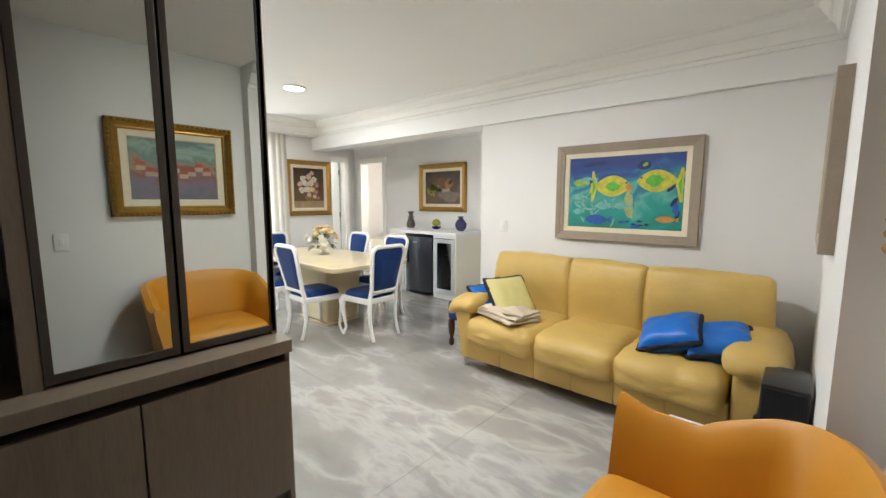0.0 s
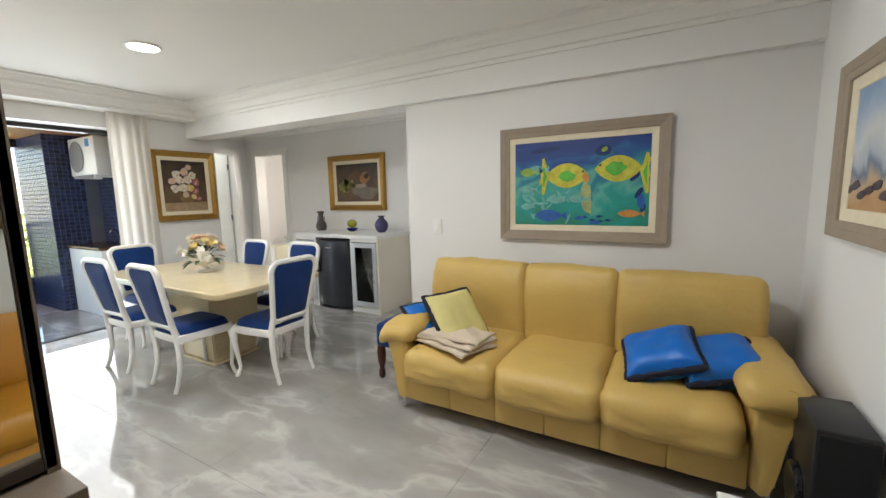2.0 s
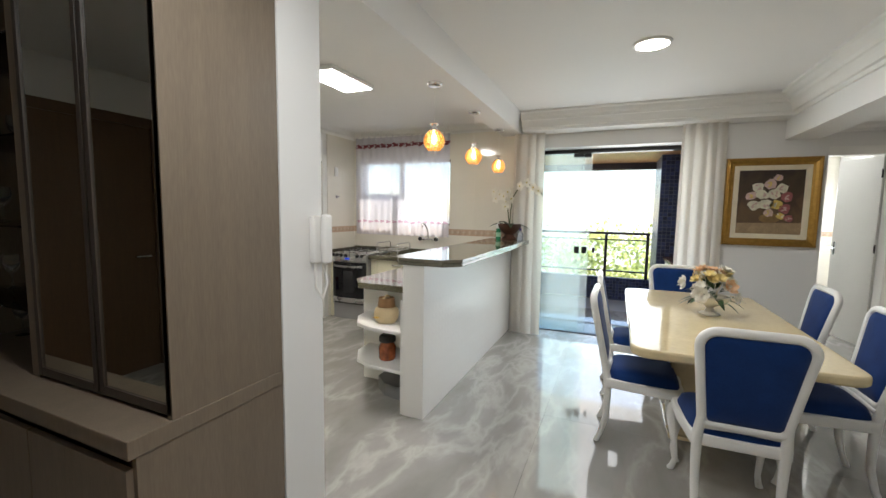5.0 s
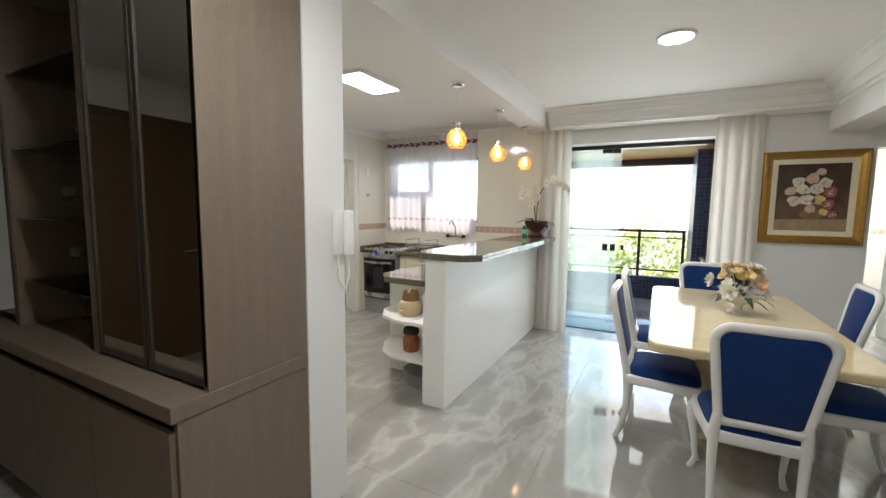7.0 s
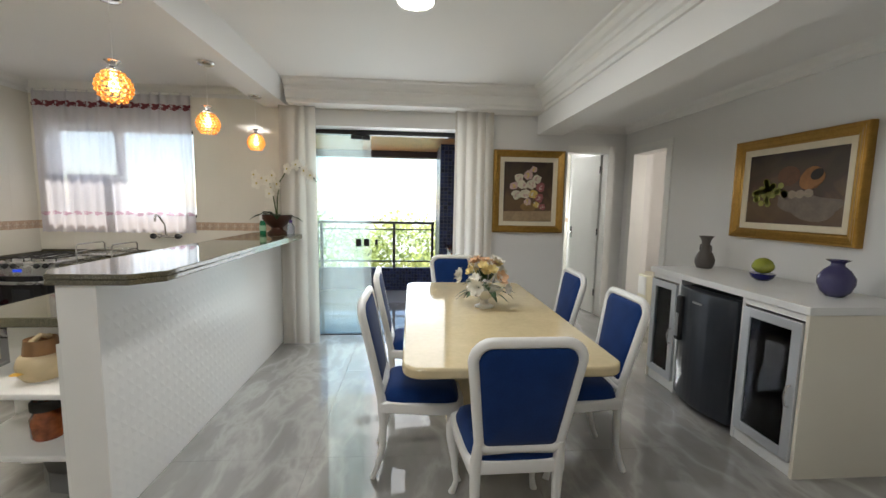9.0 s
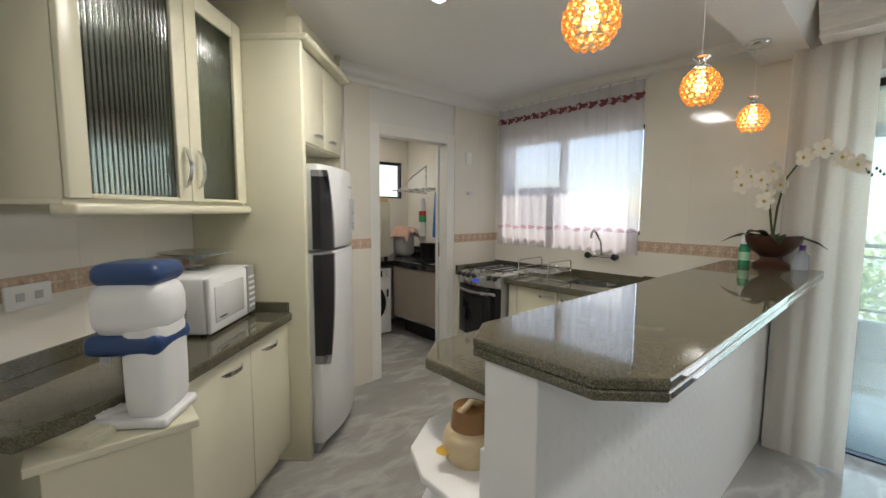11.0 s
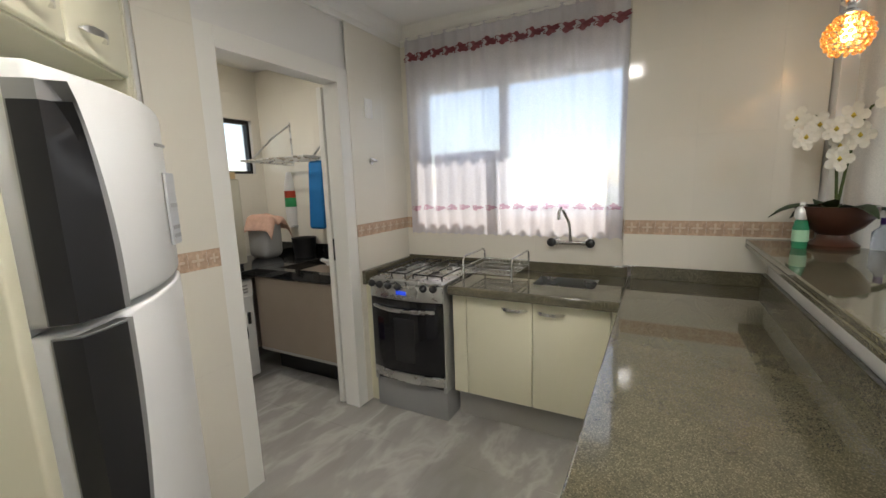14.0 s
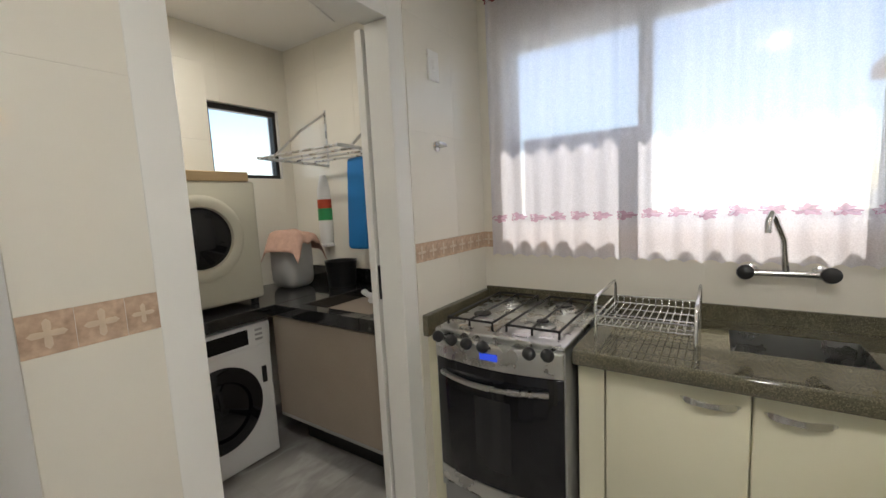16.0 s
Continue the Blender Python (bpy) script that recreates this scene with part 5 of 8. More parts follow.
# display cabinet with mirror doors ------------------------------------
def display_cabinet():
    s = thing("display_cabinet", "tall taupe display cabinet with mirrored doors and open shelves", "cabinet", (-1.70, 0.0, 0))
    xb, xf, xu, y0, y1 = -1.962, -1.40, -1.526, -1.10, 1.016
    wpart("base_side", box(xb, y1 - 0.02, 0, xf - 0.022, y1, 0.733, 0.001), M_TAUPE, s)
    wpart("base_side", box(xb, y0, 0, xf - 0.022, y0 + 0.02, 0.733, 0.001), M_TAUPE, s)
    wpart("base_body", box(xb, y0 + 0.02, 0.06, xf - 0.045, y1 - 0.02, 0.70), M_BROWN, s, "dark carcass behind the fronts")
    wpart("plinth", box(xb, y0 + 0.02, 0, xf - 0.06, y1 - 0.02, 0.06), M_BROWN, s)
    wpart("ledge", box(xb, y0, 0.733, xf, y1 + 0.004, 0.789, 0.003), M_TAUPE, s)
    n, w = 4, (y1 - 0.012 - y0) / 4
    for k in range(n):
        wpart("door", box(xf - 0.022, y0 + k * w + 0.003, 0.105, xf - 0.002, y0 + (k + 1) * w - 0.003, 0.698, 0.002), M_TAUPE, s, "plain laminate door with a shadow gap")
    wpart("upper_side", box(xb, y1 - 0.024, 0.789, xu, y1, 2.49, 0.001), M_TAUPE, s)
    wpart("upper_side", box(xb, y0, 0.789, xu, y0 + 0.024, 2.49, 0.001), M_TAUPE, s)
    wpart("divider", box(xb, 0.215, 0.789, xu - 0.002, 0.262, 2.47, 0.001), M_TAUPE, s)
    wpart("divider", box(xb, -0.60, 0.789, xu - 0.002, -0.57, 2.47, 0.001), M_TAUPE, s)
    wpart("back", box(xb, y0 + 0.024, 0.789, xb + 0.012, y1 - 0.024, 2.47), M_BROWN, s)
    wpart("crown", box(xb, y0 + 0.024, 2.43, xu - 0.003, y1 - 0.024, 2.49), M_TAUPE, s)
    for a, b in ((0.264, 0.638), (0.648, y1 - 0.004)):
        d = wpart("mirror_door", box(xu - 0.018, a + 0.022, 0.829, xu - 0.006, b - 0.022, 2.41), M_MIRROR, s, "silvered mirror pane in a bronze frame")
        for fa, fb, z0, z1 in ((a, a + 0.024, 0.801, 2.47), (b - 0.024, b, 0.801, 2.47), (a + 0.024, b - 0.024, 0.801, 0.831), (a + 0.024, b - 0.024, 2.41, 2.47)):
            wpart("frame_bar", box(xu - 0.02, fa, z0, xu, fb, z1, 0.0015), M_BROWN, d, "bronze frame bar")
    for z in (1.02, 1.34, 1.68, 2.04):
        wpart("glass_shelf", box(xb + 0.014, -0.568, z, xu - 0.02, 0.214, z + 0.008), M_GLASSGREEN, s, "clear glass shelf")
    # the same doors again on the entry side
    d = wpart("mirror_door", box(xu - 0.018, y0 + 0.03, 0.829, xu - 0.006, -0.63, 2.41), M_MIRROR, s, "silvered mirror pane in a bronze frame")
    wpart("frame_bar", box(xu - 0.02, -0.63, 0.801, xu, -0.604, 2.47, 0.0015), M_BROWN, d, "bronze frame bar")
    # things on the glass shelves
    r = random.Random(11)
    clear = mat("drinking_glass", (0.9, 0.92, 0.9), 0.03, trans=0.95, var=0.01)
    for z in (0.789, 1.028, 1.348, 1.688, 2.048):
        for k in range(4):
            y = -0.45 + 0.18 * k + r.uniform(-0.02, 0.02)
            x = -1.77 + r.uniform(-0.05, 0.06)
            if (k + int(z * 10)) % 3:
                g = part("wine_glass", lathe([(0.0, 0), (0.03, 0.0), (0.03, 0.003), (0.005, 0.008), (0.004, 0.07), (0.026, 0.09), (0.034, 0.125), (0.03, 0.16), (0.028, 0.16), (0.03, 0.125), (0.0, 0.085)], 14), clear, None, "", True)
                tagged(g, "clear stemmed wine glass on a glass shelf", "wine glass", "glasses in the display cabinet")
            else:
                g = part("dish", lathe([(0.0, 0.0), (0.03, 0.0), (0.036, 0.02), (0.06, 0.05), (0.062, 0.054), (0.055, 0.05), (0.0, 0.015)], 18), M_CHROME, None, "", True)
                tagged(g, "small silver dish on a glass shelf", "dish", "dishes in the display cabinet")
            g.location = (x, y, z + 0.0005)


display_cabinet()

# doors, frames, switches, lamps ---------------------------------------
def door_frame(name, along, a, b, face, top, depth, side, label="white painted door frame", width=0.07):
    """Casing round an opening: along 'x' or 'y', from a to b; face is the wall's surface, side the way it looks."""
    fr = tagged(new(name), label, "door frame", kind="structure")
    f0, f1 = face - side * depth, face + side * 0.014

    def bar(nm, p, q, z0, z1):
        bm = box(p, f0, z0, q, f1, z1, 0.003) if along == "x" else box(f0, p, z0, f1, q, z1, 0.003)
        part(nm, bm, M_TRIM, fr)
    bar("jamb", a - width, a + 0.02, 0, top + width)
    bar("jamb", b - 0.02, b + width, 0, top + width)
    bar("head", a + 0.02, b - 0.02, top - 0.02, top + width)
    return fr


door_frame("door_frame_bedroom", "x", -6.22, -5.55, HY, 2.07, 0.15, -1)
door_frame("door_frame_bathroom", "y", 4.12, 4.79, -6.42, 2.10, 0.15, 1)
door_frame("door_frame_laundry", "x", -5.03, -4.25, SY, 2.06, 0.10, 1)


def bathroom_door():
    d = thing("door", "white painted bathroom door standing open", "door", (-6.57, 4.78, 0), 0)
    part("leaf", box(-0.62, -0.035, 0.01, 0.0, 0.0, 2.09, 0.002), M_TRIM, d)
    for z in (0.25, 1.05, 1.85):
        part("hinge", lathe([(0.008, 0), (0.008, 0.09)], 10, at=(0.004, -0.038, z)), M_BLACK, d, "dark metal hinge", True)
    h = part("lock_plate", box(-0.585, -0.042, 0.98, -0.55, -0.036, 1.14, 0.002), M_CHROME, d)
    part("lever", tube([(-0.567, -0.042, 1.06), (-0.567, -0.085, 1.06), (-0.555, -0.09, 1.06), (-0.46, -0.09, 1.06)], 0.008, 8), M_CHROME, h, "chrome lever handle", True)
    d.matrix_basis = pose(-6.57, 4.78, 0, 0, 0, 12)
    e = thing("door", "white entry door in a brown frame", "door", (EX + 0.117, -0.35, 0))
    part("leaf", box(-0.03, -0.40, 0.0, 0.0, 0.40, 2.06, 0.002), M_TRIM, e)
    wood = mat("brown_wood_casing", (0.20, 0.13, 0.08), 0.4, var=0.1, grain=0.1, stretch=(8, 8, 1))
    for y in (-0.46, 0.40):
        part("jamb", box(-0.05, y, 0, 0.0, y + 0.06, 2.12, 0.003), wood, e, "brown wooden casing")
    part("head", box(-0.05, -0.40, 2.06, 0.0, 0.40, 2.12, 0.003), wood, e, "brown wooden casing")


bathroom_door()


def entrance_door():
    wood = mat("brown_veneer", (0.11, 0.062, 0.032), 0.4, var=0.12, scale=4, grain=0.12, grain_scale=30, stretch=(8, 8, 0.7))
    d = thing("door", "brown veneered entrance door, closed", "door", (-0.45, -1.60, 0))
    part("leaf", box(-0.47, 0.0, 0.0, 0.47, 0.03, 2.10, 0.003), wood, d)
    for x in (-0.55, 0.47):
        part("jamb", box(x, 0.0, 0, x + 0.08, 0.045, 2.18, 0.003), wood, d)
    part("head", box(-0.47, 0.0, 2.10, 0.47, 0.045, 2.18, 0.003), wood, d)
    part("handle", tube([(0.40, 0.03, 1.0), (0.40, 0.08, 1.0), (0.28, 0.08, 1.0)], 0.010, 8), M_CHROME, d, "chrome lever handle", True)


entrance_door()


def switch(label, m, w=0.075, h=0.12):
    s = thing("light_switch", label, "switch")
    s.matrix_basis = m
    part("plate", box(-w / 2, -0.009, -h / 2, w / 2, 0, h / 2, 0.003), M_WHITE, s, "", True)
    part("rocker", box(-0.012, -0.013, -0.022, 0.012, -0.008, 0.022, 0.002), M_WHITE, s, "", True)


switch("white plastic light switch on the sofa wall", pose(-2.064, NY, 1.128))
switch("white plastic light switch in the entry", pose(EX + 0.12, 0.50, 1.10, 0, 0, 270))


def intercom():
    s = thing("intercom", "white wall intercom handset on the partition end", "intercom", (-2.165, 1.02, 1.30), 180)
    part("base", box(-0.045, -0.03, -0.10, 0.045, 0.0, 0.10, 0.006), M_WHITE, s, "", True)
    part("handset", turned(soft_box(0.05, 0.03, 0.21, 0.012, 2, 0.0), pose(0.012, -0.045, 0)), M_WHITE, s, "", True)
    part("cord", tube([(0.03, -0.02, -0.10), (0.035, -0.03, -0.20), (0.0, -0.03, -0.26), (-0.03, -0.02, -0.20), (-0.03, -0.02, -0.10)], 0.006, 8), M_WHITE, s, "coiled white cord", True)


intercom()


def downlight(x, y, z, r=0.095, watts=16.0, kind="flush round ceiling light, lit; the entry-side one is an added fill"):
    d = thing("ceiling_light", kind, "ceiling light", (x, y, z))
    part("rim", lathe([(r + 0.02, 0.0), (r + 0.02, -0.008), (r + 0.006, -0.014), (r, -0.010), (r, 0.0)], 36), M_WHITE, d, "", True)
    part("diffuser", lathe([(0.0, -0.012), (r - 0.002, -0.011), (r - 0.002, -0.002), (0.0, -0.002)], 36), mat("lit_diffuser", (0.9, 0.9, 0.88), 0.5, emit=(1.0, 0.95, 0.86, watts)), d, "lit opal diffuser", True)


downlight(-3.736, 2.355, H, 0.095, 7.0)
# added fitting, never in view, for the fill lamp that brightens the entry side
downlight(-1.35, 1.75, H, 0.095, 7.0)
for x, y in ((-4.06, 4.32), (-5.01, 4.30)):
    d = thing("ceiling_spot", "small unlit recessed ceiling spot in the hall", "ceiling light", (x, y, 2.40))
    part("rim", lathe([(0.05, 0.0), (0.05, -0.006), (0.036, -0.008), (0.032, -0.002), (0.0, -0.001)], 24), M_SILVER, d, "", True)


def curtain(name, label, x, y0, y1, z0, z1, material, amp=0.03, waves=7, along="y", seed=0, taper=0.0):
    """Gathered cloth hanging along y, with uneven folds."""
    b = bmesh.new()
    ny, nz = waves * 20, 22
    g = {}
    for i in range(ny + 1):
        u = i / ny
        for j in range(nz + 1):
            v = j / nz
            ph = u * waves * 2 * math.pi + 1.4 * noise.noise(Vector((u * 3 + seed, v * 0.8, seed)))
            a = amp * (0.75 + 0.5 * noise.noise(Vector((u * 5 + seed, v * 1.2, 3.0)))) * (0.7 + 0.3 * (1 - v))
            mid = (y0 + y1) / 2
            y = y0 + (y1 - y0) * u
            y = mid + (y - mid) * (1 - taper * v) + 0.3 * a * math.cos(ph)
            z = z0 + (z1 - z0) * v + (0.008 * math.sin(ph * 1.0) if j == 0 else 0)
            g[i, j] = b.verts.new((x + a * math.sin(ph), y, z))
    for i in range(ny):
        for j in range(nz):
            b.faces.new((g[i, j], g[i + 1, j], g[i + 1, j + 1], g[i, j + 1]))
    ob = part(name, b, material, None, "", True)
    return tagged(ob, label, "curtain")


curtain("curtain", "ivory floor-length curtain gathered beside the balcony door", -5.455, 1.075, 1.43, 0.012, 2.315, M_DRAPE, 0.026, 3, seed=2, taper=0.05)
curtain("curtain", "ivory floor-length curtain hanging beside the balcony door", -5.455, 2.74, 3.14, 0.012, 2.315, M_DRAPE, 0.027, 4, seed=7, taper=0.06)

# ---- balcony and outdoors ----
BX = -8.10


def mosaic(name, x0, y0, z0, x1, y1, z1, label, faces, size=0.05):
    """A body clad in small square tiles, the tiles on the named faces set proud of their grout."""
    st = structure(name, box(x0, y0, z0, x1, y1, z1), M_MOSGROUT, label, "tiled wall")
    b = bmesh.new()
    for fc in faces:
        ax = "yz" if fc in ("+x", "-x") else "xz"
        lo, hi = (y0, y1) if ax == "yz" else (x0, x1)
        n, m = max(1, round((hi - lo) / size)), max(1, round((z1 - z0) / size))
        for i in range(n):
            for j in range(m):
                a0, a1 = lo + (hi - lo) * i / n + 0.002, lo + (hi - lo) * (i + 1) / n - 0.002
                c0, c1 = z0 + (z1 - z0) * j / m + 0.002, z0 + (z1 - z0) * (j + 1) / m - 0.002
                p = {"+x": x1 + 0.003, "-x": x0 - 0.003, "-y": y0 - 0.003, "+y": y1 + 0.003}[fc]
                q = {"+x": x1, "-x": x0, "-y": y0, "+y": y1}[fc]
                def pt(a, c, d):
                    return (d, a, c) if ax == "yz" else (a, d, c)
                e = 0.002
                out = [b.verts.new(pt(*k, p)) for k in ((a0 + e, c0 + e), (a1 - e, c0 + e), (a1 - e, c1 - e), (a0 + e, c1 - e))]
                inn = [b.verts.new(pt(*k, q)) for k in ((a0, c0), (a1, c0), (a1, c1), (a0, c1))]
                b.faces.new(out)
                for k in range(4):
                    b.faces.new((out[k], out[(k + 1) % 4], inn[(k + 1) % 4], inn[k]))
    ob = part("mosaic_tiles", b, M_ISLETILE, st)
    ob["kind"] = "stuff"
    return st


def island_material(name, color, rough, spread):
    m = mat(name, color, rough, var=0.1, scale=20)
    N, L = m.node_tree.nodes, m.node_tree.links
    b = N["Principled BSDF"]
    src = b.inputs["Base Color"].links[0].from_socket
    g = N.new("ShaderNodeNewGeometry")
    mr = N.new("ShaderNodeMapRange")
    mr.inputs[3].default_value, mr.inputs[4].default_value = 1 - spread, 1 + spread
    L.new(g.outputs["Random Per Island"], mr.inputs[0])
    sc = N.new("ShaderNodeVectorMath"); sc.operation = "SCALE"
    L.new(src, sc.inputs[0]); L.new(mr.outputs[0], sc.inputs["Scale"])
    L.new(sc.outputs[0], b.inputs["Base Color"])
    return m


M_ISLETILE = island_material("navy_glazed_mosaic", (0.022, 0.030, 0.085), 0.28, 0.6)
mosaic("balcony_side_wall", BX, 2.73, -0.01, -7.13, 3.10, 2.36, "navy mosaic tiled balcony side wall", ("+x", "-y"))
mosaic("balcony_back_wall", -7.13, 3.25, -0.01, WX - 0.29, 3.40, 2.36, "navy mosaic tiled wall above the balcony counter", ("-y",), 0.05)
structure("balcony_return", box(-7.15, 3.10, -0.01, -7.13, 3.25, 2.36), M_MOSGROUT, "tiled return of the balcony wall", "wall")
mosaic("balcony_parapet", BX - 0.12, 0.9, -0.2, BX, 2.73, 0.36, "navy mosaic tiled balcony parapet", ("+x",), 0.05)
structure("balcony_beam", box(BX - 0.05, 0.80, 2.14, BX + 0.12, 2.73, 2.36), mat("dark_brown_beam", (0.035, 0.026, 0.03), 0.5, var=0.1), "dark brown edge beam of the balcony ceiling", "beam")
mosaic("balcony_parapet_side", BX, 0.80, -0.2, WX - 0.29, 0.90, 0.36, "navy mosaic tiled balcony parapet", ("+y",), 0.05)


def railing():
    r = thing("balcony_railing", "dark metal balcony railing with green glass panels", "railing", (BX, 1.7, 0.36))
    def pc(nm, *a, m=M_BLACKMETAL, bev=0.003, lab=""):
        return wpart(nm, box(*a, bev), m, r, lab)
    pc("top_rail", BX - 0.09, 0.86, 1.085, BX - 0.03, 2.71, 1.125)
    pc("middle_rail", BX - 0.075, 0.86, 0.985, BX - 0.045, 2.71, 1.005)
    pc("bottom_rail", BX - 0.075, 0.86, 0.455, BX - 0.045, 2.71, 0.48)
    for y in (0.88, 2.05, 2.68):
        pc("post", BX - 0.085, y - 0.022, 0.36, BX - 0.035, y + 0.022, 1.085)
    for a, b in ((0.91, 2.02), (2.08, 2.65)):
        pc("pane", BX - 0.064, a, 0.48, BX - 0.056, b, 0.985, m=M_GLASSGREEN, bev=0, lab="greenish glass panel")
    pc("top_rail", BX - 0.03, 0.83, 1.085, WX - 0.30, 0.87, 1.125)
    pc("bottom_rail", BX - 0.03, 0.835, 0.455, WX - 0.30, 0.865, 0.48)
    pc("pane", BX + 0.02, 0.846, 0.48, WX - 0.32, 0.854, 1.085, m=M_GLASSGREEN, bev=0, lab="greenish glass panel")


railing()


def sliding_door():
    s = tagged(new("window_balcony"), "frameless sliding glass balcony door, half open", "sliding door", kind="structure")
    part("head_track", box(WX - 0.285, 1.302, 2.115, WX - 0.19, 2.958, 2.158, 0.002), M_BLACKMETAL, s, "dark aluminium head track")
    part("floor_track", box(WX - 0.27, 1.302, 0.0, WX - 0.20, 2.958, 0.007, 0.001), M_BLACKMETAL, s, "dark floor track")
    for x, a, b in ((WX - 0.215, 1.31, 1.83), (WX - 0.25, 1.32, 1.91)):
        pn = part("pane", box(x - 0.004, a, 0.012, x + 0.004, b, 2.115), M_DOORGLASS, s, "tempered glass leaf")
        pn.visible_shadow = False
        part("lock", box(x - 0.02, b - 0.075, 0.96, x + 0.02, b - 0.02, 1.04, 0.003), M_BLACK, pn, "black lock block")
        part("roller_clip", box(x - 0.014, b - 0.12, 2.07, x + 0.014, b - 0.01, 2.114, 0.002), M_BLACK, pn, "black roller clip")
    part("lock", box(WX - 0.28, 1.95, 0.97, WX - 0.26, 1.98, 1.03, 0.002), M_BLACK, s)


sliding_door()


def balcony_things():
    a = thing("air_conditioner", "white outdoor air conditioner unit on the balcony wall", "air conditioner", (-6.72, 3.10, 1.72))
    part("casing", box(-0.36, -0.14, 0.0, 0.36, 0.145, 0.46, 0.012), M_APPLIANCE, a, "", True)
    part("fan_grille", turned(lathe([(0.185, 0), (0.19, 0.012), (0.175, 0.016), (0.03, 0.012), (0.0, 0.012)], 32), pose(-0.13, -0.14, 0.23, 90)), mat("grey_fan_grille", (0.20, 0.20, 0.21), 0.5, var=0.1), a, "round grey fan grille", True)
    part("sticker", box(0.14, -0.1425, 0.34, 0.24, -0.1395, 0.43), mat("blue_label", (0.02, 0.22, 0.55), 0.4, var=0.03), a, "blue paper label")
    for x in (-0.28, 0.28):
        part("bracket", box(x - 0.015, -0.14, -0.03, x + 0.015, 0.148, -0.002, 0.002), M_APPLIANCE, a)
    c = thing("barbecue_counter", "white balcony counter with a brown stone top", "counter", (-6.645, 3.00, 0))
    part("body", box(-0.46, -0.16, 0.0, 0.46, 0.245, 0.82, 0.004), M_WHITE, c)
    part("worktop", box(-0.48, -0.19, 0.82, 0.475, 0.247, 0.855, 0.004), mat("brown_stone_top", (0.14, 0.06, 0.03), 0.25, var=0.15, scale=18), c, "brown stone worktop")
    part("tap", tube([(0.1, 0.18, 0.855), (0.1, 0.18, 0.99), (0.1, 0.14, 1.03), (0.1, 0.09, 1.03), (0.1, 0.08, 1.00)], 0.010, 8), M_CHROME, c, "chrome tap", True)


balcony_things()

# ground, far hill and trees
# bright haze over the distance is put into this pale ground colour
gm = mat("haze_pale_ground", (0.42, 0.42, 0.38), 0.9, var=0.3, scale=0.08, grain=0.2, grain_scale=2)
structure("ground", box(-900, -900, -12.3, 900, 900, -12), gm, "ground far below the balcony, coloured pale to pass for white haze", "ground")


def tree(x, y, h, r, seed):
    t = thing("tree", "leafy green garden tree below the balcony", "tree", (x, y, -12), group="trees outside")
    rn = random.Random(seed)
    part("trunk", tube([(0, 0, 0), (0.1, 0.05, h * 0.3), (-0.05, 0.1, h * 0.55), (0.1, 0.0, h * 0.8)], [0.30, 0.22, 0.16, 0.07], 8), mat("tree_bark", (0.10, 0.075, 0.05), 0.9, var=0.2, scale=4), t, "", True)
    for k in range(6):
        a = rn.uniform(0, 6.28)
        z0 = h * rn.uniform(0.4, 0.65)
        part("limb", tube([(0, 0, z0), (math.cos(a) * r * 0.35, math.sin(a) * r * 0.35, z0 + h * 0.12), (math.cos(a) * r * 0.7, math.sin(a) * r * 0.7, z0 + h * 0.2)], [0.11, 0.07, 0.03], 6), t.children[0].data.materials[0], t, "", True)
    b = bmesh.new()
    n = 2600
    clumps = [Vector((rn.gauss(0, r * 0.42), rn.gauss(0, r * 0.42), h * 0.78 + rn.gauss(0, h * 0.10))) for _ in range(26)]
    for k in range(n):
        c = clumps[k % len(clumps)]
        p = c + Vector((rn.gauss(0, 0.42), rn.gauss(0, 0.42), rn.gauss(0, 0.30)))
        d = Vector((rn.uniform(-1, 1), rn.uniform(-1, 1), rn.uniform(-0.6, 1))).normalized()
        s = d.orthogonal().normalized() * rn.uniform(0.05, 0.11)
        q = d * rn.uniform(0.12, 0.24)
        b.faces.new([b.verts.new(p), b.verts.new(p + q * 0.5 + s), b.verts.new(p + q), b.verts.new(p + q * 0.5 - s)])
    cr = part("crown", b, M_TREELEAF, t)
    cr["kind"] = "stuff"


M_TREELEAF = island_material("tree_leaf", (0.20, 0.22, 0.07), 0.6, 0.5)
_n, _l = M_TREELEAF.node_tree.nodes, M_TREELEAF.node_tree.links
_tl, _mx = _n.new("ShaderNodeBsdfTranslucent"), _n.new("ShaderNodeMixShader")
_tl.inputs[0].default_value = (0.56, 0.60, 0.22, 1)
_mx.inputs[0].default_value = 0.5
_l.new(_n["Principled BSDF"].outputs[0], _mx.inputs[1]); _l.new(_tl.outputs[0], _mx.inputs[2])
_l.new(_mx.outputs[0], _n["Material Output"].inputs[0])
for k, (x, y, h, r) in enumerate(((-17, 1.5, 12.3, 2.2), (-18.5, 4.6, 12.8, 2.3), (-16.5, 7.0, 12.2, 2.0), (-20, -2.0, 12.6, 2.4), (-22, 2.5, 13.0, 2.6), (-14.5, 3.6, 11.6, 1.7), (-23, 7.5, 13.2, 2.6), (-17.5, -5.0, 12.2, 2.2), (-15.5, -9.0, 12.0, 2.2))):
    tree(x, y, h, r, 40 + k)

# ---- kitchen ----
TZ0, TZ1 = 1.12, 1.20          # patterned tile band
R2 = math.sqrt(0.5)
DIAG = Matrix(((-R2, -R2, 0, 0), (-R2, R2, 0, 0), (0, 0, 1, 0), (0, 0, 0, 1))) @ Matrix.Translation((-0.12, 0.02, 0))      # u along the slanted units, n out from their wall
structure("wall_kitchen_slanted", turned(box(1.96, 1.12, 0, 3.57, 1.285, 2.60), DIAG), M_WALL, "slanted kitchen wall behind the cabinets", "wall")
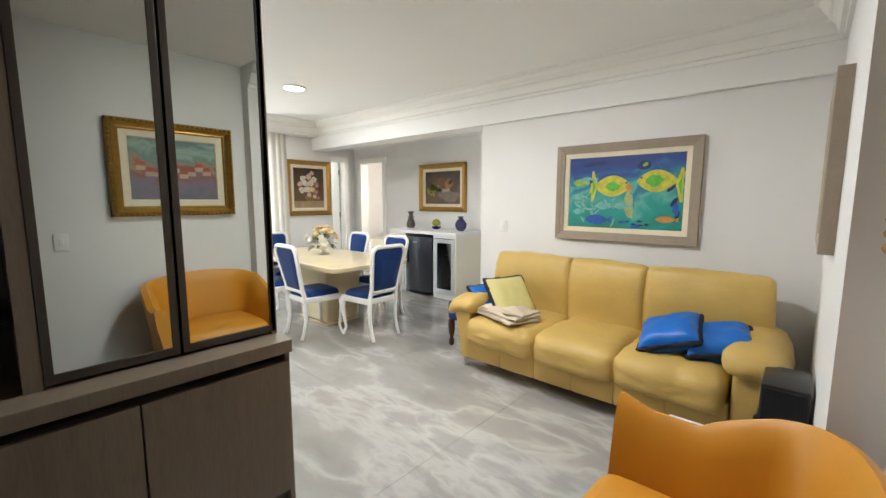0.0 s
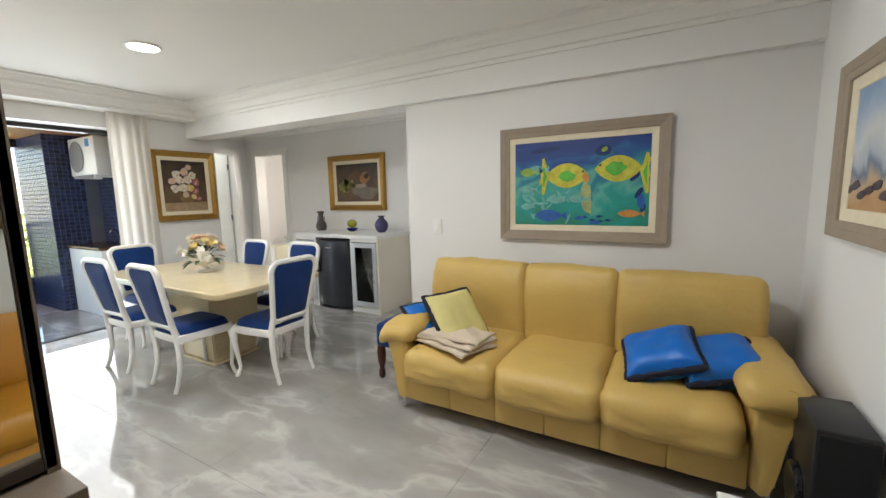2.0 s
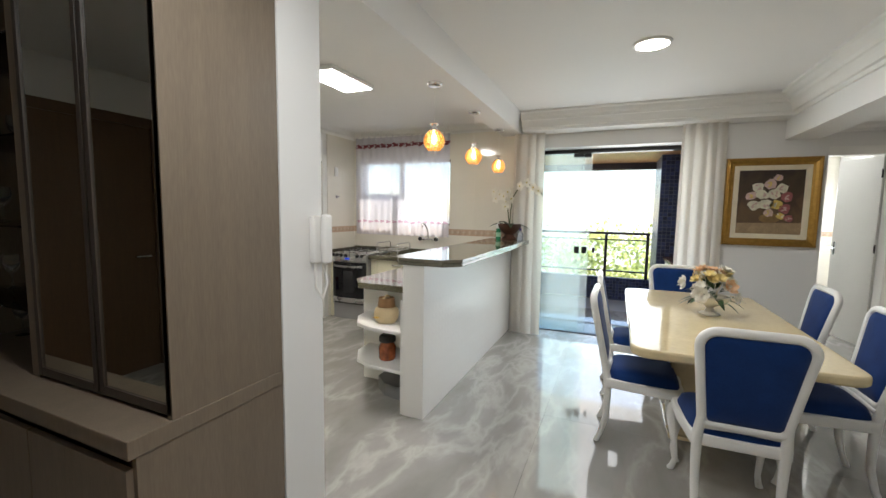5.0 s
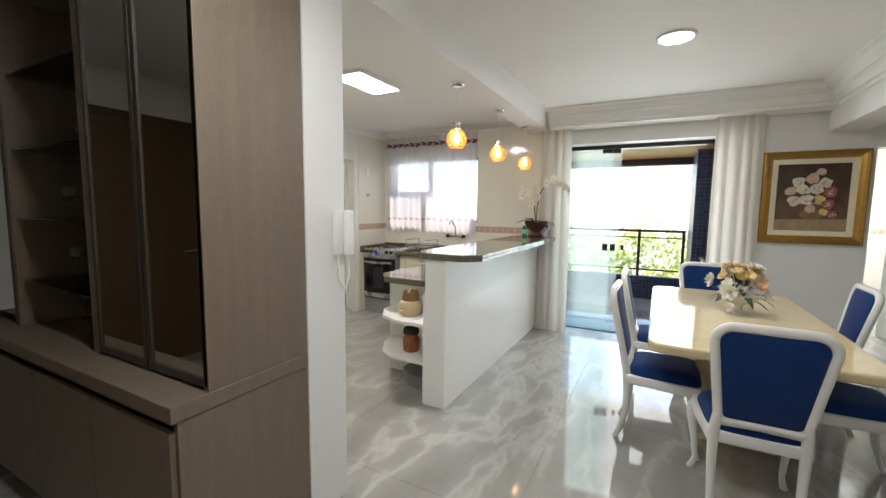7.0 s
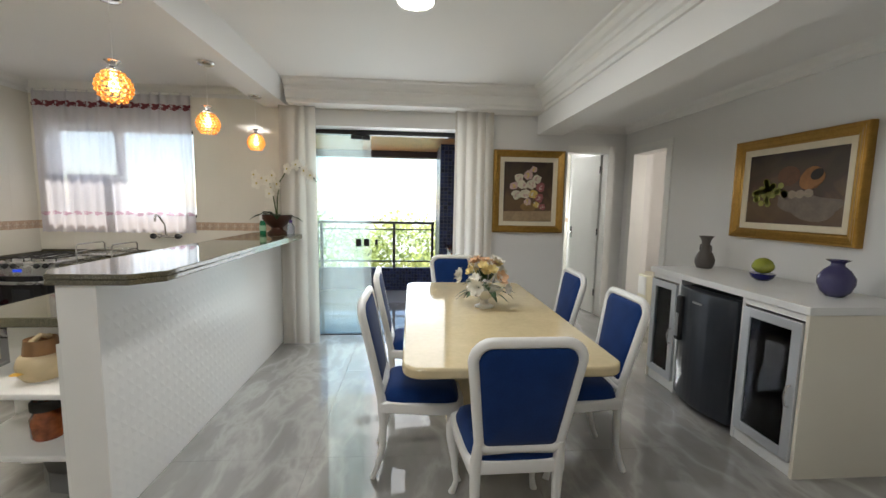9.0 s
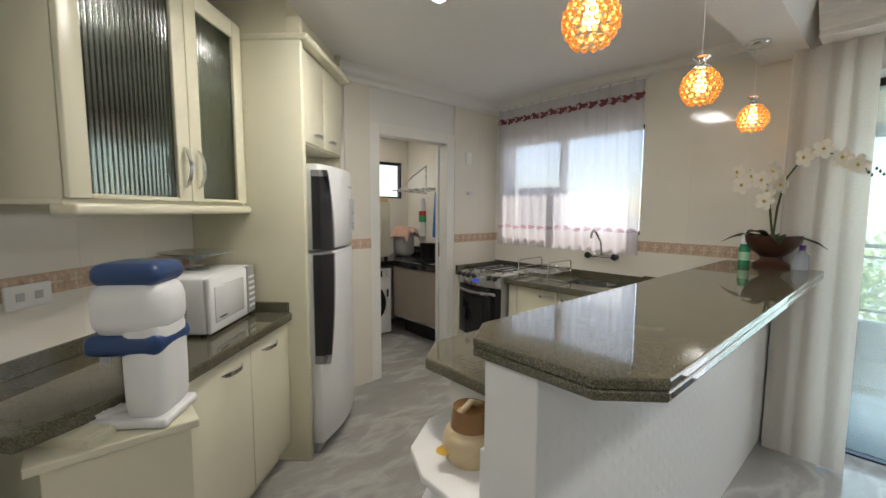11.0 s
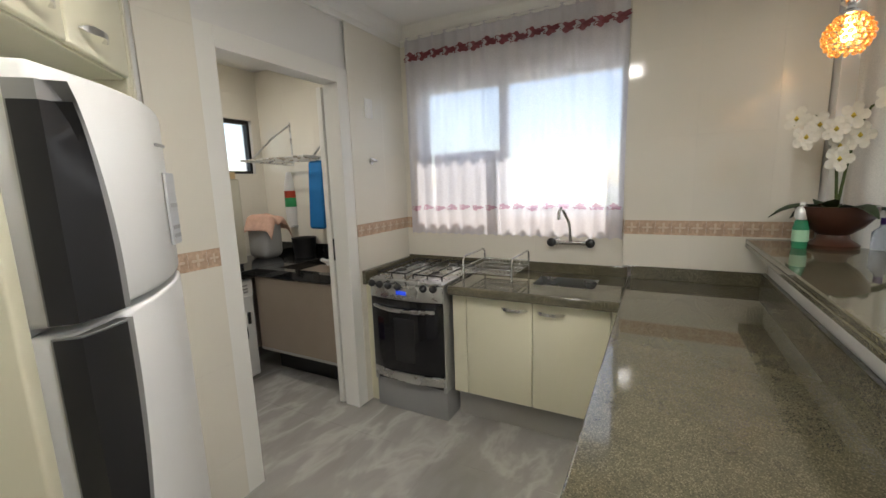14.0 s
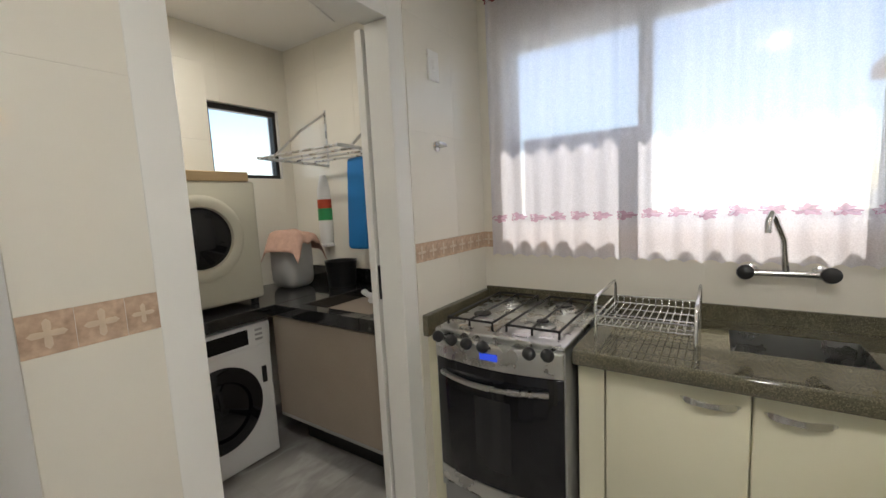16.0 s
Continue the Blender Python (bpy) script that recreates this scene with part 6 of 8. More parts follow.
structure("wall_kitchen_pier", turned(box(3.64, 1.12, 0, 3.66, 1.90, 2.50), DIAG), M_CREAM, "cream panel beside the fridge", "panel")


M_BANDMOTIF = mat("border_motif_glaze", (0.62, 0.50, 0.38), 0.25, var=0.15, scale=40)


def tiled(name, m, w, z0, z1, label, holes=(), size=(0.33, 0.45), skip_band=False, pick=True):
    """Glazed tiles on a wall: local x along the wall, y = 0 its surface, facing -y; a patterned band at TZ0-TZ1."""
    t = tagged(new(name), label, "tiled wall", kind="structure")
    t.matrix_basis = m
    part("grout", box(0, -0.0076, z0, w, 0.0, z1) if not holes else _holed(w, z0, z1, holes, -0.0076, 0.0), M_TILEGROUT, t)
    rows = []
    if skip_band:
        z = z0
        while z < z1 - 0.01:
            rows.append((z, min(z1, z + size[1]), False)); z += size[1]
    else:
        z = TZ0
        while z > z0 + 0.01:
            rows.append((max(z0, z - size[1]), z, False)); z -= size[1]
        rows.append((TZ0, TZ1, True))
        z = TZ1
        while z < z1 - 0.01:
            rows.append((z, min(z1, z + size[1]), False)); z += size[1]
    meshes = {}
    for a, b, band in rows:
        step = 0.08 if band else size[0]
        x = 0.0
        while x < w - 0.005:
            x1 = min(w, x + step)
            cells = [(x, x1, a, b)]
            for h in holes:
                out = []
                for (p, q, r, s) in cells:
                    if q <= h[0] or p >= h[1] or s <= h[2] or r >= h[3]:
                        out.append((p, q, r, s)); continue
                    if p < h[0]: out.append((p, h[0], r, s))
                    if q > h[1]: out.append((h[1], q, r, s))
                    pp, qq = max(p, h[0]), min(q, h[1])
                    if r < h[2]: out.append((pp, qq, r, h[2]))
                    if s > h[3]: out.append((pp, qq, h[3], s))
                cells = out
            for (p, q, r, s) in cells:
                if q - p < 0.006 or s - r < 0.006:
                    continue
                key = (round(q - p, 3), round(s - r, 3), band)
                if key not in meshes:
                    g = 0.0004
                    bm = box(g, -0.0085, g, q - p - g, -0.003, s - r - g, 0.0006, 1)
                    ob = part("border_tile" if band else "tile", bm, M_BAND if band else M_TILE, t)
                    if band:
                        mo = bmesh.new()
                        cx, cz, rr = (q - p) / 2, (s - r) / 2, min(q - p, s - r) * 0.36
                        ring = []
                        for w_ in range(24):
                            an = 2 * math.pi * w_ / 24
                            ra = rr * (0.62 + 0.38 * math.cos(4 * an))
                            ring.append(mo.verts.new((cx + ra * math.cos(an), -0.0095, cz + ra * math.sin(an))))
                        mo.faces.new(ring)
                        tmp = part("motif", mo, M_BANDMOTIF)
                        nb = bmesh.new()
                        nb.from_mesh(ob.data)
                        n0 = len(nb.faces)
                        nb.from_mesh(tmp.data)
                        nb.faces.ensure_lookup_table()
                        for f_ in nb.faces[n0:]:
                            f_.material_index = 1
                        nb.to_mesh(ob.data)
                        nb.free()
                        ob.data.materials.append(M_BANDMOTIF)
                        bpy.data.objects.remove(tmp)
                    meshes[key] = ob.data
                else:
                    ob = new("border_tile" if band else "tile", meshes[key])
                    ob.parent = t
                ob.location = (p, 0, r)
            x += step
    return t


def _holed(w, z0, z1, holes, y0, y1):
    xs = sorted({0.0, w, *[min(max(h[0], 0), w) for h in holes], *[min(max(h[1], 0), w) for h in holes]})
    bm = None
    for a, b in zip(xs, xs[1:]):
        spans = [(z0, z1)]
        for h in holes:
            if h[0] < (a + b) / 2 < h[1]:
                spans = [s for p, q in spans for s in ((p, min(q, h[2])), (max(p, h[3]), q)) if s[1] - s[0] > 1e-4]
        for p, q in spans:
            bm = box(a, y0, p, b, y1, q, bm=bm)
    return bm


def kitchen_window():
    s = tagged(new("window_kitchen"), "dark aluminium sliding kitchen window", "window", kind="structure")
    a, b, z0, z1 = -1.16, 0.20, 1.24, 2.10
    x = KX - 0.06
    for nm, c in (("frame_bar", (x - 0.04, a, z0, x + 0.03, b, z0 + 0.03)), ("frame_bar", (x - 0.04, a, z1 - 0.03, x + 0.03, b, z1)), ("frame_bar", (x - 0.04, a, z0, x + 0.03, a + 0.03, z1)), ("frame_bar", (x - 0.04, b - 0.03, z0, x + 0.03, b, z1)), ("meeting_stile", (x - 0.03, -0.57, z0 + 0.03, x + 0.035, -0.52, z1 - 0.03))):
        part(nm, box(*c, 0.002), M_BLACKMETAL, s)
    for p, q in ((a + 0.03, -0.57), (-0.52, b - 0.03)):
        g = part("pane", box(x - 0.004, p, z0 + 0.03, x + 0.002, q, z1 - 0.03), M_GLASS, s, "clear glass pane")
        g.visible_shadow = False
    part("latch", box(x + 0.03, -0.57, z1 - 0.075, x + 0.05, -0.53, z1 - 0.035, 0.004), M_BLACK, s)
    part("latch", box(x + 0.03, -0.57, z0 + 0.035, x + 0.05, -0.53, z0 + 0.075, 0.004), M_BLACK, s)
    # added panel outside the lower pane, standing in for the hazy distance
    part("outer_blind", box(x - 0.10, a + 0.03, 1.27, x - 0.085, -0.57, 1.66), mat("grey_outer_panel", (0.30, 0.32, 0.38), 0.6, var=0.06), s, "grey panel outside the window")


kitchen_window()
wall("wall_kitchen_column", KX + 0.0005, 0.215, KX + 0.05, 1.055, 0.935, 2.50, label="tiled column beside the kitchen window")
tiled("tiles_kitchen_column", pose(KX + 0.0595, 0.215, 0, 0, 0, 90), 0.84, 0.935, 2.40, "cream glazed kitchen tiles with a patterned border")
tiled("tiles_kitchen_west", pose(KX + 0.0095, -1.31, 0, 0, 0, 90), 1.52, 0.0, 2.40, "cream glazed kitchen tiles with a patterned border", holes=[(0.15, 1.51, 1.24, 2.10)])
tiled("tiles_kitchen_south", pose(-5.70, SY + 0.0095, 0, 0, 0, 180) @ Matrix.Translation((-0.60, 0, 0)), 0.60, 0.0, 2.40, "cream glazed kitchen tiles with a patterned border")
tiled("tiles_kitchen_south", pose(-4.18, SY + 0.0095, 0, 0, 0, 180) @ Matrix.Translation((-0.22, 0, 0)), 0.22, 0.0, 2.40, "cream glazed kitchen tiles with a patterned border")
tiled("tiles_kitchen_slanted", DIAG @ pose(2.88, 1.285 + 0.0095, 0, 0, 0, 180), 1.40, 0.85, 1.46, "cream glazed tiles behind the microwave")
tiled("tiles_kitchen_pier", DIAG @ pose(3.66 + 0.0095 + 0.0, 1.28, 0, 0, 0, 90) @ Matrix.Translation((0.0, 0, 0)), 0.62, 0.0, 2.40, "cream glazed tiles beside the fridge")


def kitchen_curtain():
    y0, y1, z0, z1, x = -1.22, 0.205, 1.095, 2.43, KX + 0.075
    c = thing("kitchen_curtain", "white sheer kitchen curtain with burgundy embroidered borders", "curtain", (x, (y0 + y1) / 2, z0))
    waves = 15

    def fold(u, v, off=0.0, a=0.012):
        ph = u * waves * 2 * math.pi + 1.8 * noise.noise(Vector((u * 4, v * 0.7, 1.0)))
        aa = a * (0.7 + 0.6 * noise.noise(Vector((u * 7, v, 5.0))))
        return Vector((x + aa * math.sin(ph) + off, y0 + (y1 - y0) * u + 0.35 * aa * math.cos(ph), z0 + (z1 - z0) * v))
    b = bmesh.new()
    n, m = waves * 16, 24
    g = {}
    for i in range(n + 1):
        for j in range(m + 1):
            p = fold(i / n, j / m)
            if j == 0:
                p.z += 0.012 * abs(math.sin(i / n * 24 * math.pi)) - 0.012
            g[i, j] = b.verts.new(p)
    for i in range(n):
        for j in range(m):
            b.faces.new((g[i, j], g[i + 1, j], g[i + 1, j + 1], g[i, j + 1]))
    wpart("cloth", b, M_SHEER, c, "", True)
    for z, ht, mt, nm in ((2.30, 0.045, M_EMBROID, "upper_motif"), (1.275, 0.036, M_PINKEMB, "lower_motif")):
        rn = random.Random(int(z * 100))
        for k in range(15):
            uc, b = (k + 0.5) / 15, bmesh.new()
            cv, ring, turn = (z + rn.uniform(-0.006, 0.006) - z0) / (z1 - z0), [], rn.uniform(0, 6.28)
            for w in range(40):
                a = 2 * math.pi * w / 40
                rr = ht * (0.78 + 0.16 * math.cos(3 * a + turn) + 0.14 * math.cos(8 * a)) * (1.2 if z > 2 else 1.0)
                ring.append(b.verts.new(fold(uc + rr * math.cos(a) / (y1 - y0) * 1.25, cv + rr * 0.62 * math.sin(a) / (z1 - z0), 0.003)))
            cen = b.verts.new(fold(uc, cv, 0.003))
            for w in range(40):
                b.faces.new((ring[w], ring[(w + 1) % 40], cen))
            wpart(nm, b, mt, c, "embroidered flower motif")
    wpart("rod", tube([(x, y0 - 0.03, z1 - 0.01), (x, y1 + 0.02, z1 - 0.01)], 0.009, 8), M_WHITE, c, "thin white rod", True)


kitchen_curtain()


def handle(parent, m, label="curved brushed metal handle", ln=0.15):
    b = bmesh.new()
    n = 10
    rows = []
    for k in range(n + 1):
        u = 2 * k / n - 1
        z = 0.030 * (1 - u * u) ** 0.8
        w = 0.014 - 0.006 * (1 - u * u)
        if abs(u) > 0.7:
            w = 0.010 * (1 - abs(u)) / 0.3 + 0.002
        rows.append([b.verts.new((u * ln / 2, -z - t, s * w)) for t, s in ((0, -1), (0, 1), (0.004, 1), (0.004, -1))])
    for p, q in zip(rows, rows[1:]):
        for k in range(4):
            b.faces.new((p[k], p[(k + 1) % 4], q[(k + 1) % 4], q[k]))
    b.faces.new(rows[0]); b.faces.new(rows[-1][::-1])
    return part("handle", turned(b, m), M_CHROME, parent, label, True)


def sink_unit():
    s = thing("sink_cabinet", "cream kitchen base cabinet with two doors under the sink", "cabinet", (-5.42, -0.22, 0))
    x = -5.17
    wpart("carcass", box(KX + 0.01, -0.67, 0.185, x - 0.02, 0.235, 0.69, 0.002), M_CREAM, s)
    wpart("filler", box(x - 0.02, -0.67, 0.185, x - 0.002, -0.585, 0.81, 0.002), M_CREAM, s)
    wpart("filler", box(x - 0.02, 0.205, 0.185, x - 0.002, 0.235, 0.81, 0.002), M_CREAM, s)
    for a, b, hy in ((-0.58, -0.192, -0.29), (-0.188, 0.20, -0.09)):
        d = wpart("door", box(x - 0.02, a, 0.185, x, b, 0.805, 0.005), M_CREAM, s, "", True)
        hm = Matrix.Translation(Vector((x, hy, 0.745)) - Vector((-5.42, -0.22, 0))) @ Matrix.Rotation(radians(90), 4, "Z")
        handle(d, hm)
    wpart("plinth", box(KX + 0.01, -0.67, 0, x - 0.07, 0.235, 0.185, 0.002), mat("grey_kickboard", (0.30, 0.29, 0.27), 0.4, var=0.05), s, "grey recessed kickboard")
    f = thing("filler_panel", "narrow cream panel between stove and doorway", "panel", (-5.30, -1.25, 0))
    wpart("panel", box(KX + 0.01, -1.295, 0.0, -5.15, -1.225, 0.81, 0.003), M_CREAM, f)


sink_unit()


def worktops():
    w = thing("kitchen_worktop", "olive granite kitchen worktop with a steel sink", "worktop", (-5.45, -0.3, 0.81))
    z0, z1 = 0.81, 0.855
    xf = -5.13
    # round the sink bowl, so that the opening goes through
    for c in ((KX + 0.012, -0.675, z0, xf, -0.24, z1), (KX + 0.012, 0.10, z0, xf, 0.24, z1), (KX + 0.012, -0.24, z0, -5.57, 0.10, z1), (-5.33, -0.24, z0, xf, 0.10, z1)):
        wpart("slab", box(*c), M_GRANITE, w)
    wpart("front_edge", box(xf, -0.675, z0 - 0.004, xf + 0.02, 0.245, z1 + 0.002, 0.008), M_GRANITE, w, "rounded granite front edge", True)
    wpart("back_strip", box(KX + 0.0105, -1.285, z1 - 0.002, KX + 0.03, -0.01 + 0.25, z1 + 0.06, 0.002), M_GRANITE, w, "granite upstand")
    wpart("side_strip", box(KX + 0.03, -1.30, z0, -5.12, -1.265, z1 + 0.045, 0.003), M_GRANITE, w, "granite upstand")
    b = bmesh.new()
    a = [(-5.57, -0.24), (-5.33, -0.24), (-5.33, 0.10), (-5.57, 0.10)]
    top = [b.verts.new((px, py, z1 - 0.004)) for px, py in a]
    bot = [b.verts.new((px * 0.85 - 5.45 * 0.15, py * 0.85 - 0.07 * 0.15, 0.71)) for px, py in a]
    for k in range(4):
        b.faces.new((top[k], bot[k], bot[(k + 1) % 4], top[(k + 1) % 4]))
    b.faces.new(bot)
    r = bmesh.ops.solidify(b, geom=b.faces[:], thickness=0.003)
    wpart("sink_bowl", b, M_STEEL, w, "stainless steel sink bowl")
    wpart("drain", lathe([(0.04, 0), (0.04, 0.004), (0.0, 0.002)], 20, at=(-5.45, -0.07, 0.712)), M_CHROME, w, "", True)
    p = thing("peninsula_worktop", "olive granite worktop with a chamfered end", "worktop", (-4.6, 0.55, 0.815))
    pts = [(KX + 0.012, 0.245), (-3.56, 0.245), (-3.40, 0.37), (-3.40, 0.889), (KX + 0.012, 0.889)]
    wpart("slab", prism(pts, 0.815, 0.862, 0.007, seg=3), M_GRANITE, p)
    wpart("back_strip", box(KX + 0.03, 0.866, 0.862, -3.42, 0.889, 0.935, 0.003), M_GRANITE, p, "granite upstand")
    wpart("corner_strip", box(KX + 0.0105, 0.26, 0.862, KX + 0.075, 0.866, 0.9345, 0.002), M_GRANITE, p, "granite upstand")
    q = thing("bar_top", "dark granite breakfast bar top with a chamfered corner", "bar top", (-4.4, 1.0, 1.065))
    pts = [(-5.69, 0.79), (-3.27, 0.79), (-3.15, 0.87), (-3.15, 1.19), (-3.25, 1.29), (-5.43, 1.29), (-5.43, 1.055), (-5.69, 1.055)]
    wpart("slab", prism(pts, 1.0885, 1.112, 0.005, seg=3), M_GRANITE, q)
    wpart("edge_strip", prism(pts, 1.065, 1.0880, 0.005, seg=3), M_GRANITE, q, "doubled granite edge")


worktops()


def peninsula():
    s = thing("peninsula_cabinet", "cream base cabinets under the peninsula worktop", "cabinet", (-4.5, 0.5, 0))
    wpart("carcass", box(-5.15, 0.29, 0.185, -3.64, 0.889, 0.81, 0.002), M_CREAM, s)
    wpart("plinth", box(-5.15, 0.34, 0, -3.64, 0.885, 0.185, 0.002), s.children[0].data.materials[0], s)
    for a, b in ((-5.14, -4.70), (-4.695, -4.25), (-4.245, -3.65)):
        d = wpart("door", box(a + 0.003, 0.27, 0.185, b - 0.003, 0.29, 0.80, 0.004), M_CREAM, s, "", True)
        m = Matrix.Translation(Vector(((a + b) / 2, 0.27, 0.74)) - Vector((-4.5, 0.5, 0)))
        handle(d, m)
    e = thing("end_shelf", "white open corner shelves at the peninsula end", "shelf", (-3.6, 0.6, 0))
    wpart("back_panel", box(-3.64, 0.27, 0.0, -3.622, 0.889, 0.81, 0.002), M_WHITE, e)
    wpart("side_panel", box(-3.622, 0.870, 0.0, -3.18, 0.890, 0.81, 0.002), M_WHITE, e)
    for z in (0.28, 0.56):
        pts = [(-3.622, 0.32), (-3.44, 0.34), (-3.27, 0.45), (-3.20, 0.60), (-3.19, 0.870), (-3.622, 0.870)]
        wpart("shelf", prism(pts, z, z + 0.028, 0.006, seg=2), M_WHITE, e, "", True)
    wpart("plinth", prism([(-3.622, 0.50), (-3.49, 0.50), (-3.39, 0.61), (-3.34, 0.870), (-3.622, 0.870)], 0.0, 0.10), mat("grey_plinth", (0.22, 0.22, 0.22), 0.4, var=0.05), e)
    pot = thing("ceramic_pot", "cream ceramic pot with a handled lid on the shelf", "pot", (-3.38, 0.64, 0.588))
    glz = mat("cream_ceramic", (0.58, 0.46, 0.28), 0.3, var=0.1, scale=20)
    part("body", lathe([(0.0, 0), (0.07, 0.0), (0.09, 0.03), (0.095, 0.07), (0.085, 0.105), (0.065, 0.12), (0.0, 0.118)], 26), glz, pot, "", True)
    part("lid", lathe([(0.068, 0.118), (0.06, 0.1855), (0.02, 0.15), (0.0, 0.152)], 24), mat("brown_glaze_lid", (0.26, 0.14, 0.06), 0.3, var=0.1), pot, "brown glazed lid", True)
    part("handle", tube([(0.05, 0.0, 0.185), (0.04, 0, 0.18), (0.0, 0, 0.20), (-0.04, 0, 0.18), (-0.05, 0.0, 0.185)], 0.011, 10), glz, pot, "", True)
    part("painted_flower", lathe([(0.0, -0.004), (0.03, 0.0), (0.0, 0.004)], 10, at=(0.089, -0.03, 0.05)), mat("yellow_motif", (0.6, 0.36, 0.05), 0.3, var=0.1), pot, "yellow painted flower", True)
    j = thing("fruit_jar", "glass jar of preserved fruit with a dark lid", "jar", (-3.36, 0.66, 0.308))
    part("jar", lathe([(0.0, 0), (0.055, 0.0), (0.065, 0.015), (0.066, 0.10), (0.05, 0.125), (0.05, 0.1855), (0.0, 0.1855)], 24), mat("jar_contents", (0.28, 0.07, 0.02), 0.08, var=0.7, scale=26, coat=0.6), j, "red and green fruit behind glass", True)
    part("lid", lathe([(0.054, 0.1855), (0.062, 0.14), (0.062, 0.175), (0.05, 0.185), (0.0, 0.187)], 24), mat("dark_cloth_lid", (0.04, 0.035, 0.03), 0.8, var=0.2), j, "dark cloth covered lid", True)


peninsula()


def relief_panel():
    """Raised leaf-and-star plaster relief on the living room side of the half wall."""
    h = tagged(new("trim_relief"), "white embossed plaster relief on the half wall", "wall relief", kind="structure")
    s = 0.115
    b0 = bmesh.new()
    for a in range(4):
        ang = math.pi / 4 + a * math.pi / 2
        c, t = Vector((math.cos(ang), 0, math.sin(ang))), Vector((-math.sin(ang), 0, math.cos(ang)))
        p0, p1, mid = c * 0.006, c * (s * 0.62), c * (s * 0.34)
        v = [b0.verts.new(q) for q in (p0, mid + t * 0.020, p1, mid - t * 0.020)]
        r = b0.verts.new(mid + Vector((0, 0.0007, 0)))
        for k in range(4):
            b0.faces.new((v[k], v[(k + 1) % 4], r))
    me = bpy.data.meshes.new("relief_leaf")
    bmesh.ops.recalc_face_normals(b0, faces=b0.faces)
    b0.to_mesh(me)
    me.materials.append(M_WHITE)
    nx, nz = int(2.30 / s), int(1.0 / s)
    made = 0
    rest = bmesh.new()
    for i in range(nx):
        for j in range(nz):
            at = (-3.19 - (i + 0.5) * s, 1.0515, 0.03 + (j + 0.5) * s)
            if made < 300:
                o = new("relief_star", me)
                o.parent, o.location = h, at
                made += 1
            else:
                g = b0.copy()
                bmesh.ops.translate(g, vec=at, verts=g.verts)
                merge(rest, g)
    if rest.verts:
        o = part("relief_rest", rest, M_WHITE, h)
        o["kind"] = "stuff"
    b0.free()


def stove():
    x0, x1, y0, y1 = -5.68, -5.10, -1.215, -0.69
    s = thing("gas_stove", "stainless gas stove with a black glass oven door", "stove", ((x0 + x1) / 2, (y0 + y1) / 2, 0))
    wpart("side_panel", box(x0, y0, 0.19, x1, y0 + 0.02, 0.85, 0.002), M_SILVER, s)
    wpart("side_panel", box(x0, y1 - 0.02, 0.19, x1, y1, 0.85, 0.002), M_SILVER, s)
    wpart("body", box(x0, y0 + 0.02, 0.20, x1 - 0.01, y1 - 0.02, 0.84), M_BLACK, s)
    wpart("cooktop", box(x0, y0, 0.84, x1 + 0.005, y1, 0.868, 0.006), M_STEEL, s, "stainless cooktop", True)
    n = 10
    def curved(z0, z1, out, name, m, par, a=y0 + 0.006, b=y1 - 0.006, back=0.0, lab=""):
        pts = [(x1 + out + 0.035 * (1 - (2 * k / n - 1) ** 2), a + (b - a) * k / n) for k in range(n + 1)]
        return wpart(name, prism(pts + [(x1 - 0.012 + back, b), (x1 - 0.012 + back, a)], z0, z1, 0.003), m, par, lab, True)
    curved(0.755, 0.842, 0.012, "control_panel", M_STEEL, s, lab="curved stainless control panel")
    door = curved(0.29, 0.75, 0.006, "oven_door", M_BLACKGLOSS, s, lab="black glass oven door")
    curved(0.36, 0.64, 0.0085, "oven_window", mat("smoked_oven_glass", (0.02, 0.02, 0.022), 0.05, var=0.05), door, y0 + 0.08, y1 - 0.08, 0.0)
    curved(0.225, 0.285, 0.004, "drawer", M_STEEL, s)
    hy = [y0 + 0.05 + (y1 - y0 - 0.10) * k / 8 for k in range(9)]
    pts = [(x1 + 0.03 + 0.05 * (1 - (2 * k / 8 - 1) ** 2), hy[k], 0.700) for k in range(9)]
    wpart("handle", tube(pts, 0.015, 8, squash=(0.7, 1.2)), M_STEEL, door, "broad steel bar handle", True)
    wpart("display", box(x1 + 0.044, -0.99, 0.79, x1 + 0.050, -0.92, 0.815), mat("blue_display", (0.01, 0.02, 0.2), 0.2, emit=(0.05, 0.12, 1.0, 0.25)), s, "blue lit display")
    for k in range(6):
        yy = (-1.18, -1.11, -1.04, -0.97, -0.80, -0.74)[k]
        kn = lathe([(0.022, 0), (0.021, 0.018), (0.014, 0.024), (0.0, 0.025)], 14)
        wpart("knob", turned(kn, pose(x1 + 0.018 + 0.035 * (1 - (2 * (yy - y0) / (y1 - y0) - 1) ** 2), yy, 0.838, 0, 55, 0)), M_BLACK, s, "black knob", True)
    for bx, by, br in ((-5.53, -1.09, 0.032), (-5.53, -0.83, 0.045), (-5.27, -1.09, 0.045), (-5.27, -0.83, 0.032)):
        bu = wpart("burner", lathe([(br + 0.02, 0), (br + 0.018, 0.008), (br, 0.012), (br, 0.02), (0.0, 0.022)], 22, at=(bx, by, 0.868)), M_STEEL, s, "", True)
        wpart("cap", lathe([(br - 0.008, 0.022), (br - 0.010, 0.028), (0.0, 0.03)], 22, at=(bx, by, 0.868)), M_BLACK, bu, "black burner cap", True)
    for yy in (-1.09, -0.83):
        g = None
        for xx in (-5.64, -5.16):
            g = tube([(xx, yy - 0.10, 0.895), (xx, yy + 0.10, 0.895)], 0.005, 6, g)
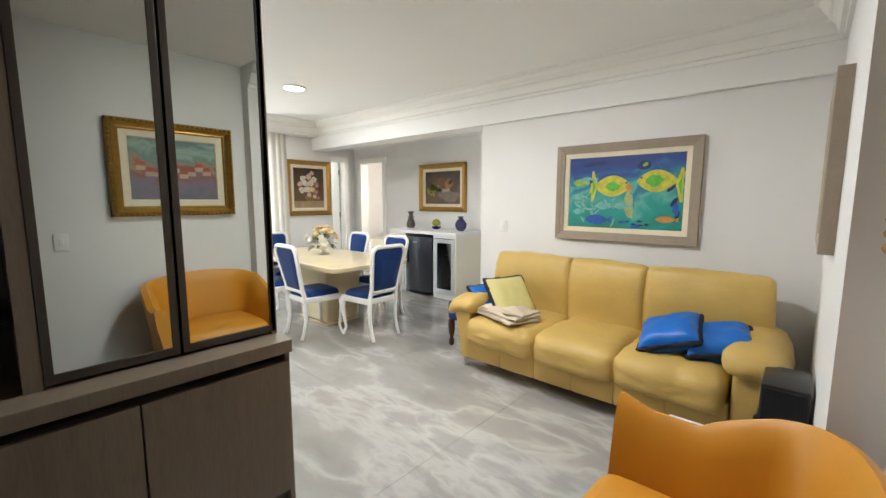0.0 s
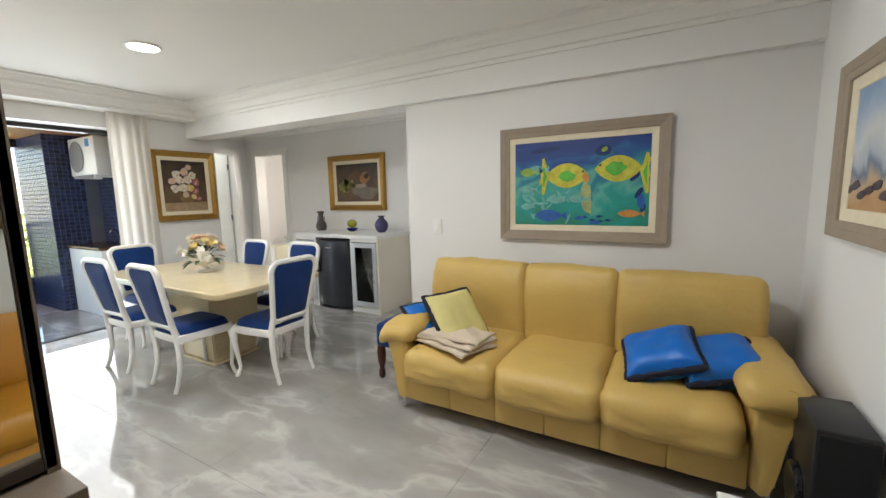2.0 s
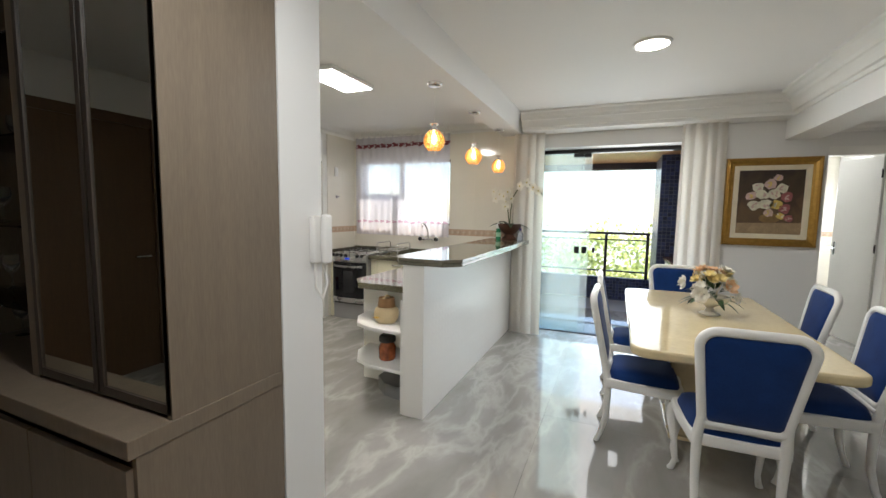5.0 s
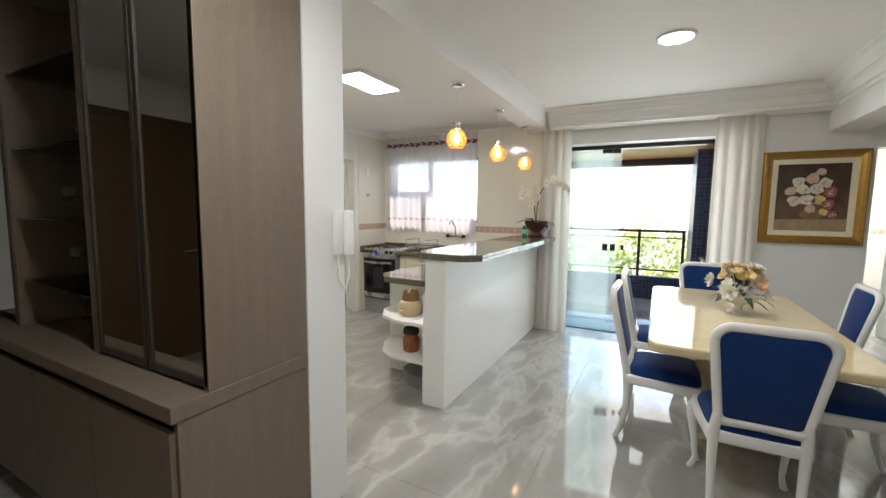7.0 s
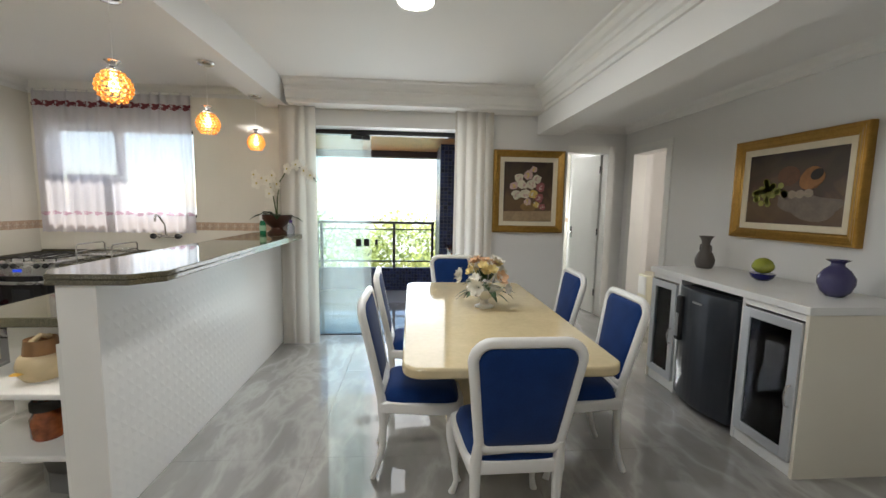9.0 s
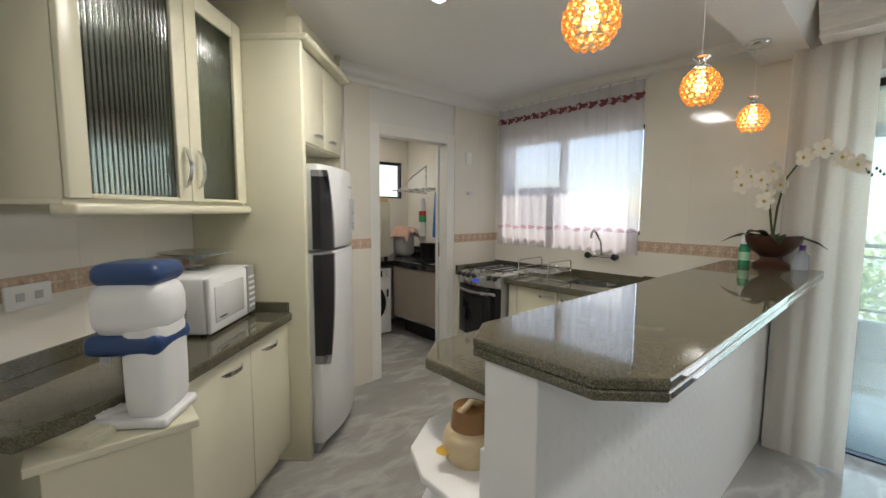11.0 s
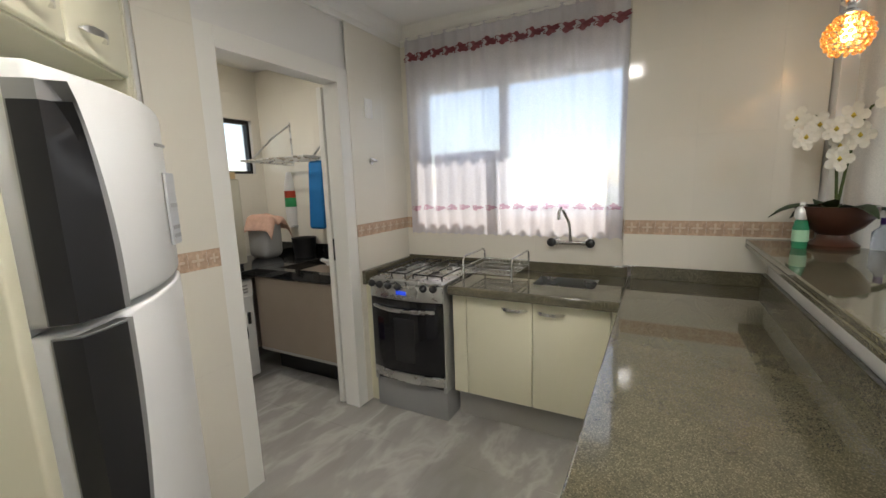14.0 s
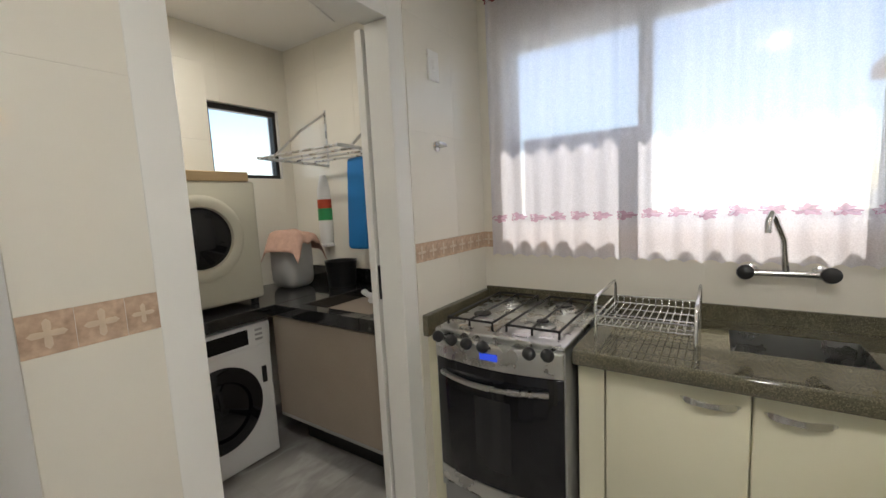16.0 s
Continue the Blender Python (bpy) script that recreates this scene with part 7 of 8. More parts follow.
        for dy in (-0.10, 0.0, 0.10):
            g = tube([(-5.64, yy + dy, 0.868), (-5.64, yy + dy, 0.895), (-5.16, yy + dy, 0.895), (-5.16, yy + dy, 0.868)], 0.005, 6, g)
        wpart("grate", g, M_BLACK, s, "wire pan grate", True)
    for y in (y0 + 0.04, y1 - 0.04):
        for x in (x0 + 0.05, x1 - 0.06):
            wpart("foot", lathe([(0.02, 0), (0.02, 0.20)], 10, at=(x, y, 0)), M_BLACK, s, "", True)
    wpart("kick_panel", box(x0, y0 + 0.002, 0.0, x1 - 0.015, y1 - 0.002, 0.222, 0.002), mat("grey_kick_panel", (0.28, 0.28, 0.28), 0.4, var=0.05), s)


stove()


def tap():
    t = thing("kitchen_tap", "chrome wall-mounted two-handle kitchen tap", "tap", (KX + 0.02, -0.08, 1.055))
    part("bar", turned(lathe([(0.012, -0.12), (0.012, 0.12)], 12), pose(0.05, 0, 0, 90)), M_CHROME, t, "", True)
    for y in (-0.115, 0.115):
        k = part("knob", turned(lathe([(0.022, 0), (0.028, 0.012), (0.026, 0.03), (0.012, 0.036), (0.0, 0.036)], 14), pose(0.05, y, 0, 0, 80, 0)), M_BLACK, t, "dark round knob", True)
        part("flange", turned(lathe([(0.024, 0), (0.024, 0.008), (0.014, 0.012), (0.014, 0.06)], 14), pose(-0.008, y * 0.85, 0, 0, 90, 0)), M_CHROME, t, "", True)
    part("spout", tube([(0.05, 0, 0.0), (0.055, -0.01, 0.12), (0.085, -0.04, 0.20), (0.105, -0.05, 0.215), (0.12, -0.06, 0.19), (0.12, -0.06, 0.15)], 0.011, 10), M_CHROME, t, "", True)


tap()


def dish_rack():
    d = thing("dish_rack", "chrome wire dish rack beside the sink", "dish rack", (-5.42, -0.50, 0.857))
    b = None
    for y in (-0.13, 0.17):
        pts = [(0.17, y, 0.0), (0.17, y, 0.13), (0.15, y, 0.15), (-0.15, y, 0.15), (-0.17, y, 0.13), (-0.17, y, 0.0)]
        part("end_frame", tube(pts, 0.006, 8), M_CHROME, d, "", True)
    for z in (0.055, 0.085):
        part("rim", tube([(0.17, -0.13, z), (0.17, 0.17, z), (-0.17, 0.17, z), (-0.17, -0.13, z), (0.17, -0.13, z)], 0.004, 6), M_CHROME, d, "", True)
    for k in range(13):
        y = -0.12 + 0.28 * k / 12
        part("wire", tube([(0.17, y, 0.085), (0.168, y, 0.05), (-0.168, y, 0.05), (-0.17, y, 0.085)], 0.0025, 5), M_CHROME, d, "", True)
    for x in (-0.1, 0.0, 0.1):
        part("wire", tube([(x, -0.13, 0.047), (x, 0.17, 0.047)], 0.0025, 5), M_CHROME, d, "", True)


dish_rack()


def pendant(x, y=0.97):
    p = thing("pendant_lamp", "small pendant lamp with an amber crystal shade, lit", "pendant lamp", (x, y, 2.33), group="pendants over the bar")
    part("canopy", lathe([(0.055, 0.0), (0.055, -0.012), (0.045, -0.022), (0.02, -0.026), (0.0, -0.026)], 24), M_CHROME, p, "chrome ceiling canopy", True)
    part("cord", tube([(0, 0, -0.02), (0, 0, -0.29)], 0.0016, 6), M_WHITE, p, "thin clear cord", True)
    part("cap", lathe([(0.0, -0.285), (0.034, -0.285), (0.026, -0.292), (0.013, -0.302), (0.014, -0.310), (0.033, -0.322), (0.034, -0.330), (0.0, -0.331)], 16), M_CHROME, p, "flared chrome cap", True)
    b = None
    prof = [(0.068 * math.sin(0.62 + 1.85 * k / 6), -0.342 - 0.0195 * k) for k in range(7)]
    for i, (r, z) in enumerate(prof):
        n = max(9, int(2 * math.pi * r / 0.024))
        for k in range(n):
            a = 2 * math.pi * (k + 0.5 * (i % 2)) / n
            b = lathe([(0.0, -0.0105), (0.0095, -0.004), (0.0095, 0.004), (0.0, 0.0105)], 6, b, (r * math.cos(a), r * math.sin(a), z))
    s = part("shade", b, M_CRYSTAL, p, "amber crystal beads")
    s["kind"] = "stuff"
    part("bulb", lathe([(0.0, -0.425), (0.016, -0.418), (0.022, -0.400), (0.016, -0.375), (0.012, -0.340), (0.0, -0.335)], 14), mat("warm_bulb", (1, 0.8, 0.5), 0.3, emit=(1.0, 0.66, 0.30, 6.0)), p, "lit warm bulb", True)
    point_lamp("pendant_light", (x, y, 1.92), 0.22, (1.0, 0.66, 0.34), 0.05)


M_CRYSTAL = mat("amber_crystal", (1.0, 0.60, 0.24), 0.03, trans=0.9, var=0.05, emit=(1.0, 0.45, 0.10, 0.05))
for x in (-3.48, -4.35, -5.20):
    pendant(x)


def kitchen_panel_light():
    p = thing("ceiling_light", "rectangular kitchen ceiling panel light, lit", "ceiling light", (-3.58, 0.07, 2.50))
    part("frame", box(-0.28, -0.15, -0.035, 0.28, 0.15, 0.0, 0.006), M_WHITE, p, "", True)
    part("diffuser", box(-0.265, -0.135, -0.039, 0.265, 0.135, -0.034, 0.002), mat("lit_panel", (0.9, 0.9, 0.9), 0.5, emit=(1.0, 0.97, 0.92, 11.0)), p, "lit opal diffuser")


kitchen_panel_light()


# the slanted run: base cabinet, wall cabinet, fridge housing
def dpart(name, bm, material, parent, label="", smooth=False):
    return wpart(name, turned(bm, DIAG), material, parent, label, smooth)


def slanted_units():
    s = thing("base_cabinet", "cream base cabinet with two doors under the microwave", "cabinet", (DIAG @ Vector((2.3, 1.56, 0)))[:])
    dpart("carcass", box(1.70, 1.29, 0.12, 2.882, 1.80, 0.822, 0.002), M_CREAM, s)
    dpart("plinth", box(1.70, 1.29, 0, 2.882, 1.74, 0.12, 0.002), M_CREAM, s)
    for a, b, h in ((1.98, 2.49, 2.34), (2.495, 2.88, 2.66)):
        d = dpart("door", box(a, 1.80, 0.12, b, 1.82, 0.817, 0.005), M_CREAM, s, "", True)
        m = s.matrix_basis.inverted() @ DIAG @ pose(h, 1.82, 0.755, 0, 0, 180)
        handle(d, m)
    dpart("filler", box(1.70, 1.80, 0.12, 1.975, 1.815, 0.817, 0.003), M_CREAM, s)
    w = thing("side_worktop", "dark olive granite worktop under the microwave", "worktop", (DIAG @ Vector((2.3, 1.56, 0.822)))[:])
    dpart("slab", prism([(1.62, 1.29), (2.883, 1.29), (2.883, 1.845), (2.02, 1.845), (1.90, 1.78), (1.62, 1.70)], 0.822, 0.867, 0.008, seg=3), M_GRANITE, w)
    dpart("back_strip", box(1.62, 1.296, 0.867, 2.86, 1.315, 0.927, 0.002), M_GRANITE, w, "granite upstand")
    dpart("side_strip", box(2.862, 1.315, 0.867, 2.883, 1.83, 0.922, 0.002), M_GRANITE, w, "granite upstand")
    # wall cabinet
    c = thing("wall_cabinet", "cream wall cabinet with reeded glass doors", "cabinet", (DIAG @ Vector((2.3, 1.45, 1.42)))[:])
    dpart("bottom", box(1.89, 1.29, 1.44, 2.88, 1.60, 1.46, 0.002), M_CREAM, c)
    dpart("light_pelmet", box(1.89, 1.55, 1.405, 2.882, 1.64, 1.445, 0.012), M_CREAM, c, "rounded lower pelmet", True)
    dpart("top", box(1.89, 1.29, 2.36, 2.88, 1.60, 2.38, 0.002), M_CREAM, c)
    dpart("back", box(1.89, 1.296, 1.46, 2.88, 1.305, 2.36), M_CREAM, c)
    for u in (1.892, 2.862):
        dpart("side", box(u, 1.305, 1.46, u + 0.018, 1.60, 2.36, 0.001), M_CREAM, c)
    for z in (1.70, 1.98):
        dpart("shelf", box(1.91, 1.31, z, 2.86, 1.58, z + 0.018, 0.001), M_CREAM, c)
    for a, b, hx in ((1.893, 2.435, 2.395), (2.44, 2.865, 2.48)):
        d = dpart("door", box(a, 1.602, 1.46, a + 0.075, 1.622, 2.36, 0.004), M_CREAM, c, "glazed door in a cream frame", True)
        dpart("stile", box(b - 0.075, 1.602, 1.46, b, 1.622, 2.36, 0.004), M_CREAM, d, "", True)
        dpart("bottom_rail", box(a + 0.075, 1.602, 1.46, b - 0.075, 1.622, 1.475, 0.003), M_CREAM, d, "", True)
        dpart("top_rail", box(a + 0.075, 1.602, 2.28, b - 0.075, 1.622, 2.36, 0.004), M_CREAM, d, "", True)
        # reeded glass: a ribbed sheet
        g, n = bmesh.new(), int((b - a - 0.15) / 0.02)
        rows = []
        for k in range(n * 6 + 1):
            u = a + 0.075 + (b - a - 0.15) * k / (n * 6)
            nn = 1.609 + 0.0035 * abs(math.sin(math.pi * k / 6))
            rows.append([g.verts.new((u, nn, 1.475)), g.verts.new((u, nn, 2.28)), g.verts.new((u, 1.605, 2.28)), g.verts.new((u, 1.605, 1.475))])
        for p, q in zip(rows, rows[1:]):
            for k in range(4):
                g.faces.new((p[k], p[(k + 1) % 4], q[(k + 1) % 4], q[k]))
        g.faces.new(rows[0]); g.faces.new(rows[-1][::-1])
        dpart("reeded_pane", g, M_REED, d, "vertically reeded glass")
        handle(d, c.matrix_basis.inverted() @ DIAG @ pose(hx, 1.622, 1.60, 0, 90, 180), ln=0.17)
    rn = random.Random(2)
    for k in range(7):
        g = part("drinking_glass", lathe([(0.0, 0), (0.028, 0.0), (0.034, 0.11), (0.032, 0.11), (0.026, 0.006), (0.0, 0.006)], 14), M_CLEARG, None, "", True)
        g.matrix_basis = DIAG @ pose(1.98 + 0.12 * k, 1.45 + rn.uniform(-0.04, 0.04), 1.4605)
        tagged(g, "clear drinking glass inside the wall cabinet", "glass", "glasses in the wall cabinet")
    # fridge housing
    f = thing("fridge_housing", "tall cream fridge housing with two top doors", "cabinet", (DIAG @ Vector((3.25, 1.6, 0)))[:])
    dpart("side_panel", box(2.885, 1.29, 0, 2.925, 1.93, 2.42, 0.006), M_CREAM, f, "", True)
    dpart("side_panel", box(3.615, 1.29, 0, 3.638, 1.90, 2.42, 0.003), M_CREAM, f)
    dpart("top_box", box(2.925, 1.29, 1.795, 3.615, 1.89, 2.30, 0.002), M_CREAM, f)
    for a, b, h in ((2.93, 3.268, 3.15), (3.272, 3.61, 3.39)):
        d = dpart("door", box(a, 1.89, 1.80, b, 1.91, 2.295, 0.006), M_CREAM, f, "", True)
        handle(d, f.matrix_basis.inverted() @ DIAG @ pose(h, 1.91, 1.855, 0, 0, 180), ln=0.12)
    dpart("crown", box(2.88, 1.29, 2.30, 3.64, 1.97, 2.34, 0.012), M_CREAM, f, "projecting rounded crown", True)
    dpart("bulkhead", box(2.885, 1.29, 2.34, 3.638, 1.86, 2.50), M_CREAM, f)


M_CLEARG = mat("clear_drinking_glass", (0.927, 0.96, 0.95), 0.02, trans=0.927, var=0.01)
slanted_units()


def fridge():
    f = thing("fridge", "white two-door fridge with grey curved grips", "fridge", (DIAG @ Vector((3.27, 1.6, 0)))[:])
    u0, u1 = 2.945, 3.605
    dpart("body", box(u0 + 0.01, 1.31, 0.05, u1 - 0.01, 1.90, 1.655, 0.01), M_APPLIANCE, f, "", True)
    n = 12

    def front(z0, z1, name, lab=""):
        pts = []
        for k in range(n + 1):
            t = k / n
            pts.append((u0 + (u1 - u0) * t, 1.955 + 0.075 * math.sin(math.pi * (0.12 + 0.80 * t))))
        return dpart(name, prism(pts + [(u1, 1.902), (u0, 1.902)], z0, z1, 0.012, seg=3), M_APPLIANCE, f, lab, True)
    lo = front(0.07, 1.185, "lower_door")
    up = front(1.20, 1.68, "freezer_door")
    grey = mat("graphite_grip", (0.30, 0.30, 0.30), 0.35, metal=0.4, var=0.06)
    dark = mat("dark_grip_recess", (0.016, 0.016, 0.018), 0.3, var=0.08)

    def grip(par, z0, z1, flip):
        b = bmesh.new()
        rows = []
        for k in range(17):
            t = k / 16
            z = z0 + (z1 - z0) * t
            e = t if flip else 1 - t          # the wide end lies at the door joint
            w = 0.014 + 0.092 * math.sin(math.pi / 2 * min(1.0, e * 1.15)) ** 0.75
            rows.append([b.verts.new((u0 - 0.004, 1.945, z)), b.verts.new((u0 - 0.004, 1.992, z)), b.verts.new((u0 + 0.04, 2.014, z)), b.verts.new((u0 + w, 2.030 + 0.06 * w, z)), b.verts.new((u0 + w, 1.985, z))])
        for p, q in zip(rows, rows[1:]):
            for k in range(5):
                b.faces.new((p[k], p[(k + 1) % 5], q[(k + 1) % 5], q[k]))
        b.faces.new(rows[0]); b.faces.new(rows[-1][::-1])
        g = dpart("grip", b, grey, par, "curved graphite grip", True)
        zz0, zz1 = z0 + (0.08 if flip else 0.004) * (z1 - z0), z0 + (0.996 if flip else 0.92) * (z1 - z0)
        b = bmesh.new()
        rows = []
        for k in range(13):
            t = k / 12
            z = zz0 + (zz1 - zz0) * t
            e = t if flip else 1 - t
            w = 0.002 + 0.066 * math.sin(math.pi / 2 * min(1.0, e * 1.15)) ** 0.75
            rows.append([b.verts.new((u0 - 0.008, 1.95, z)), b.verts.new((u0 - 0.008, 1.996, z)), b.verts.new((u0 + 0.04, 2.0215, z)), b.verts.new((u0 + 0.012 + w, 2.034 + 0.03 * w, z)), b.verts.new((u0 + 0.012 + w, 1.995, z))])
        for p, q in zip(rows, rows[1:]):
            for k in range(5):
                b.faces.new((p[k], p[(k + 1) % 5], q[(k + 1) % 5], q[k]))
        b.faces.new(rows[0]); b.faces.new(rows[-1][::-1])
        dpart("grip_recess", b, dark, par, "dark recessed pull", True)
    grip(lo, 0.55, 1.18, True)
    grip(up, 1.205, 1.645, False)
    pan = dpart("control_strip", box(3.40, 2.022, 1.29, 3.475, 2.030, 1.50, 0.003), mat("pale_grey_panel", (0.55, 0.56, 0.57), 0.3, var=0.02), up, "pale control strip")
    for k in range(3):
        for z in (1.31, 1.335, 1.40):
            dpart("key", box(3.412 + 0.02 * k, 2.029, z, 3.425 + 0.02 * k, 2.0325, z + 0.012), M_SILVER, up)
    dpart("badge", box(3.36, 2.026, 1.57, 3.42, 2.0335, 1.578), M_SILVER, up)
    dpart("toe_grille", box(u0 + 0.02, 1.88, 0.0, u1 - 0.02, 1.945, 0.062, 0.004), mat("white_toe_grille", (0.6, 0.6, 0.6), 0.4), f)


fridge()


def microwave():
    m = thing("microwave", "white microwave oven on the granite worktop", "microwave", (DIAG @ Vector((2.42, 1.54, 0.892)))[:])
    m.matrix_basis = DIAG @ pose(2.615, 1.475, 0.869, 0, 0, 174) @ Matrix.Diagonal((0.95, 1, 0.92, 1))      # local x along the wall, front faces -y
    part("case", box(-0.245, -0.175, 0.012, 0.245, 0.19, 0.285, 0.012), M_APPLIANCE, m, "", True)
    d = part("door", box(-0.14, -0.20, 0.014, 0.243, -0.174, 0.283, 0.008), M_APPLIANCE, m, "", True)
    part("window", box(-0.09, -0.2035, 0.06, 0.205, -0.199, 0.235, 0.004), mat("pale_mirror_window", (0.66, 0.66, 0.65), 0.10, var=0.03), d, "pale reflective window", True)
    part("panel", box(-0.243, -0.20, 0.014, -0.145, -0.174, 0.283, 0.008), mat("grey_control_panel", (0.30, 0.30, 0.29), 0.35, var=0.05), m, "grey control panel", True)
    for k in range(6):
        part("button", box(-0.23, -0.2035, 0.05 + 0.033 * k, -0.16, -0.199, 0.065 + 0.033 * k, 0.002), M_APPLIANCE, m)
    part("badge", box(0.10, -0.2045, 0.075, 0.17, -0.203, 0.083), M_BLACK, m, "small printed mark")
    for i in range(6):
        for j in range(7):
            part("vent_slot", box(0.2445, -0.10 + 0.036 * i, 0.045 + 0.013 * j, 0.2465, -0.078 + 0.036 * i, 0.051 + 0.013 * j), M_SILVER, m)
    for x in (-0.2, 0.2):
        for y in (-0.14, 0.15):
            part("foot", lathe([(0.014, -0.002), (0.014, 0.013)], 10, at=(x, y, 0)), M_BLACK, m, "", True)
    c = part("cake_stand", lathe([(0.0, 0), (0.055, 0), (0.05, 0.006), (0.03, 0.012), (0.03, 0.05), (0.05, 0.055), (0.16, 0.085), (0.165, 0.09), (0.155, 0.088), (0.05, 0.062), (0.0, 0.06)], 30), M_CLEARG, None, "", True)
    c.matrix_basis = DIAG @ pose(2.66, 1.47, 1.132)
    tagged(c, "clear glass footed dish on the microwave", "glass dish")
    s = thing("socket_plate", "white double socket plate on the tiles", "socket")
    s.matrix_basis = DIAG @ pose(2.02, 1.304, 1.13, 0, 0, 180)
    part("plate", box(-0.075, -0.012, -0.04, 0.075, 0.0, 0.04, 0.004), M_WHITE, s, "", True)
    for x in (-0.03, 0.03):
        part("outlet", box(x - 0.014, -0.014, -0.014, x + 0.014, -0.011, 0.014, 0.002), mat("grey_outlet", (0.5, 0.5, 0.5), 0.4), s)


microwave()


def water_purifier():
    t = thing("side_cart", "low white stand at the end of the worktop", "stand", (-2.50, 0.06, 0))
    part("tabletop", box(-0.17, -0.13, 0.77, 0.21, 0.13, 0.795, 0.004), M_CREAM, t)
    part("body", box(-0.15, -0.12, 0.0, 0.18, 0.12, 0.77, 0.004), M_CREAM, t)
    w = thing("water_purifier", "white and blue countertop water dispenser", "water dispenser")
    w.matrix_basis = pose(-2.535, 0.05, 0.796, 0, 0, 55) @ Matrix.Diagonal((0.85, 0.85, 1, 1))
    blue = mat("deep_blue_plastic", (0.02, 0.055, 0.16), 0.3, var=0.06)
    part("base", box(-0.11, -0.17, 0.0, 0.11, 0.15, 0.03, 0.012), M_APPLIANCE, w, "", True)
    part("column", turned(soft_box(0.20, 0.13, 0.30, 0.04, 3, 0.01), pose(0, 0.07, 0.17)), M_APPLIANCE, w, "", True)
    part("band", turned(soft_box(0.225, 0.24, 0.06, 0.025, 3, 0.004), pose(0, 0.02, 0.245)), blue, w, "deep blue band", True)
    part("head", turned(soft_box(0.215, 0.23, 0.17, 0.06, 4, 0.012), pose(0, 0.025, 0.345)), M_APPLIANCE, w, "", True)
    part("cap", turned(soft_box(0.20, 0.21, 0.06, 0.028, 3, 0.006), pose(0, 0.03, 0.445)), blue, w, "deep blue cap", True)
    part("display", turned(box(-0.05, -0.006, -0.04, 0.05, 0.004, 0.04, 0.006), pose(0, -0.098, 0.35)), blue, w, "deep blue front label", True)
    part("spout", tube([(0, -0.08, 0.215), (0, -0.10, 0.19), (0, -0.10, 0.17)], 0.016, 10), M_APPLIANCE, w, "", True)
    tr = part("drip_tray", lathe([(0.0, 0.03), (0.085, 0.03), (0.088, 0.042), (0.08, 0.044), (0.0, 0.040)], 28, at=(0, -0.09, 0)), M_APPLIANCE, w, "", True)
    for k in range(1, 6):
        r = 0.014 * k
        part("tray_ring", tube([(r * math.cos(a * 0.3926), -0.09 + r * math.sin(a * 0.3926), 0.045) for a in range(17)], 0.0028, 6), M_APPLIANCE, tr, "", True)


water_purifier()


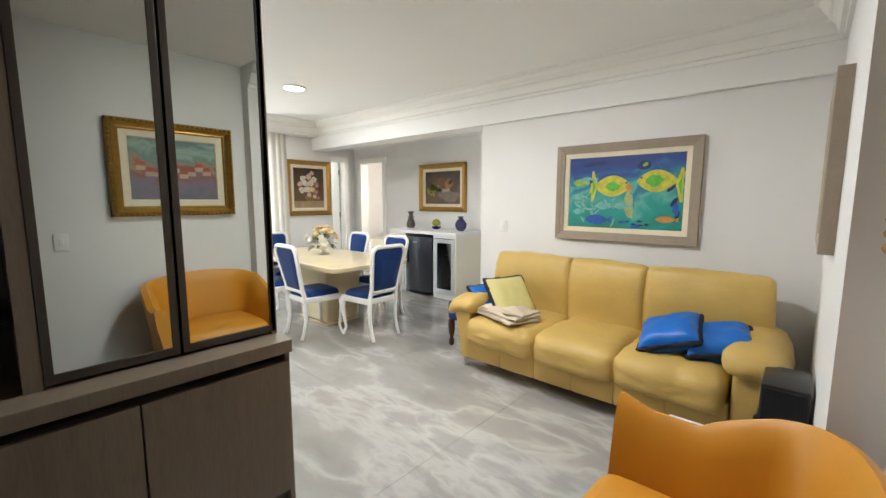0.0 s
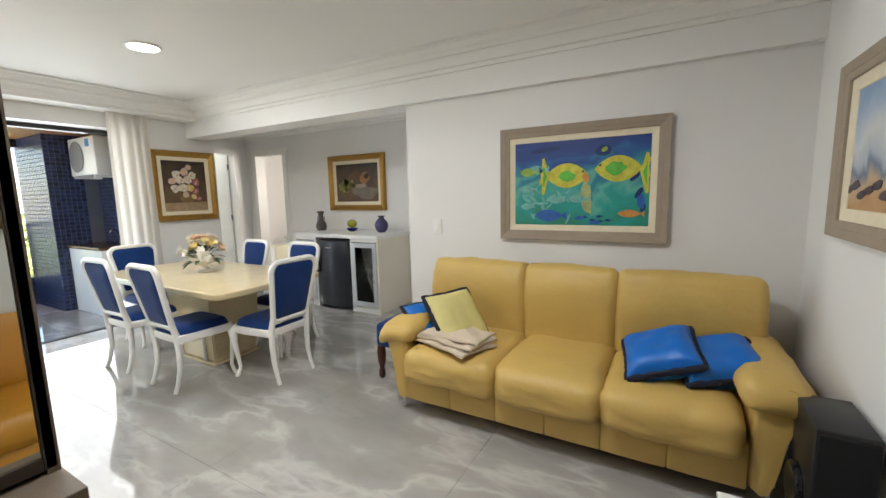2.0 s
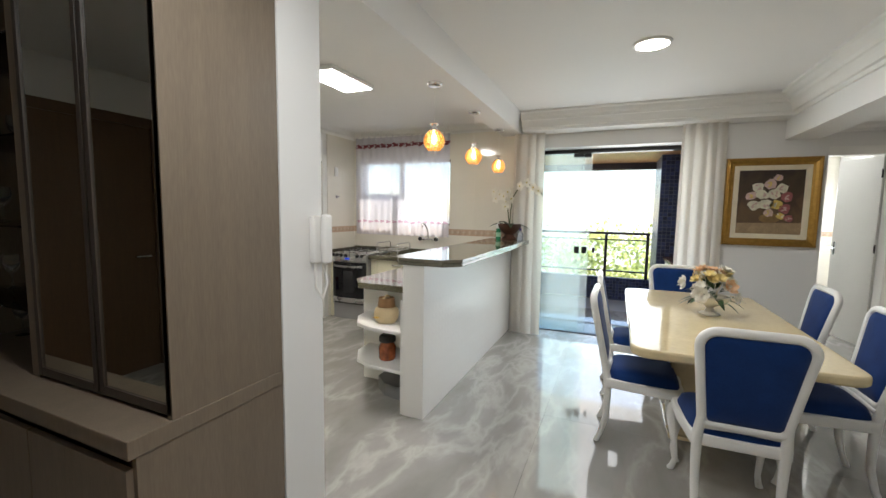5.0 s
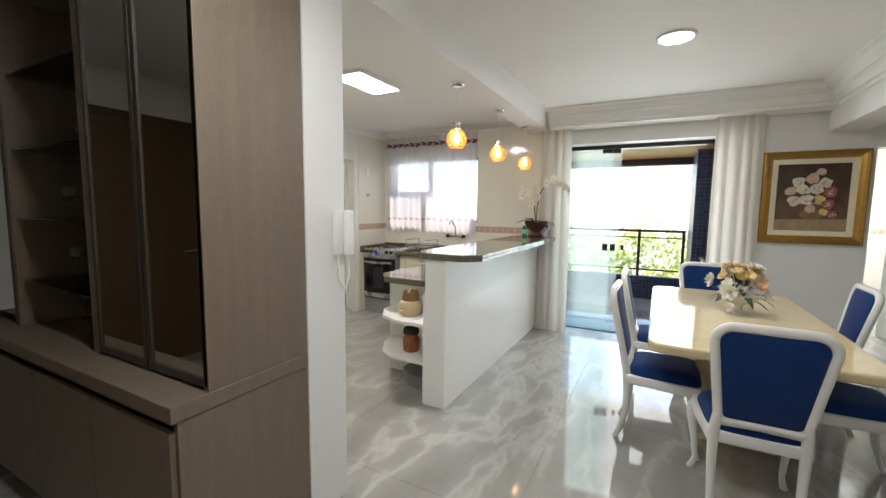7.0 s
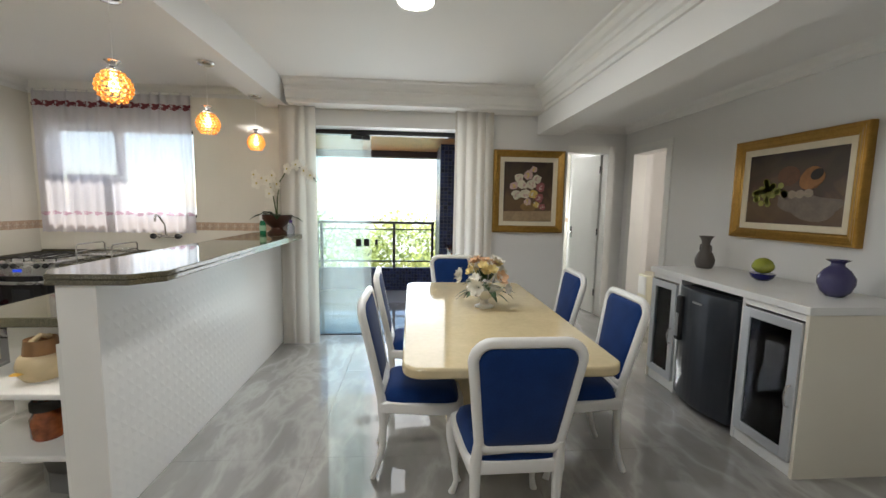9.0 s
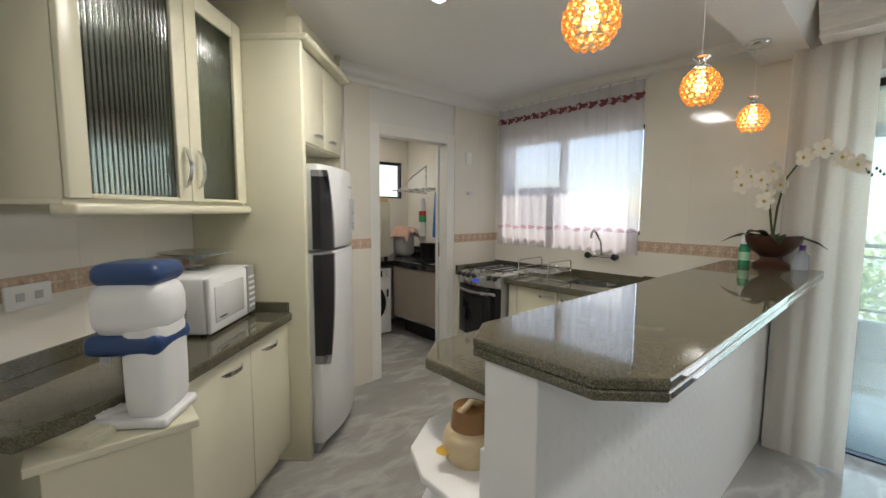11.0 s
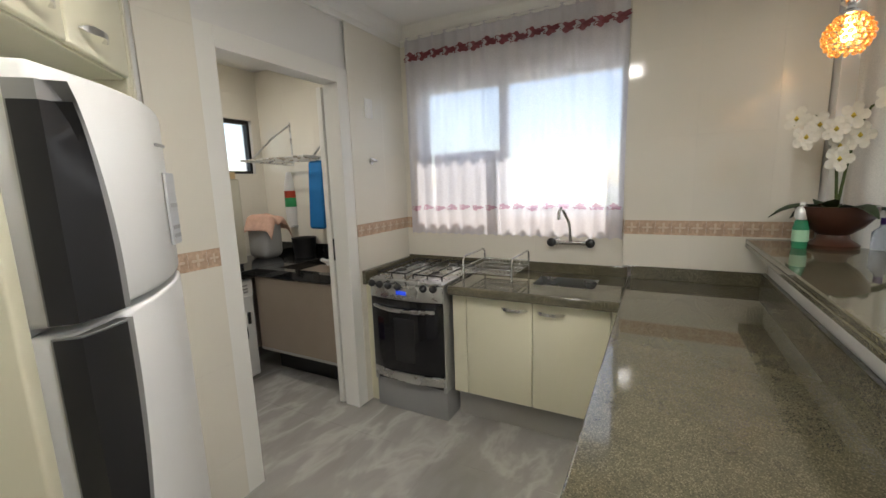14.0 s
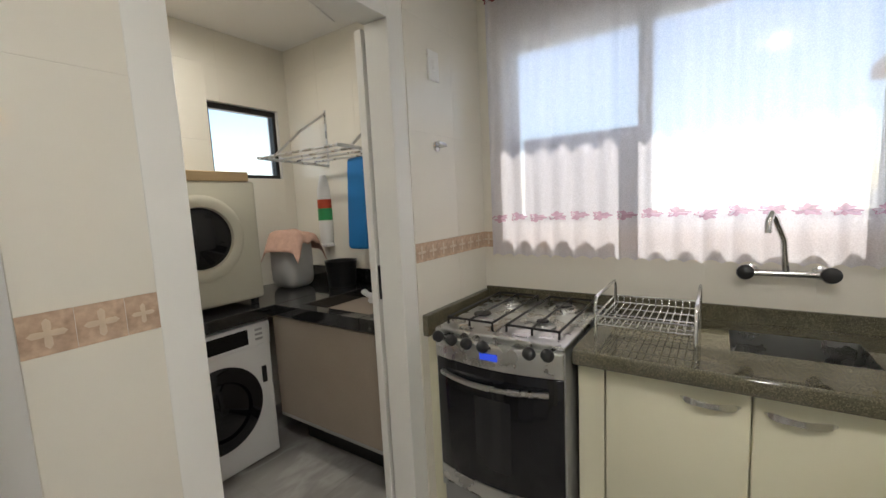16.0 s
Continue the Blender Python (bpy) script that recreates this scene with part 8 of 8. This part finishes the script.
def orchid():
    o = thing("potted_orchid", "white orchid in a dark brown footed pot", "potted plant", (-5.42, 1.06, 1.112))
    o.matrix_basis = pose(-5.42, 1.06, 1.112) @ Matrix.Diagonal((1.15, 1.15, 1.3, 1))
    pot = mat("dark_red_clay", (0.06, 0.022, 0.012), 0.35, var=0.1)
    part("pot", lathe([(0.0, 0), (0.075, 0.0), (0.078, 0.012), (0.05, 0.03), (0.045, 0.045), (0.08, 0.07), (0.115, 0.11), (0.118, 0.14), (0.105, 0.14), (0.10, 0.12), (0.0, 0.11)], 28), pot, o, "", True)
    for a, ln, e in ((0.3, 0.19, 0.5), (1.6, 0.20, 0.35), (2.7, 0.20, 0.45), (3.7, 0.17, 0.3), (4.9, 0.21, 0.45), (5.6, 0.16, 0.9)):
        b = bmesh.new()
        leaf(b, (0.02 * math.cos(a), 0.02 * math.sin(a), 0.12), (math.cos(a), math.sin(a), e), ln, 0.036, 0.5)
        bmesh.ops.solidify(b, geom=b.faces[:], thickness=0.003)
        part("leaf", b, M_LEAF, o, "", True)
    stem = [(0.0, 0.0, 0.12), (0.01, 0.01, 0.26), (0.0, 0.03, 0.38), (-0.03, 0.07, 0.45), (-0.04, 0.15, 0.49), (-0.03, 0.24, 0.47), (-0.02, 0.31, 0.40)]
    part("stem", tube(stem, [0.005, 0.005, 0.0045, 0.004, 0.003, 0.0025, 0.002], 7), mat("green_stem", (0.07, 0.10, 0.03), 0.5), o, "", True)
    part("stem", tube([(0.0, 0.0, 0.12), (0.02, -0.02, 0.28), (0.03, -0.04, 0.38), (0.04, -0.10, 0.43), (0.05, -0.16, 0.40)], [0.005, 0.005, 0.004, 0.003, 0.002], 7), mat("green_stem", (0.07, 0.10, 0.03), 0.5), o, "", True)
    yel = mat("orchid_lip", (0.55, 0.42, 0.05), 0.5, var=0.1)
    r = random.Random(4)
    for at in ((0.05, -0.02, 0.33), (0.05, 0.03, 0.36), (0.07, -0.05, 0.38), (0.06, -0.09, 0.40), (0.07, 0.0, 0.42), (0.07, -0.13, 0.36), (0.02, 0.10, 0.47), (0.0, 0.16, 0.50), (0.0, 0.23, 0.46), (0.01, 0.28, 0.43), (0.05, -0.15, 0.42), (0.07, -0.03, 0.29)):
        d = Vector((1.0 + r.uniform(-0.4, 0.4), r.uniform(-0.7, 0.4), r.uniform(-0.3, 0.2)))
        b = bmesh.new()
        petal_flower(b, at, 0.042, d, 5, 0.12)
        fl = part("bloom", b, M_PETALW, o, "white orchid bloom")
        part("lip", lathe([(0.0, -0.008), (0.008, 0), (0.0, 0.010)], 8, at=Vector(at) + d.normalized() * 0.012), yel, fl, "yellow lip", True)
    for k in range(6):
        part("bud", lathe([(0.0, -0.008), (0.006, 0), (0.0, 0.010)], 8, at=(-0.02 + 0.01 * k % 2, 0.30 + 0.012 * k, 0.41 - 0.012 * (k % 3))), M_LEAF, o, "", True)
    d = thing("detergent_bottle", "green dish soap bottle with a white cap", "bottle", (-5.38, 0.94, 1.112))
    part("body", lathe([(0.0, 0), (0.026, 0), (0.029, 0.02), (0.029, 0.09), (0.022, 0.12), (0.014, 0.13), (0.0, 0.13)], 20), mat("green_soap", (0.05, 0.36, 0.18), 0.15, trans=0.4, var=0.05), d, "", True)
    part("cap", lathe([(0.020, 0.125), (0.028, 0.14), (0.026, 0.165), (0.012, 0.19), (0.012, 0.20), (0.0, 0.20)], 18), M_APPLIANCE, d, "white flip cap", True)
    part("label", lathe([(0.0295, 0.03), (0.0295, 0.08)], 20), mat("pale_green_label", (0.35, 0.6, 0.4), 0.4), d, "pale label", True)
    s = thing("soap_bottle", "clear sanitiser bottle with a violet cap", "bottle", (-5.37, 1.20, 1.112))
    part("body", lathe([(0.0, 0), (0.034, 0), (0.036, 0.015), (0.036, 0.075), (0.015, 0.10), (0.013, 0.11), (0.0, 0.11)], 20), mat("clear_gel", (0.75, 0.80, 0.90), 0.06, trans=0.8, var=0.02), s, "", True)
    part("cap", lathe([(0.014, 0.108), (0.015, 0.135), (0.0, 0.136)], 16), mat("violet_cap", (0.06, 0.02, 0.16), 0.35), s, "violet cap", True)


orchid()


def wall_hook():
    h = thing("towel_hook", "chrome wall hook on the kitchen tiles", "hook", (-5.28, SY + 0.019, 1.60))
    part("rose", turned(lathe([(0.022, 0), (0.022, 0.008), (0.012, 0.014), (0.0, 0.014)], 18), pose(0, 0, 0, -90)), M_CHROME, h, "", True)
    part("peg", tube([(0, 0.01, 0), (0, 0.05, 0), (0.02, 0.06, 0.0), (0.07, 0.06, 0.005)], 0.007, 8), M_CHROME, h, "", True)


wall_hook()
switch("white plastic switch plate on the kitchen tiles", pose(-5.28, SY + 0.0185, 1.93, 0, 0, 180))

# ---- laundry ----
def laundry():
    tiled("tiles_laundry_south", pose(-3.56, -2.85 + 0.0095, 0, 0, 0, 180), 2.15, 0.0, 2.46, "white glazed laundry tiles", holes=[(1.57, 2.05, 1.58, 2.04)], skip_band=True)
    tiled("tiles_laundry_west", pose(KX + 0.0095, -2.84, 0, 0, 0, 90), 1.42, 0.0, 2.46, "white glazed laundry tiles", skip_band=True)
    w = tagged(new("window_laundry"), "small dark framed laundry window", "window", kind="structure")
    for c in ((-5.61, -2.92, 1.58, -5.13, -2.87, 1.605), (-5.61, -2.92, 2.005, -5.13, -2.87, 2.04), (-5.61, -2.92, 1.605, -5.585, -2.87, 2.005), (-5.155, -2.92, 1.605, -5.13, -2.87, 2.005)):
        part("frame_bar", box(*c, 0.002), M_BLACKMETAL, w)
    g = part("pane", box(-5.585, -2.90, 1.605, -5.155, -2.895, 2.005), M_GLASS, w, "frosted glass pane")
    g.visible_shadow = False
    # sink counter along the west wall, returning over the washer
    c = thing("laundry_cabinet", "taupe laundry cabinet under a black granite counter", "cabinet", (-5.4, -2.0, 0))
    tp = mat("taupe_laundry_laminate", (0.30, 0.25, 0.20), 0.45, var=0.05, grain=0.05)
    wpart("body", box(KX + 0.02, -2.31, 0.235, -5.10, -1.44, 0.80, 0.002), tp, c)
    wpart("door", box(-5.10, -2.30, 0.235, -5.082, -1.45, 0.79, 0.003), tp, c)
    wpart("kick_rail", box(KX + 0.02, -2.31, 0.21, -5.09, -1.44, 0.235, 0.001), M_SILVER, c)
    wpart("plinth", box(KX + 0.02, -2.31, 0.0, -5.25, -1.44, 0.21), M_BLACK, c)
    k = thing("laundry_counter", "black granite laundry counter with a deep sink", "worktop", (-5.3, -2.3, 0.80))
    wpart("slab", box(KX + 0.02, -2.25, 0.80, -5.07, -2.10, 0.86, 0.004), M_BLACKGRANITE, k)
    wpart("slab", box(KX + 0.02, -1.62, 0.80, -5.07, -1.43, 0.86, 0.004), M_BLACKGRANITE, k)
    wpart("slab", box(KX + 0.02, -2.10, 0.80, -5.58, -1.62, 0.86), M_BLACKGRANITE, k)
    wpart("slab", box(-5.14, -2.10, 0.80, -5.07, -1.62, 0.86), M_BLACKGRANITE, k)
    wpart("slab", box(KX + 0.02, -2.838, 0.80, -4.30, -2.25, 0.86, 0.004), M_BLACKGRANITE, k)
    wpart("sink_bowl", box(-5.58, -2.10, 0.60, -5.14, -1.62, 0.63), M_BLACKGRANITE, k)
    wpart("back_strip", box(KX + 0.0105, -2.838, 0.86, KX + 0.035, -1.43, 0.96, 0.002), M_BLACKGRANITE, k)
    wpart("tap", tube([(-5.68, -1.80, 1.06), (-5.60, -1.80, 1.08), (-5.52, -1.81, 1.10), (-5.46, -1.82, 1.08), (-5.45, -1.82, 1.05)], 0.011, 8), M_CHROME, k, "chrome laundry tap", True)
    wpart("hose", tube([(-5.20, -1.66, 0.91), (-5.28, -1.72, 0.905), (-5.36, -1.83, 0.885), (-5.44, -1.95, 0.875), (-5.5, -2.0, 0.86)], 0.016, 8), M_APPLIANCE, k, "white drain hose", True)
    # washer
    w = thing("washing_machine", "white front-loading washing machine under the counter", "washing machine", (-4.76, -2.53, 0))
    part("body", box(-0.30, -0.30, 0.02, 0.30, 0.22, 0.78, 0.012), M_APPLIANCE, w, "", True)
    part("control_panel", box(-0.295, 0.218, 0.655, 0.295, 0.232, 0.775, 0.004), M_APPLIANCE, w, "", True)
    part("display", box(-0.17, 0.231, 0.675, 0.05, 0.236, 0.755, 0.003), M_BLACKGLOSS, w, "black display")
    part("dial", turned(lathe([(0.032, 0), (0.03, 0.02), (0.0, 0.022)], 22), pose(0.14, 0.232, 0.715, -90)), M_BLACK, w, "dark programme dial", True)
    for z in (0.69, 0.715, 0.74):
        part("button", box(-0.25, 0.231, z - 0.006, -0.21, 0.236, z + 0.006, 0.002), M_SILVER, w)
    dr = part("door_ring", turned(lathe([(0.215, 0), (0.22, 0.012), (0.20, 0.026), (0.15, 0.03), (0.15, 0.01)], 40), pose(0.0, 0.22, 0.38, -90)), M_BLACKGLOSS, w, "black door ring", True)
    part("door_glass", turned(lathe([(0.155, 0.012), (0.11, 0.04), (0.0, 0.055)], 36), pose(0.0, 0.22, 0.38, -90)), M_BLACKGLOSS, dr, "dark door bowl", True)
    part("catch", box(-0.26, 0.218, 0.44, -0.235, 0.228, 0.53, 0.003), M_BLACK, w)
    d = thing("tumble_dryer", "cream wall dryer with a round door above the counter", "dryer", (-4.80, -2.56, 0.862))
    off = mat("ivory_appliance", (0.62, 0.59, 0.48), 0.35, var=0.03)
    part("body", box(-0.29, -0.28, 0.03, 0.29, 0.20, 0.66, 0.015), off, d, "", True)
    part("wooden_board", box(-0.26, -0.10, 0.66, 0.29, 0.20, 0.71, 0.004), mat("pale_pine", (0.55, 0.40, 0.22), 0.5, var=0.08, stretch=(1, 12, 12)), d, "pale wooden board")
    rg = part("door_ring", turned(lathe([(0.21, 0), (0.212, 0.02), (0.19, 0.035), (0.155, 0.03), (0.15, 0.008)], 40), pose(0.02, 0.20, 0.38, -90)), off, d, "ivory door ring", True)
    part("door_glass", turned(lathe([(0.155, 0.008), (0.10, 0.03), (0.0, 0.04)], 36), pose(0.02, 0.20, 0.38, -90)), M_BLACKGLOSS, rg, "dark glass porthole", True)
    for x in (-0.25, 0.25):
        for y in (-0.24, 0.16):
            part("foot", lathe([(0.02, 0), (0.02, 0.032)], 10, at=(x, y, 0)), M_BLACK, d, "", True)
    # small things round the sink
    t = thing("water_filter", "grey appliance draped with a cloth on the counter", "appliance", (-5.45, -2.60, 0.86))
    part("body", turned(soft_box(0.20, 0.22, 0.32, 0.05, 3, 0.01), pose(0, 0, 0.165)), mat("light_grey_plastic", (0.45, 0.45, 0.44), 0.4, var=0.03), t, "", True)
    cl = part("cloth", pillow(0.34, 0.30, 0.02, 18, 0.3, 0.02, 9), mat("peach_towel", (0.56, 0.36, 0.28), 0.9, var=0.15, scale=30, bump=0.4, bump_scale=200), None, "", True)
    for v in cl.data.vertices:
        r = max(abs(v.co.x) - 0.10, 0) + max(abs(v.co.y) - 0.11, 0)
        v.co.z -= 1.6 * r + 0.01 * math.sin(v.co.x * 60)
        v.co.x *= 0.80
    cl.matrix_basis = pose(-5.44, -2.56, 1.205, 0, 0, 12)
    tagged(cl, "crumpled peach and white towel over the appliance", "towel")
    bo = thing("bleach_bottle", "white spray bottle with a green and red label", "bottle", (-5.675, -2.50, 1.12))
    part("body", lathe([(0.0, 0), (0.04, 0), (0.045, 0.02), (0.05, 0.12), (0.045, 0.36), (0.03, 0.42), (0.02, 0.46), (0.0, 0.46)], 20), M_APPLIANCE, bo, "", True)
    part("label", lathe([(0.051, 0.16), (0.050, 0.24)], 20), mat("green_label", (0.03, 0.30, 0.10), 0.4), bo, "green label band", True)
    part("label", lathe([(0.0495, 0.24), (0.0485, 0.30)], 20), mat("red_label", (0.45, 0.05, 0.02), 0.4), bo, "red label band", True)
    part("bracket", box(-0.02, -0.05, -0.02, 0.05, 0.05, 0.0, 0.004), M_APPLIANCE, bo)
    pb = thing("black_bin", "black plastic tub on the laundry counter", "tub", (-5.58, -2.28, 0.86))
    part("tub", lathe([(0.0, 0), (0.085, 0), (0.10, 0.16), (0.105, 0.165), (0.095, 0.16), (0.08, 0.01), (0.0, 0.01)], 24), M_BLACK, pb, "", True)
    ra = thing("clothes_airer", "folding chrome wall clothes airer", "clothes airer", (KX + 0.0095, -2.12, 1.64))
    for y in (-0.33, 0.33):
        part("wall_bar", tube([(0.008, y, 0.0), (0.008, y, 0.36)], 0.008, 8), M_STEEL, ra, "", True)
        part("arm", tube([(0.008, y, 0.0), (0.50, y, 0.02), (0.52, y * 0.98, 0.02)], 0.009, 8), M_STEEL, ra, "", True)
        part("strut", tube([(0.008, y, 0.34), (0.22, y, 0.20), (0.42, y, 0.03)], 0.008, 8), M_STEEL, ra, "", True)
    for x in (0.12, 0.25, 0.38, 0.51):
        part("rail", tube([(x, -0.33, 0.02), (x, 0.33, 0.02)], 0.007, 8), M_STEEL, ra, "", True)
    br = thing("blue_squeegee", "blue ironing board cover hanging from the wall", "ironing board", (-5.60, -2.10, 1.08))
    part("board", turned(soft_box(0.05, 0.16, 0.55, 0.02, 3, 0.004), pose(0.0, 0, 0.30, 0, -4, 0)), mat("bright_blue_cloth", (0.01, 0.16, 0.42), 0.7, var=0.1), br, "", True)
    part("hook", tube([(-0.02, 0, 0.55), (-0.05, 0, 0.60), (-0.095, 0, 0.60)], 0.006, 6), M_BLACK, br, "", True)
    bk = thing("laundry_basket", "purple plastic basket with coloured cloths on the floor", "basket", (-4.49, -2.14, 0))
    part("basket", lathe([(0.0, 0), (0.10, 0), (0.135, 0.30), (0.14, 0.31), (0.128, 0.30), (0.095, 0.01), (0.0, 0.01)], 24), mat("purple_plastic", (0.14, 0.06, 0.26), 0.4, var=0.05), bk, "", True)
    part("cloth", turned(soft_box(0.18, 0.18, 0.16, 0.05, 4, 0.02, 0.03, 3), pose(0, 0, 0.30)), mat("red_cloth", (0.36, 0.05, 0.07), 0.9, var=0.25, scale=14), bk, "red cloth", True)
    lb = thing("sliding_door_leaf", "white laundry sliding door edge with a dark pull", "door", (-5.0, SY - 0.13, 0))
    part("leaf", box(-0.005, -0.02, 0.01, -0.55, 0.015, 2.03, 0.002), M_TRIM, lb)
    part("pull", box(-0.01, 0.016, 0.98, -0.03, 0.026, 1.12, 0.003), M_BLACK, lb, "dark recessed pull")
    cl = thing("ceiling_light", "round laundry ceiling light, lit", "ceiling light", (-4.7, -2.3, 2.46))
    part("diffuser", lathe([(0.0, -0.05), (0.08, -0.045), (0.12, -0.02), (0.125, 0.0), (0.0, 0.0)], 28), mat("lit_laundry_diffuser", (0.9, 0.9, 0.88), 0.5, emit=(1.0, 0.97, 0.92, 1.5)), cl, "", True)
    ac = part("ceiling_airer_cord", tube([(-4.2, -1.6, 2.455), (-4.6, -1.9, 2.43), (-5.1, -2.0, 2.44), (-5.6, -2.2, 2.456)], 0.006, 6), M_APPLIANCE, None, "", True)
    tagged(ac, "white cord along the laundry ceiling", "cord")


laundry()


# ---- rooms beyond the doorways ----
def bedroom():
    b = thing("bed", "white made bed with a pale bedspread seen through the doorway", "bed", (-6.0, 6.6, 0))
    part("base", box(-0.9, -0.75, 0.0, 0.9, 0.75, 0.30, 0.01), M_WHITE, b)
    part("mattress", turned(soft_box(1.82, 1.52, 0.26, 0.06, 4, 0.01), pose(0, 0, 0.43)), mat("white_bedspread", (0.78, 0.77, 0.76), 0.85, var=0.04, bump=0.3, bump_scale=30), b, "", True)
    for y in (-0.35, 0.35):
        part("pillow", turned(pillow(0.45, 0.6, 0.16, 16), pose(-0.62, y, 0.64)), b.children[1].data.materials[0], b, "", True)
    t = thing("bedside_table", "pale bedroom dresser under the window", "dresser", (-6.55, 5.55, 0))
    part("body", box(-0.2, -0.2, 0, 0.2, 0.2, 0.55, 0.005), M_CREAM, t)
    part("drawer", box(-0.19, -0.212, 0.30, 0.19, -0.2, 0.53, 0.003), M_WHITE, t)


bedroom()
# unseen fill lamp by the windowless east wall, added to brighten the doorway
area_lamp("daylight_bedroom", look((-4.45, 6.3, 1.5), (-7.0, 6.0, 1.0)), 1.2, 1.2, 13, (1.0, 0.92, 0.84))


def bathroom():
    w = tagged(new("window_bathroom"), "small bright bathroom louvre window", "window", kind="structure")
    # the louvres emit a faint glow for daylight; the wall behind is closed
    for k in range(4):
        part("louvre", box(-9.098, 4.35, 1.60 + 0.13 * k, -9.085, 4.85, 1.715 + 0.13 * k), mat("glowing_frosted_louvre", (0.9, 0.92, 0.95), 0.4, emit=(0.9, 0.96, 1.0, 0.5)), w, "frosted louvre with a glow in place of daylight")
    tiled("tiles_bathroom", pose(-9.09, 3.56, 0, 0, 0, 90), 1.78, 0.0, 2.5, "cream glazed bathroom tiles with a border", holes=[(0.79, 1.29, 1.58, 2.13)])
    s = thing("shower_screen", "dark framed glass shower screen in the bathroom", "shower screen", (-8.0, 4.05, 0))
    part("pane", box(-0.6, -0.005, 0.02, 0.6, 0.003, 1.9), M_GLASSGREEN, s, "clear glass")
    for x in (-0.6, 0.6):
        part("post", box(x - 0.015, -0.015, 0, x + 0.015, 0.015, 1.9, 0.002), M_BLACKMETAL, s)


bathroom()
area_lamp("daylight_bathroom", look((-9.0, 4.6, 1.85), (-7.0, 4.5, 0.8)), 0.5, 0.5, 40, (0.95, 0.98, 1.0))
relief_panel()
